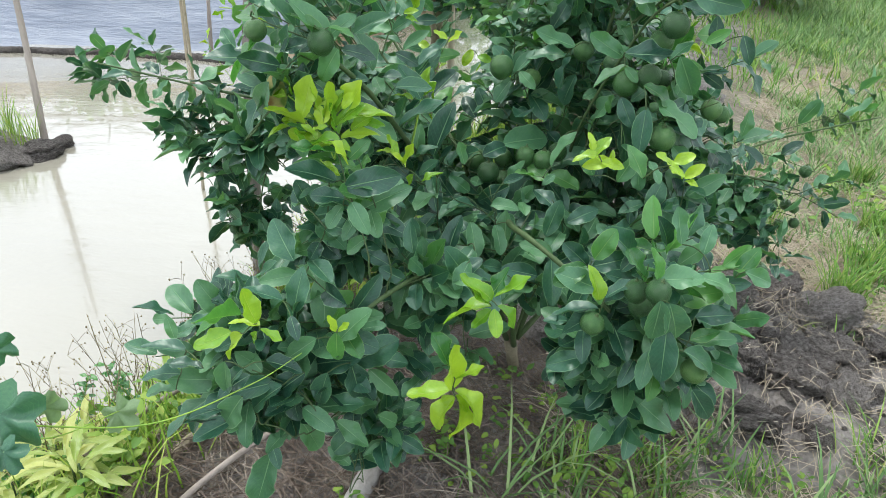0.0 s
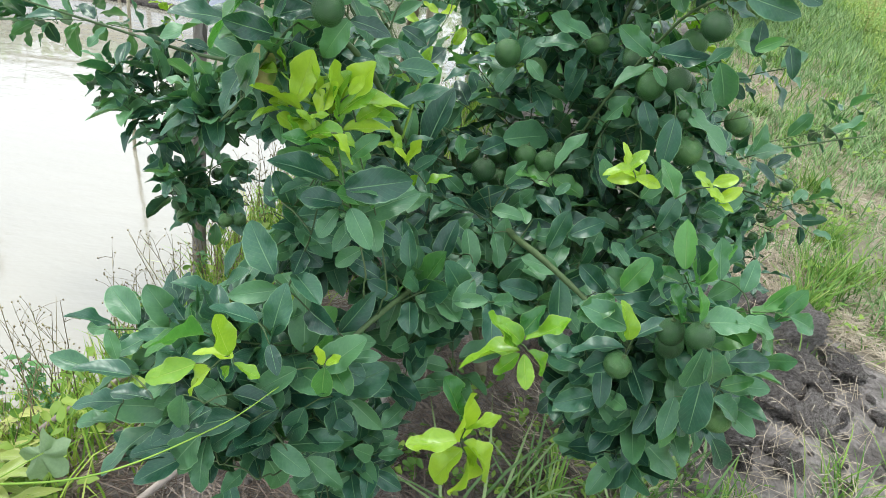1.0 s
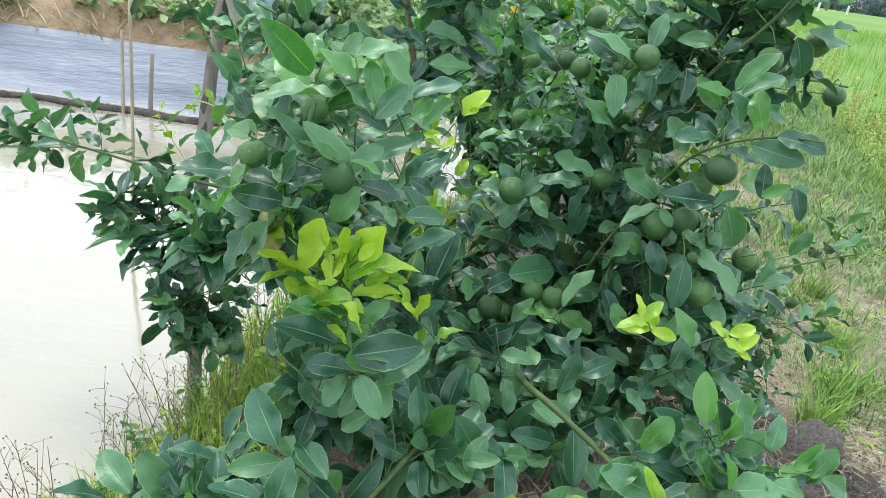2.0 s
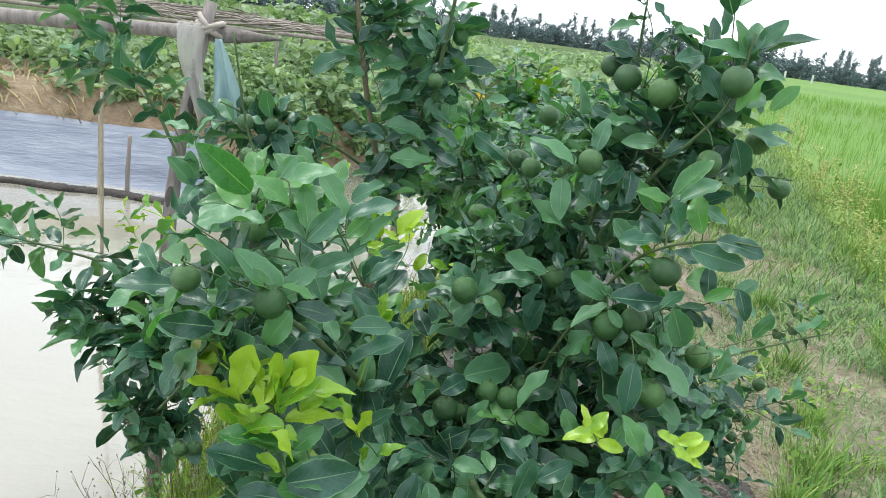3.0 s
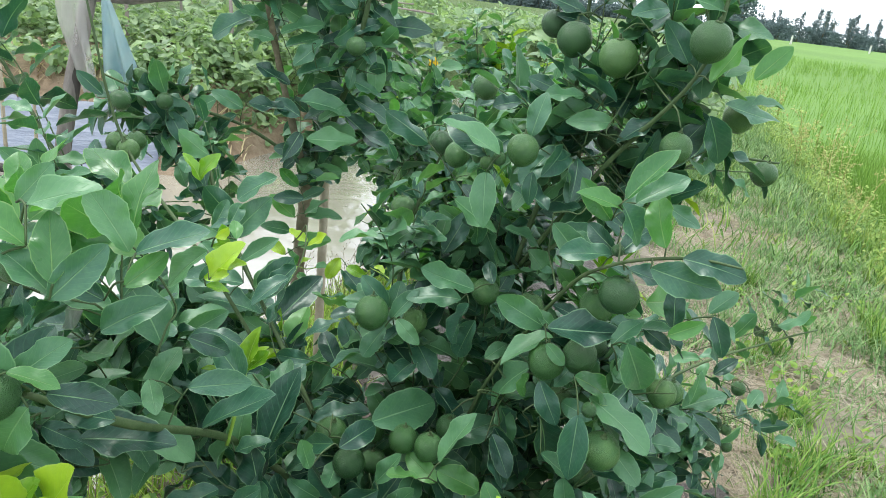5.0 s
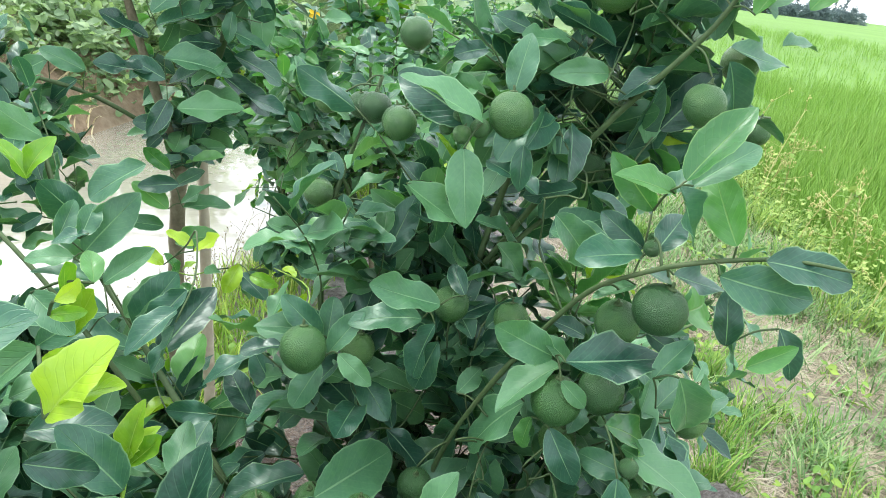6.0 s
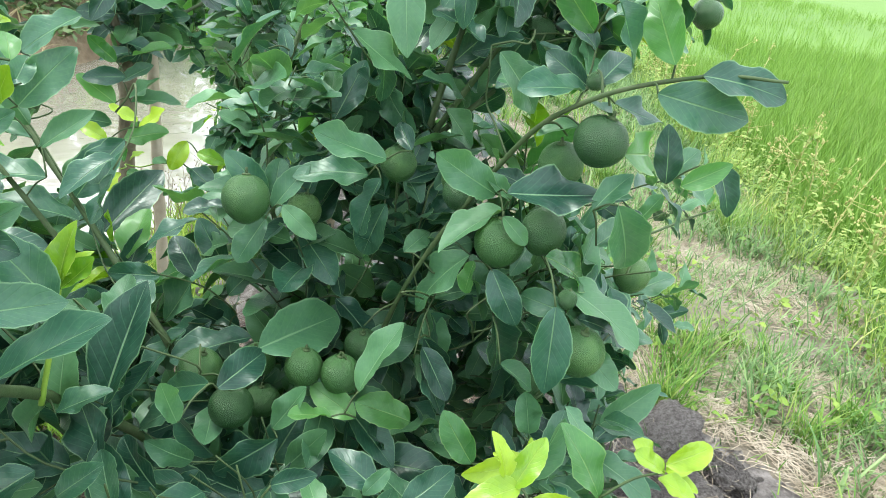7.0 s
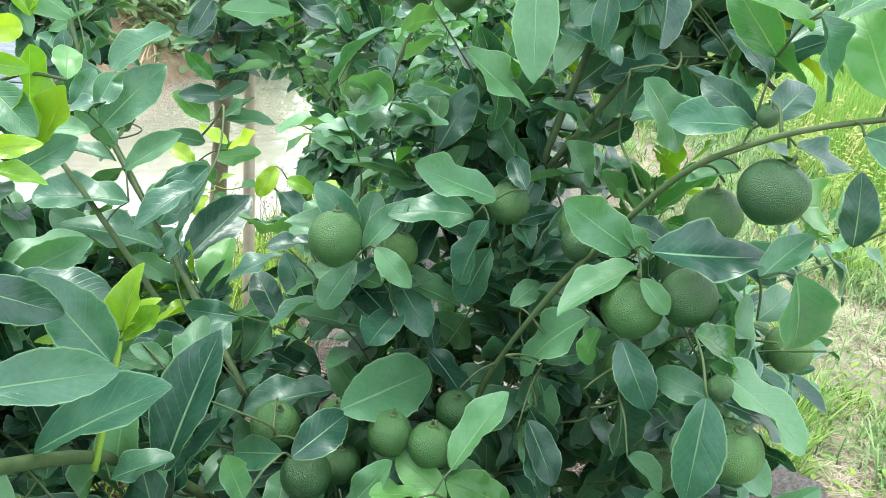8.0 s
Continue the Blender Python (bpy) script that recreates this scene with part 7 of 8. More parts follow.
herb_cloud("herbs_field_edge", scatter(480, 1.22, 1.72, 1.9, 12.0, g), 0.30, 0.034, YELLOW_WEED, "yellow-green leafy weeds along the field's edge", "weed", seed=2)
herb_cloud("herbs_path", scatter(260, 0.3, 1.5, 1.5, 9.0, g, patchy), 0.10, 0.04, WEED, "green creeping herbs along the path", "weed", seed=3)
herb_cloud("herbs_bank", scatter(150, -1.5, -0.95, 0.5, 2.6, g), 0.18, 0.035, WEED, "small-leaved weeds on the pond's bank", "weed", seed=4)

# the broad yellow-green weed and the lobed vine leaves at the pond's edge
def rosette(name, x, y, n, size, material, label, tall=0.12, seed=1, width=0):
    rng = random.Random(seed)
    z = h1(x, y)
    ob = thing(name, (x, y, z), label, "plant")
    for i in range(n):
        w = 2.4 * i + rng.uniform(-0.3, 0.3)
        top = z + tall * (0.3 + 0.7 * i / n)
        d = np.array((math.cos(w), math.sin(w), 0.25 + 0.5 * i / n))
        lf = part("leaf", mesh_from(*leaf_template(0.17, 0.45, 0.45, 0.5, seed=i)), material, ob)
        lf.matrix_world = Matrix(leaf_matrix(np.array((x, y, top)) + 0.01 * d, d, (0, 0, 1), size * rng.uniform(0.7, 1.1)).tolist())
    part("stem", tube(spline([(x, y, z - 0.01), (x + 0.01, y, z + tall)], 4), 0.004, 0.002, 6), TWIG, ob)
    return ob


for x_, y_, sd_ in ((-0.80, 1.10, 1), (-0.72, 1.02, 2), (-0.90, 1.20, 3), (-0.66, 0.95, 4), (-0.84, 1.00, 5), (-0.76, 1.16, 6)):
    rosette("broadleaf_weed", x_, y_, 22, 0.105, PALE_WEED, "yellow-green weed with long narrow leaves on the bank", 0.16, sd_)


def lobed_leaf(size, seed):
    """A gourd leaf: five rounded lobes, wavy, one mesh."""
    rng = random.Random(seed)
    v, u, f = [(0, 0, 0)], [(0, 0.5)], []
    n = 40
    for ring in (0.5, 1.0):
        for i in range(n):
            w = -math.pi + 2 * math.pi * (i + 0.5) / n
            lobe = 0.52 + 0.46 * abs(math.cos(2.5 * w)) ** 0.8 - 0.22 * max(0, abs(w) / math.pi - 0.8) * 5
            r = size * ring * (lobe * (1.0 if ring < 1 else 1 + rng.uniform(-0.09, 0.09)))
            v.append((r * math.cos(w) + 0.2 * size, r * math.sin(w), 0.16 * size * math.sin(5 * w + seed) * ring - 0.22 * size * ring * ring + rng.uniform(-0.03, 0.03) * size))
            u.append((ring, 0.75))
    for i in range(n):
        j = (i + 1) % n
        f += [(0, 1 + i, 1 + j), (1 + i, 1 + n + i, 1 + n + j, 1 + j)]
    return mesh_from(v, f, u)


vine = thing("gourd_vine", (-0.80, 0.98, 0.1), "gourd vine with large lobed dark leaves and thin tendrils", "plant")
for i_, (place_, way_, size_) in enumerate((((-0.486, 0.600, 0.715), (0.5, -0.2, -0.3), 0.046), ((-0.499, 0.642, 0.770), (0.5, 0.3, 0.5), 0.024), ((-0.463, 0.642, 0.689), (0.8, 0.1, -0.1), 0.024), ((-0.427, 0.731, 0.604), (0.6, -0.3, -0.4), 0.030), ((-0.466, 0.565, 0.694), (0.5, -0.4, -0.6), 0.024))):
    lf_ = part("leaf", lobed_leaf(1.0, i_), BROADLEAF if i_ in (2, 3) else LEAF, vine)
    lf_.matrix_world = Matrix(leaf_matrix(np.array(place_), way_, (0.35, -0.9, 0.15), size_).tolist())
for pts_ in ([(-0.80, 0.98, 0.06), (-0.66, 0.80, 0.45), (-0.52, 0.64, 0.70)], [(-0.52, 0.64, 0.70), (-0.46, 0.62, 0.66), (-0.42, 0.74, 0.60)], [(-0.50, 0.62, 0.68), (-0.36, 0.68, 0.63), (-0.24, 0.74, 0.65), (-0.18, 0.80, 0.66)], [(-0.66, 0.80, 0.45), (-0.58, 0.72, 0.60), (-0.53, 0.68, 0.78)]):
    part("tendril", tube(spline(pts_, 8), 0.0013, 0.0006, 6), PALE_TWIG, vine)

spit_pts = np.stack([g.uniform(-2.75, -2.05, 700), g.normal(3.52, 0.14, 700)], 1)
spit_pts = np.concatenate([spit_pts, height(spit_pts[:, 0], spit_pts[:, 1])[:, None]], 1)
spit_pts = spit_pts[spit_pts[:, 2] > -0.12]
stuff("grass_spit", blades(spit_pts, 0.22, 0.004, 0.3, g, 0.4), LIGHT_GRASS, "grass growing on the muddy spit in the pond", "grass")
for x_, y_, sz_ in ((-2.08, 3.46, 0.09), (-2.2, 3.38, 0.11), (-2.06, 3.62, 0.07), (-2.34, 3.33, 0.12)):
    soil_clod(x_, y_, sz_, 0.5, 24, 16)

# ---- sticks, posts and poles ----
PIPE = rough_material("wrapped_pole", [(0.25, (0.16, 0.14, 0.12)), (0.5, (0.27, 0.255, 0.235)), (0.75, (0.42, 0.41, 0.395))], 9, 50, 0.7, 0.01, 0.5)

def stick(name, a, b, r0, r1, material, label, category, bow=0.01, sides=8, seed=1, steps=12, kind=""):
    rng = random.Random(seed)
    a, b = np.array(a, dtype=float), np.array(b, dtype=float)
    mid = (a + b) / 2 + np.array([rng.gauss(0, bow) for _ in range(3)])
    return tagged(part(name, tube(spline([a, mid, b], steps), r0, r1, sides, 0.12, rng), material), label, category, kind=kind)


stick("pond_stake", (-1.14, 3.08, -0.6), (-1.105, 3.17, 0.95), 0.009, 0.006, BAMBOO, "tall thin bamboo stake standing in the pond", "stake", 0.008, seed=2)
stick("pond_stake", (-2.12, 3.59, -0.3), (-2.22, 3.86, 1.15), 0.020, 0.013, WOOD, "grey-brown leaning wooden stake on the muddy spit", "stake", 0.01, seed=3)
stick("pond_stake", (-1.97, 5.50, -0.5), (-1.95, 5.52, 0.45), 0.014, 0.010, BAMBOO, "pale bamboo stake before the plastic sheet", "stake", 0.01, seed=4)
stick("pond_stake", (-1.80, 5.62, -0.4), (-1.78, 5.64, 0.30), 0.020, 0.014, WOOD, "short dark stake at the far bank", "stake", 0.006, seed=5)
stick("tree_stake", (0.06, 2.10, -0.1), (0.02, 2.46, 1.62), 0.013, 0.010, BAMBOO, "thin stake holding the upright lime tree", "stake", 0.008, seed=6)
stick("lying_pole", (0.06, 1.60, 0.10), (-0.18, 0.86, 0.155), 0.021, 0.024, PIPE, "grey mud-stained pole wrapped in plastic, lying on straw", "pole", 0.006, 14, seed=7)
stick("lying_stick", (-0.38, 1.46, 0.10), (-0.66, 0.88, 0.125), 0.014, 0.011, BAMBOO, "pale dry bamboo stick lying on the bank", "stick", 0.01, seed=8)
for x_, y_, z_ in ((-0.50, 1.52, 0.09), (-0.30, 1.25, 0.13)):
    stick("lying_stick", (x_, y_, z_), (x_ - 0.25, y_ - 0.42, z_ + 0.03), 0.008, 0.006, WOOD, "thin grey stick lying on straw", "stick", 0.01, seed=9)

k = Nodes("cracked_wood")
grain = k.noise(30.0, 6.0, rough=0.7, stretch=(1.0, 1.0, 0.06))
crack = k.math("LESS_THAN", k.noise(16.0, 2.0, stretch=(1.0, 1.0, 0.05)), 0.36)
wood_tone = k.ramp(k.math("ADD", k.math("MULTIPLY", grain, 0.7), k.math("MULTIPLY", k.noise(5.0, 3.0), 0.3)), [(0.3, (0.11, 0.095, 0.085)), (0.5, (0.24, 0.215, 0.20)), (0.7, (0.42, 0.39, 0.37))])
k.bump(k.math("SUBTRACT", grain, crack), 0.9, 0.006)
OLD_WOOD = k.done(k.mix(k.math("MULTIPLY", crack, 0.75), wood_tone, (0.035, 0.03, 0.028)), 0.85, 0.3)
post = thing("trellis_post", (-0.56, 2.02, -0.2), "weathered grey wooden post with a crossbeam tied on by rag", "post")
pl = spline([(-0.585, 2.00, -0.35), (-0.605, 2.19, 0.45), (-0.60, 2.32, 0.90), (-0.545, 2.457, 1.345)], 10)
part("upright", tube(pl, 0.022, 0.018, 12, 0.10, random.Random(4)), OLD_WOOD, post)
bl = spline([(-2.1, 2.95, 1.19), (-1.2, 2.66, 1.225), (-0.46, 2.45, 1.262)], 10)
part("crossbeam", tube(bl, 0.024, 0.022, 12, 0.08, random.Random(5)), OLD_WOOD, post)
part("pointed_end", tube([np.array((-0.462, 2.45, 1.262)), np.array((-0.40, 2.437, 1.266)), np.array((-0.335, 2.425, 1.268))], 0.022, 0.003, 12), OLD_WOOD, post)
CLOTH = rough_material("rag", [(0.3, (0.34, 0.29, 0.26)), (0.7, (0.60, 0.55, 0.50))], 12, 160, 0.5, 0.002, 0.9)


def film_material(name, dark, light, clear):
    """Thin milky plastic film, partly see-through."""
    k = Nodes(name)
    folds = k.noise(14.0, 4.0, stretch=(3.0, 1.0, 0.5))
    color = k.ramp(folds, [(0.3, dark), (0.7, light)])
    k.bump(folds, 0.6, 0.01)
    k.done(color, 0.45, 0.4)
    glow_through(k, color, 0.35)
    see = k.n.new("ShaderNodeBsdfTransparent")
    mx = k.n.new("ShaderNodeMixShader")
    k.link(k.math("MULTIPLY", folds, 2.0 * clear), mx.inputs[0])
    k.link(k.n["Material Output"].inputs["Surface"].links[0].from_socket, mx.inputs[1])
    k.link(see.outputs[0], mx.inputs[2])
    k.link(mx.outputs[0], k.n["Material Output"].inputs["Surface"])
    return k.m


PALE_FILM = film_material("pale_film", (0.50, 0.48, 0.45), (0.74, 0.72, 0.69), 0.55)
BLUE_NET = film_material("blue_net", (0.26, 0.42, 0.46), (0.48, 0.64, 0.66), 0.30)


def rag(points, w0, w1, folds, seed):
    """A hanging strip of cloth that widens downwards, with folds."""
    line = spline(points, 8)
    v, f = [], []
    cols = 14
    for i, q in enumerate(line):
        t = i / (len(line) - 1)
        w = w0 + (w1 - w0) * t
        for c in range(cols):
            s = c / (cols - 1) - 0.5
            v.append(q + np.array((s * w, 0.018 * t * math.sin(folds * s * 6 + seed) - 0.012, 0.012 * math.sin(9 * s + seed) * t)))
    for i in range(len(line) - 1):
        for c in range(cols - 1):
            a = i * cols + c
            f.append((a, a + 1, a + cols + 1, a + cols))
    me = mesh_from(v, f)
    return me


def solid(ob, t):
    md = ob.modifiers.new("thick", "SOLIDIFY")
    md.thickness = t
    return ob


solid(part("rag", rag([(-0.585, 2.42, 1.285), (-0.585, 2.39, 1.20), (-0.560, 2.37, 1.10), (-0.535, 2.36, 1.02)], 0.085, 0.030, 2, 1), PALE_FILM, post, "pale torn plastic film hanging from the knot"), 0.001)
solid(part("blue_rag", rag([(-0.510, 2.41, 1.25), (-0.480, 2.37, 1.14), (-0.455, 2.35, 1.02)], 0.020, 0.105, 2, 2), BLUE_NET, post, "pale blue torn netting hanging from the knot"), 0.001)
for i_, (tilt_, r_) in enumerate(((35, 0.040), (-28, 0.038), (20, 0.041), (-45, 0.039))):
    c_, s_ = math.cos(radians(tilt_)), math.sin(radians(tilt_))
    ring_ = [np.array((-0.545 + r_ * math.cos(w) * c_ - 0.0, 2.447 + r_ * math.sin(w), 1.265 + 0.006 * i_ + r_ * math.cos(w) * s_)) for w in np.linspace(0, 2 * math.pi, 22)]
    part("binding", tube(ring_, 0.008, 0.008, 6), CLOTH, post, "twisted rag tying the beam to the post")

# ---- far bank: plastic sheet, vegetation, trellis ----
SHEET = rough_material("plastic_sheet", [(0.25, (0.10, 0.125, 0.175)), (0.5, (0.20, 0.235, 0.30)), (0.75, (0.36, 0.40, 0.46))], 1.1, 9.0, 0.6, 0.03, 0.42, stretch=(0.5, 3.0, 3.0), spec=0.5)
sv, sf = [], []
SX = np.linspace(-10.0, -1.25, 190)
for i_, x_ in enumerate(SX):
    for j_ in range(15):
        t_ = j_ / 14
        y_ = 5.58 + 0.62 * t_ + 0.08 * math.sin(x_ * 1.7)
        z_ = max(h1(x_, y_), -0.17) + 0.02 + 0.010 * math.sin(26 * t_ + 3 * x_) * math.sin(2.2 * x_ + 4 * t_) + 0.012 * noise.noise(Vector((x_ * 2, y_ * 7, 0)))
        sv.append((x_, y_, z_))
for i_ in range(len(SX) - 1):
    for j_ in range(14):
        a_ = i_ * 15 + j_
        sf.append((a_, a_ + 15, a_ + 16, a_ + 1))
sheet = solid(part("plastic_sheet", mesh_from(sv, sf), SHEET), 0.004)
tagged(sheet, "wrinkled pale blue-grey plastic sheet lining the far bank", "plastic sheet")

# dark lumps strung along the waterline at the sheet's foot
mud = []
for i_ in range(60):
    x_ = -5.2 + 0.066 * i_
    v_, f_ = sphere_arrays(1.0, 12, 8)
    v_ = [q * (1 + 0.5 * noise.noise(Vector(q * 1.7) + Vector((9 * x_, 0, 0)))) * np.array((0.075, 0.045, 0.035)) + np.array((x_, 5.545 + 0.08 * math.sin(x_ * 1.7) + 0.02 * math.sin(9 * x_), WATER_Z + 0.005)) for q in v_]
    mud.append((v_, f_))
DARK_EDGE = rough_material("dark_edge", [(0.3, (0.025, 0.022, 0.02)), (0.7, (0.09, 0.08, 0.07))], 8, 50, 0.8, 0.02, 0.5)
tagged(part("mud_edge", joined(mud), DARK_EDGE), "dark lumpy strip along the plastic sheet's foot", "mud", kind="stuff")

far_rng = np.random.default_rng(17)


def leaf_cloud(name, lobes, size, material, label, category, seed):
    """Leaves through a few ellipsoids (centre, radii, count); one mesh."""
    rng = random.Random(seed)
    lv = []
    for c, r, n in lobes:
        for _ in range(n):
            d = unit([rng.gauss(0, 1) for _ in range(3)]) * rng.uniform(0.35, 1.0)
            q = np.array(c) + np.array(r) * d
            w = np.array((rng.gauss(0, 1), rng.gauss(0, 1), rng.gauss(0, 0.5)))
            lv.append((leaf_matrix(q, w, (rng.gauss(0, 0.4), rng.gauss(0, 0.4) - 0.2, 1), size * rng.uniform(0.6, 1.3)), rng.randrange(len(LEAF_SHAPES))))
    return stuff(name, leaves_joined(lv, FAR_SHAPES, material), None, label, category)


fr = random.Random(23)
lobes_low, lobes_vine = [], []
for _ in range(150):
    x_, y_ = fr.uniform(-8, 0.3), fr.uniform(6.9, 9.5)
    lobes_low.append(((x_, y_, 0.5 + 0.18), (0.28, 0.25, fr.uniform(0.12, 0.26)), 60))
for _ in range(40):
    x_, y_ = fr.uniform(-8, -0.6), fr.uniform(6.35, 7.0)
    lobes_low.append(((x_, y_, 0.40 + 0.12), (0.16, 0.14, fr.uniform(0.08, 0.18)), 34))
for _ in range(34):
    x_ = fr.uniform(-8, 1.5)
    lobes_vine.append(((x_, fr.uniform(9.5, 13.5), 1.12 + fr.uniform(0.0, 0.25)), (0.5, 0.4, 0.14), 44))
for _ in range(420):
    x_, y_ = fr.uniform(-1.7, 1.6), fr.uniform(6.3, 10.5)
    if -4.3 < across(x_, y_) < -3.40:
        lobes_low.append(((x_, y_, h1(x_, y_) + fr.uniform(0.02, 0.16)), (0.20, 0.18, fr.uniform(0.10, 0.20)), 36))
leaf_cloud("bank_shrubs", lobes_low, 0.10, BROADLEAF, "leafy green shrubs and herbs on the far bank", "shrubs", 3)
leaf_cloud("trellis_vines", lobes_vine, 0.16, BROADLEAF, "broad-leaved vines over the brushwood trellis", "vines", 4)
lobes_row = []
for _ in range(230):
    s_ = 7.5 + 30 * fr.random() ** 1.4
    x_, y_ = place_on(fr.choice((fr.uniform(-6.5, -3.9), fr.uniform(-1.3, 0.1))) if s_ < 16 else fr.uniform(-7.0, 0.1), s_)
    big_ = fr.uniform(0.35, 1.0)
    lobes_row.append(((x_, y_, 0.35 + 0.5 * fr.random()), (0.8 * big_, 0.8 * big_, 0.45 * big_), int(90 * big_)))
leaf_cloud("row_vines", lobes_row, 0.20, BROADLEAF, "mass of broad-leaved vines and shrubs along the dike", "vines", 5)

trellis = thing("trellis", (-3.5, 9.0, 0.5), "low brushwood trellis of grey sticks on the far bank", "trellis")
tr = random.Random(6)
for i_ in range(9):
    x_ = -7.6 + 0.95 * i_
    for y_ in (7.5, 9.8):
        part("leg", tube(spline([(x_, y_, 0.35), (x_ + tr.gauss(0, 0.03), y_, 1.10)], 4), 0.020, 0.016, 6), WOOD, trellis)
for y_, z_ in ((7.5, 1.09), (8.3, 1.11), (9.1, 1.13), (9.8, 1.13)):
    part("rail", tube(spline([(-8.0, y_, z_), (-4, y_ + 0.1, z_ - 0.03), (0.4, y_, z_ + 0.02)], 8), 0.024, 0.018, 7, 0.2, tr), WOOD, trellis)
brush = []
for _ in range(300):
    x_, y_ = tr.uniform(-8, 0.3), tr.uniform(7.4, 10.0)
    w_ = tr.uniform(0, 3.14)
    d_ = np.array((math.cos(w_), math.sin(w_) * 0.8, tr.gauss(0, 0.05))) * tr.uniform(0.3, 0.9)
    c_ = np.array((x_, y_, 1.12 + 0.06 * tr.random()))
    brush.append(tube_arrays([c_ - d_, c_ + np.array((0, 0, 0.03)), c_ + d_], 0.008, 0.005, 4))
part("brushwood", joined(brush), WOOD, trellis)["kind"] = "stuff"
brown = []
for _ in range(900):
    x_ = fr.uniform(-8, -0.7)
    y_ = fr.uniform(6.25, 6.9)
    brown.append((x_, y_, h1(x_, y_) - 0.01))
stuff("dry_grass_bank", blades(np.array(brown), 0.16, 0.012, 1.2, far_rng, 0.8), DRY, "brown dead grass hanging over the far bank", "grass")

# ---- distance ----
# the haze of distance is put into this pale blue-green leaf colour
FAR_HAZE_GREEN = blade_material("far_tree_leaves_hazed", [(0.1, (0.085, 0.135, 0.140)), (0.6, (0.14, 0.20, 0.20)), (1.0, (0.22, 0.29, 0.28))], 0.25, 0.9)
TUFT = leaf_template(0.75, 0.3, 0.3, 0.2, rows=3, cols=3, seed=1)


def crown(rng, x, y, z, wide, tall, n, size):
    """Leaf tufts gathered in knots that narrow upwards: places, ways, ups and sizes."""
    r = np.random.default_rng(rng.randrange(1 << 30))
    m = max(6, n // 16)
    knots = np.stack([r.uniform(-0.6, 0.6, m) * wide, r.uniform(-0.6, 0.6, m) * wide, r.uniform(0.05, 0.95, m) * tall], 1)
    q = knots[r.integers(0, m, n)]
    q[:, :2] *= (1.0 - 0.55 * q[:, 2:] / tall)
    q = q + r.normal(0, 1, (n, 3)) * np.array((0.15 * wide, 0.15 * wide, 0.06 * tall)) + np.array((x, y, z))
    return q, r.normal(0, 1, (n, 3)) * np.array((1, 1, 0.7)), r.normal(0, 1, (n, 3)) * np.array((1, 1, 0)) + np.array((0, 0, 1)), size * r.uniform(0.6, 1.4, n)


def tufts(crowns, shape, material):
    """One mesh of all the leaf tufts of the crowns."""
    q, d, up, size = (np.concatenate([c[i] for c in crowns]) for i in range(4))
    X = d / np.linalg.norm(d, axis=1)[:, None]
    Y = np.cross(up, X)
    Y /= np.linalg.norm(Y, axis=1)[:, None] + 1e-9
    Z = np.cross(X, Y)
    v, f, u = shape
    V = q[:, None, :] + size[:, None, None] * (v[None, :, :1] * X[:, None, :] + v[None, :, 1:2] * Y[:, None, :] + v[None, :, 2:] * Z[:, None, :])
    Fc = f[None] + (np.arange(len(q)) * len(v))[:, None, None]
    me = mesh_from(V.reshape(-1, 3), Fc.reshape(-1, 4).tolist(), np.tile(u, (len(q), 1)))
    me.materials.append(material)
    return me


wood_rng = random.Random(12)
wood_leaves, wood_trunks = [], []
for i_ in range(230):
    t_ = i_ / 229
    x_ = -60 + 250 * t_ + wood_rng.uniform(-1.5, 1.5)
    y_ = 168 + 0.05 * x_ + wood_rng.uniform(-8, 8)
    tall_ = wood_rng.choice((4.5, 5.5, 6.5, 8.0)) * wood_rng.uniform(0.85, 1.1)
    slim_ = tall_ > 6.5
    wood_leaves.append(crown(wood_rng, x_, y_, 0.3 if not slim_ else 0.35 * tall_, 1.1 if slim_ else 2.4, tall_ * (0.68 if slim_ else 0.9), 300 if slim_ else 460, 0.36))
    wood_leaves.append(crown(wood_rng, x_ + 0.5, y_ - 3, -0.3, 2.6, 4.0, 420, 0.42))
    wood_trunks.append(tube_arrays([np.array((x_, y_, -0.1)), np.array((x_ + 0.1, y_, 0.5 * tall_)), np.array((x_, y_, 0.95 * tall_))], 0.16, 0.03, 5))
woods = stuff("far_woods", tufts(wood_leaves, TUFT, FAR_HAZE_GREEN), None, "dark line of distant trees behind the rice field", "trees")
stuff("far_trunks", joined(wood_trunks), BARK, "thin trunks of the distant trees", "trees")


def far_tree(x, y, wide, tall, seed, label):
    rng = random.Random(seed)
    ob = thing("tree", (x, y, 0), label, "tree", "distant trees")
    part("trunk", tube(spline([(x, y, -0.1), (x + 0.1, y, 0.4 * tall), (x, y, 0.8 * tall)], 4), 0.05 * tall, 0.02 * tall, 7), BARK, ob)
    part("crown", tufts([crown(rng, x, y, 0.16 * tall, wide, 0.84 * tall, 1500, 0.30)], TUFT, FAR_HAZE_GREEN), None, ob)["kind"] = "stuff"


far_tree(-1.0, 75, 3.4, 4.6, 1, "dark rounded broad tree beyond the vines")
far_tree(3.5, 80, 2.6, 3.9, 2, "dark rounded tree beyond the vines")
far_tree(46.0, 82, 3.0, 5.2, 3, "rounded dark tree at the end of the rice field")
far_tree(33.0, 78, 2.2, 4.4, 4, "slender tree beyond the rice field")
WHITE = rough_material("whitewash", [(0.3, (0.62, 0.62, 0.58)), (0.7, (0.80, 0.80, 0.77))], 3, 30, 0.2, 0.01)
for x_, y_ in ((61, 101), (88, 113), (70, 108)):
    stick("marker_post", (x_, y_, -0.2), (x_, y_, 1.5), 0.16, 0.15, WHITE, "small white post at the field's far end", "post")

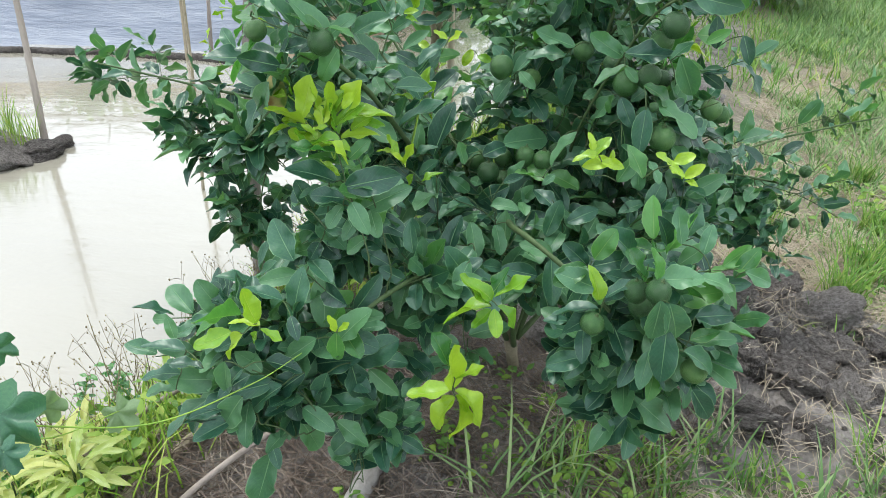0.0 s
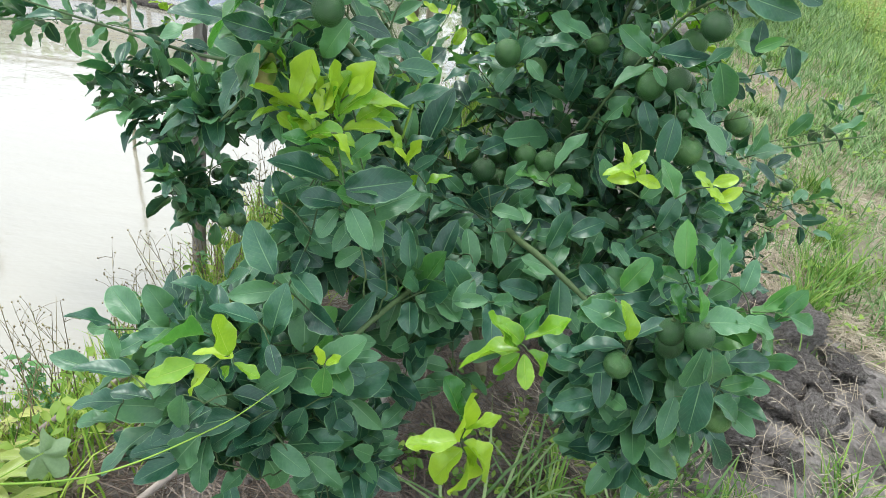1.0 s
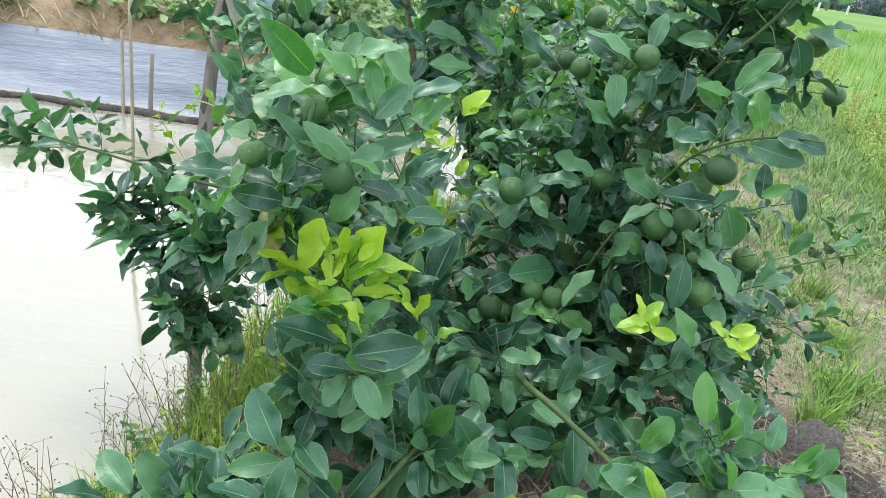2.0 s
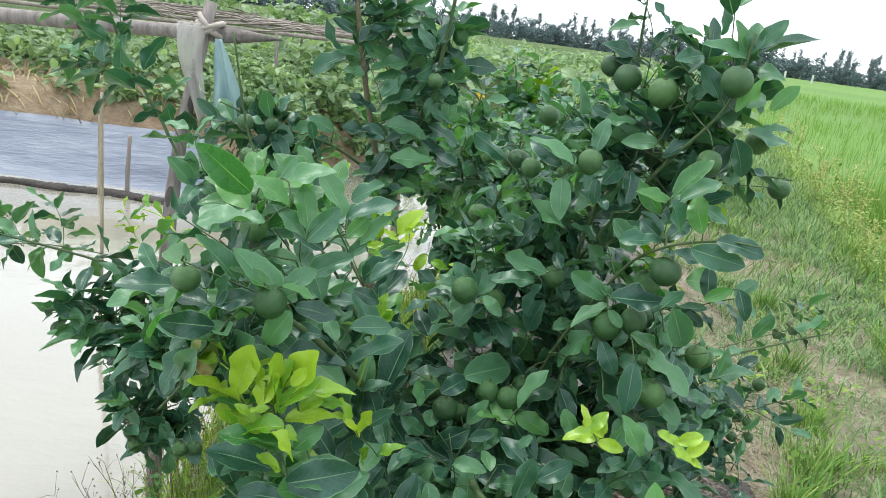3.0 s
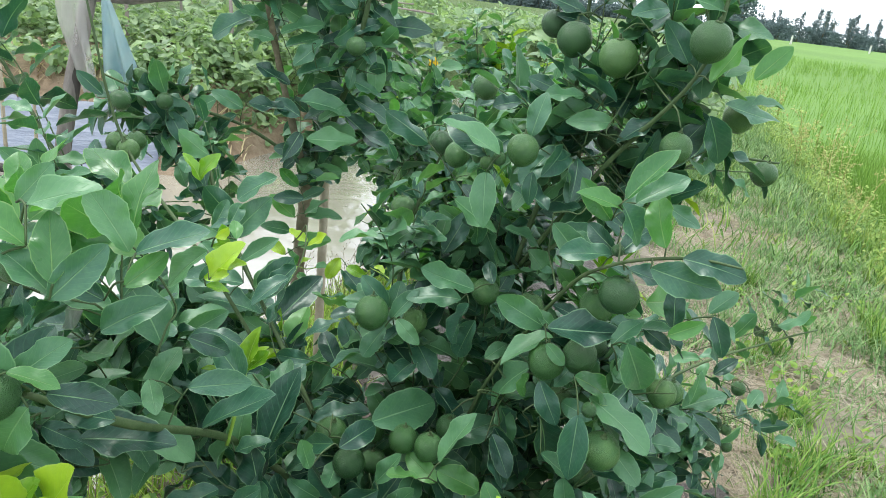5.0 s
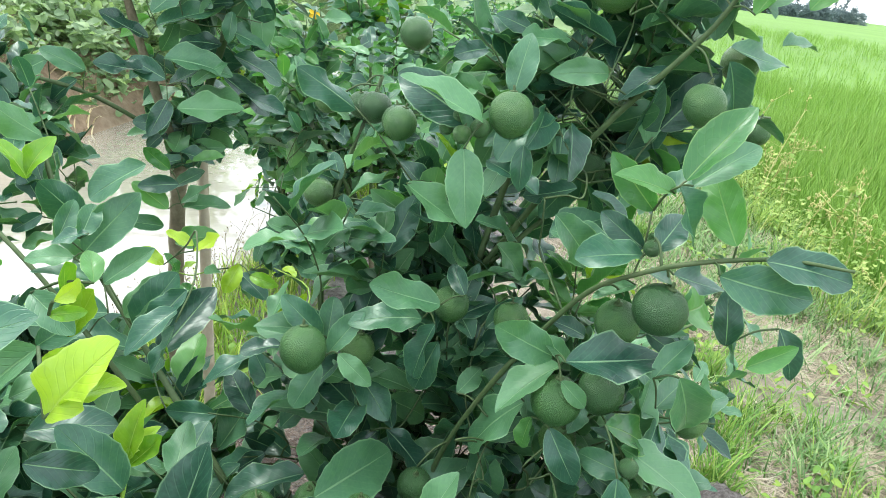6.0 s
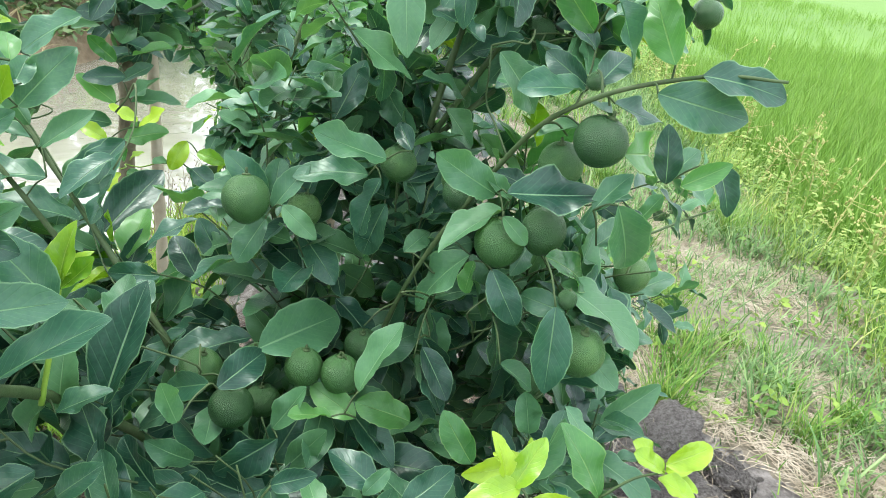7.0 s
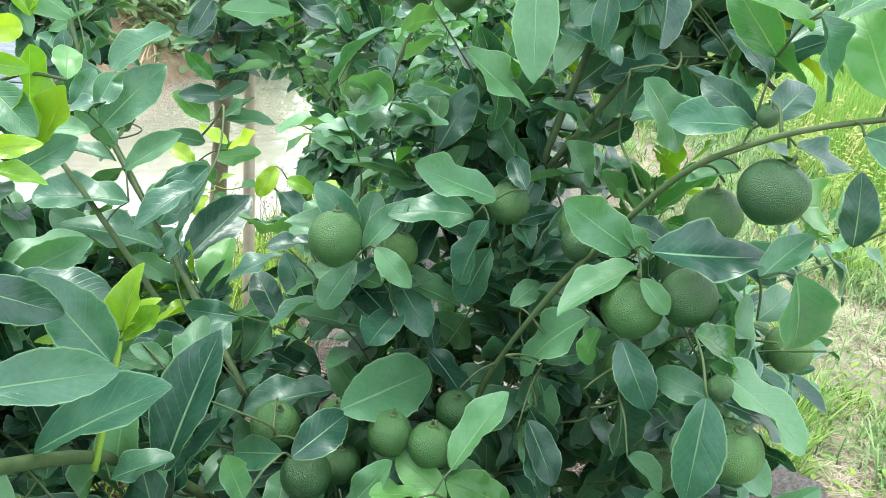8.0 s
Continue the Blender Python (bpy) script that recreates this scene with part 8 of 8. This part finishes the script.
# ---- small marks ----
k = Nodes("withered_leaf")
WITHERED = k.done(k.ramp(k.noise(30.0, 3.0, k.n.new("ShaderNodeNewGeometry").outputs["Position"]), [(0.35, (0.16, 0.26, 0.04)), (0.5, (0.55, 0.48, 0.20)), (0.62, (0.36, 0.20, 0.08))]), 0.6)
dead = part("leaf", mesh_from(*LEAF_SHAPES[1]), WITHERED, bush.ob, "yellowing leaf with a brown spot")
dead.matrix_world = Matrix(leaf_matrix(np.array((-0.236, 1.006, 1.006)), (0.1, -0.3, -0.9), (0.1, -0.8, 0.3), 0.062).tolist())
PALE_BLUE = rough_material("pale_blue_plastic", [(0.3, (0.20, 0.42, 0.50)), (0.7, (0.40, 0.60, 0.64))], 20, 90, 0.6, 0.004, 0.5)


def crumple(name, place, size, material, label, category, seed, squash=1.0):
    """A crumpled scrap of plastic film."""
    v, f = sphere_arrays(1.0, 18, 12, squash)
    v = [q * (1 + 0.55 * noise.noise(Vector(q * 1.9) + Vector((seed, 0, 0))) + 0.25 * noise.noise(Vector(q * 5) + Vector((0, seed, 0)))) for q in v]
    ob = part(name, mesh_from(v, f), material)
    ob.matrix_world = Matrix.Translation(place) @ Matrix.Scale(size, 4)
    return tagged(ob, label, category)


crumple("plastic_bag", (0.020, 2.455, 1.625), 0.035, PALE_BLUE, "pale blue plastic bag scrap tied on the stake's top", "plastic bag", 3.0, 0.8)


def blossom(name, place, size, petals, material, label, seed, category):
    rng = random.Random(seed)
    ob = thing(name, place, label, category)
    for i in range(petals):
        w = 2 * math.pi * i / petals + rng.uniform(-0.1, 0.1)
        pe = part("petal", mesh_from(*leaf_template(0.7, 0.4, 0.3, 0.3, rows=5, seed=i)), material, ob)
        pe.matrix_world = Matrix(leaf_matrix(np.array(place), (math.cos(w), -0.35, math.sin(w)), (0, -1, 0.3), size).tolist())
    return ob


PETAL = rough_material("yellow_petal", [(0.3, (0.70, 0.42, 0.02)), (0.7, (0.85, 0.60, 0.04))], 30, 150, 0.2, 0.002, 0.6)
blossom("gourd_flower", (0.412, 3.287, 1.103), 0.022, 5, PETAL, "open yellow gourd flower among the vines", 1, "flower")
for x_, y_, z_ in ((0.332, 1.373, 1.093), (0.340, 1.366, 1.088), (0.325, 1.368, 1.098)):
    bud = part("flower_bud", mesh_from(*sphere_arrays(0.0055, 8, 6, 1.7)), BUD, bush.ob, "creamy white flower bud")
    bud.location = Vector((x_, y_, z_)) - bush.ob.location


def seed_heads(pts, seed):
    """Thin branched seed stalks; one mesh."""
    rng, lot = random.Random(seed), []
    for p in pts:
        tall, w = rng.uniform(0.16, 0.40), rng.uniform(0, 6.28)
        lean = rng.uniform(0.05, 0.35) * tall
        line = spline([p, p + np.array((0.35 * lean * math.cos(w), 0.35 * lean * math.sin(w), 0.55 * tall)), p + np.array((lean * math.cos(w), lean * math.sin(w), tall))], 6)
        lot.append(tube_arrays(line, 0.0016, 0.0006, 4))
        for _ in range(rng.randint(3, 9)):
            q = line[rng.randrange(5, len(line))]
            e = q + np.array((rng.gauss(0, 0.022), rng.gauss(0, 0.022), rng.uniform(0.01, 0.05)))
            lot.append(tube_arrays([q, (q + e) / 2 + np.array((0, 0, 0.004)), e], 0.0007, 0.0004, 3))
            v, f = sphere_arrays(0.0022, 5, 3, 1.4)
            lot.append(([a + e for a in v], f))
    return joined(lot)


def leafy_stalk(x, y, tall, seed):
    """A slender upright weed with small pointed leaves in pairs."""
    rng = random.Random(seed)
    z = h1(x, y)
    ob = thing("slender_weed", (x, y, z), "slender green weed with small pointed leaves at the pond", "weed", "slender weeds on the bank")
    line = spline([(x, y, z - 0.01), (x + rng.gauss(0, 0.01), y, z + 0.5 * tall), (x + rng.gauss(0, 0.04), y + rng.gauss(0, 0.03), z + tall)], 10)
    part("stem", tube(line, 0.0022, 0.0010, 5), WEED, ob)
    lv = []
    for i in range(4, len(line)):
        for s_ in (0, 1):
            w = 1.57 * i + 3.14 * s_ + rng.uniform(-0.4, 0.4)
            lv.append((leaf_matrix(line[i], (math.cos(w), math.sin(w), rng.uniform(0.1, 0.7)), (0, 0, 1), rng.uniform(0.018, 0.032)), rng.choice((2, 6, 8))))
    part("foliage", leaves_joined(lv, FAR_SHAPES, MID), None, ob)["kind"] = "stuff"


stuff("grass_stalks", seed_heads(scatter(210, -1.56, -1.10, 0.5, 3.0, g), 4), STEM_BROWN, "thin brown branched seed stalks rising at the pond's edge", "grass")
for i_, (u_, s_, tall_) in enumerate(((-1.30, 0.50, 0.34), (-1.34, 0.62, 0.30), (-1.26, 0.70, 0.24), (-1.40, 0.78, 0.26), (-1.30, 0.95, 0.22), (-1.36, 1.15, 0.20), (-1.22, 0.40, 0.30), (-1.42, 1.4, 0.2), (-1.38, 1.7, 0.22))):
    leafy_stalk(*place_on(u_ + 0.03, s_ + 0.16), tall_, i_)
herb_cloud("herbs_tree", scatter(130, -0.6, 0.5, 0.75, 1.45, g), 0.07, 0.024, WEED, "small green herbs sprouting in front of the tree", "weed", seed=6)
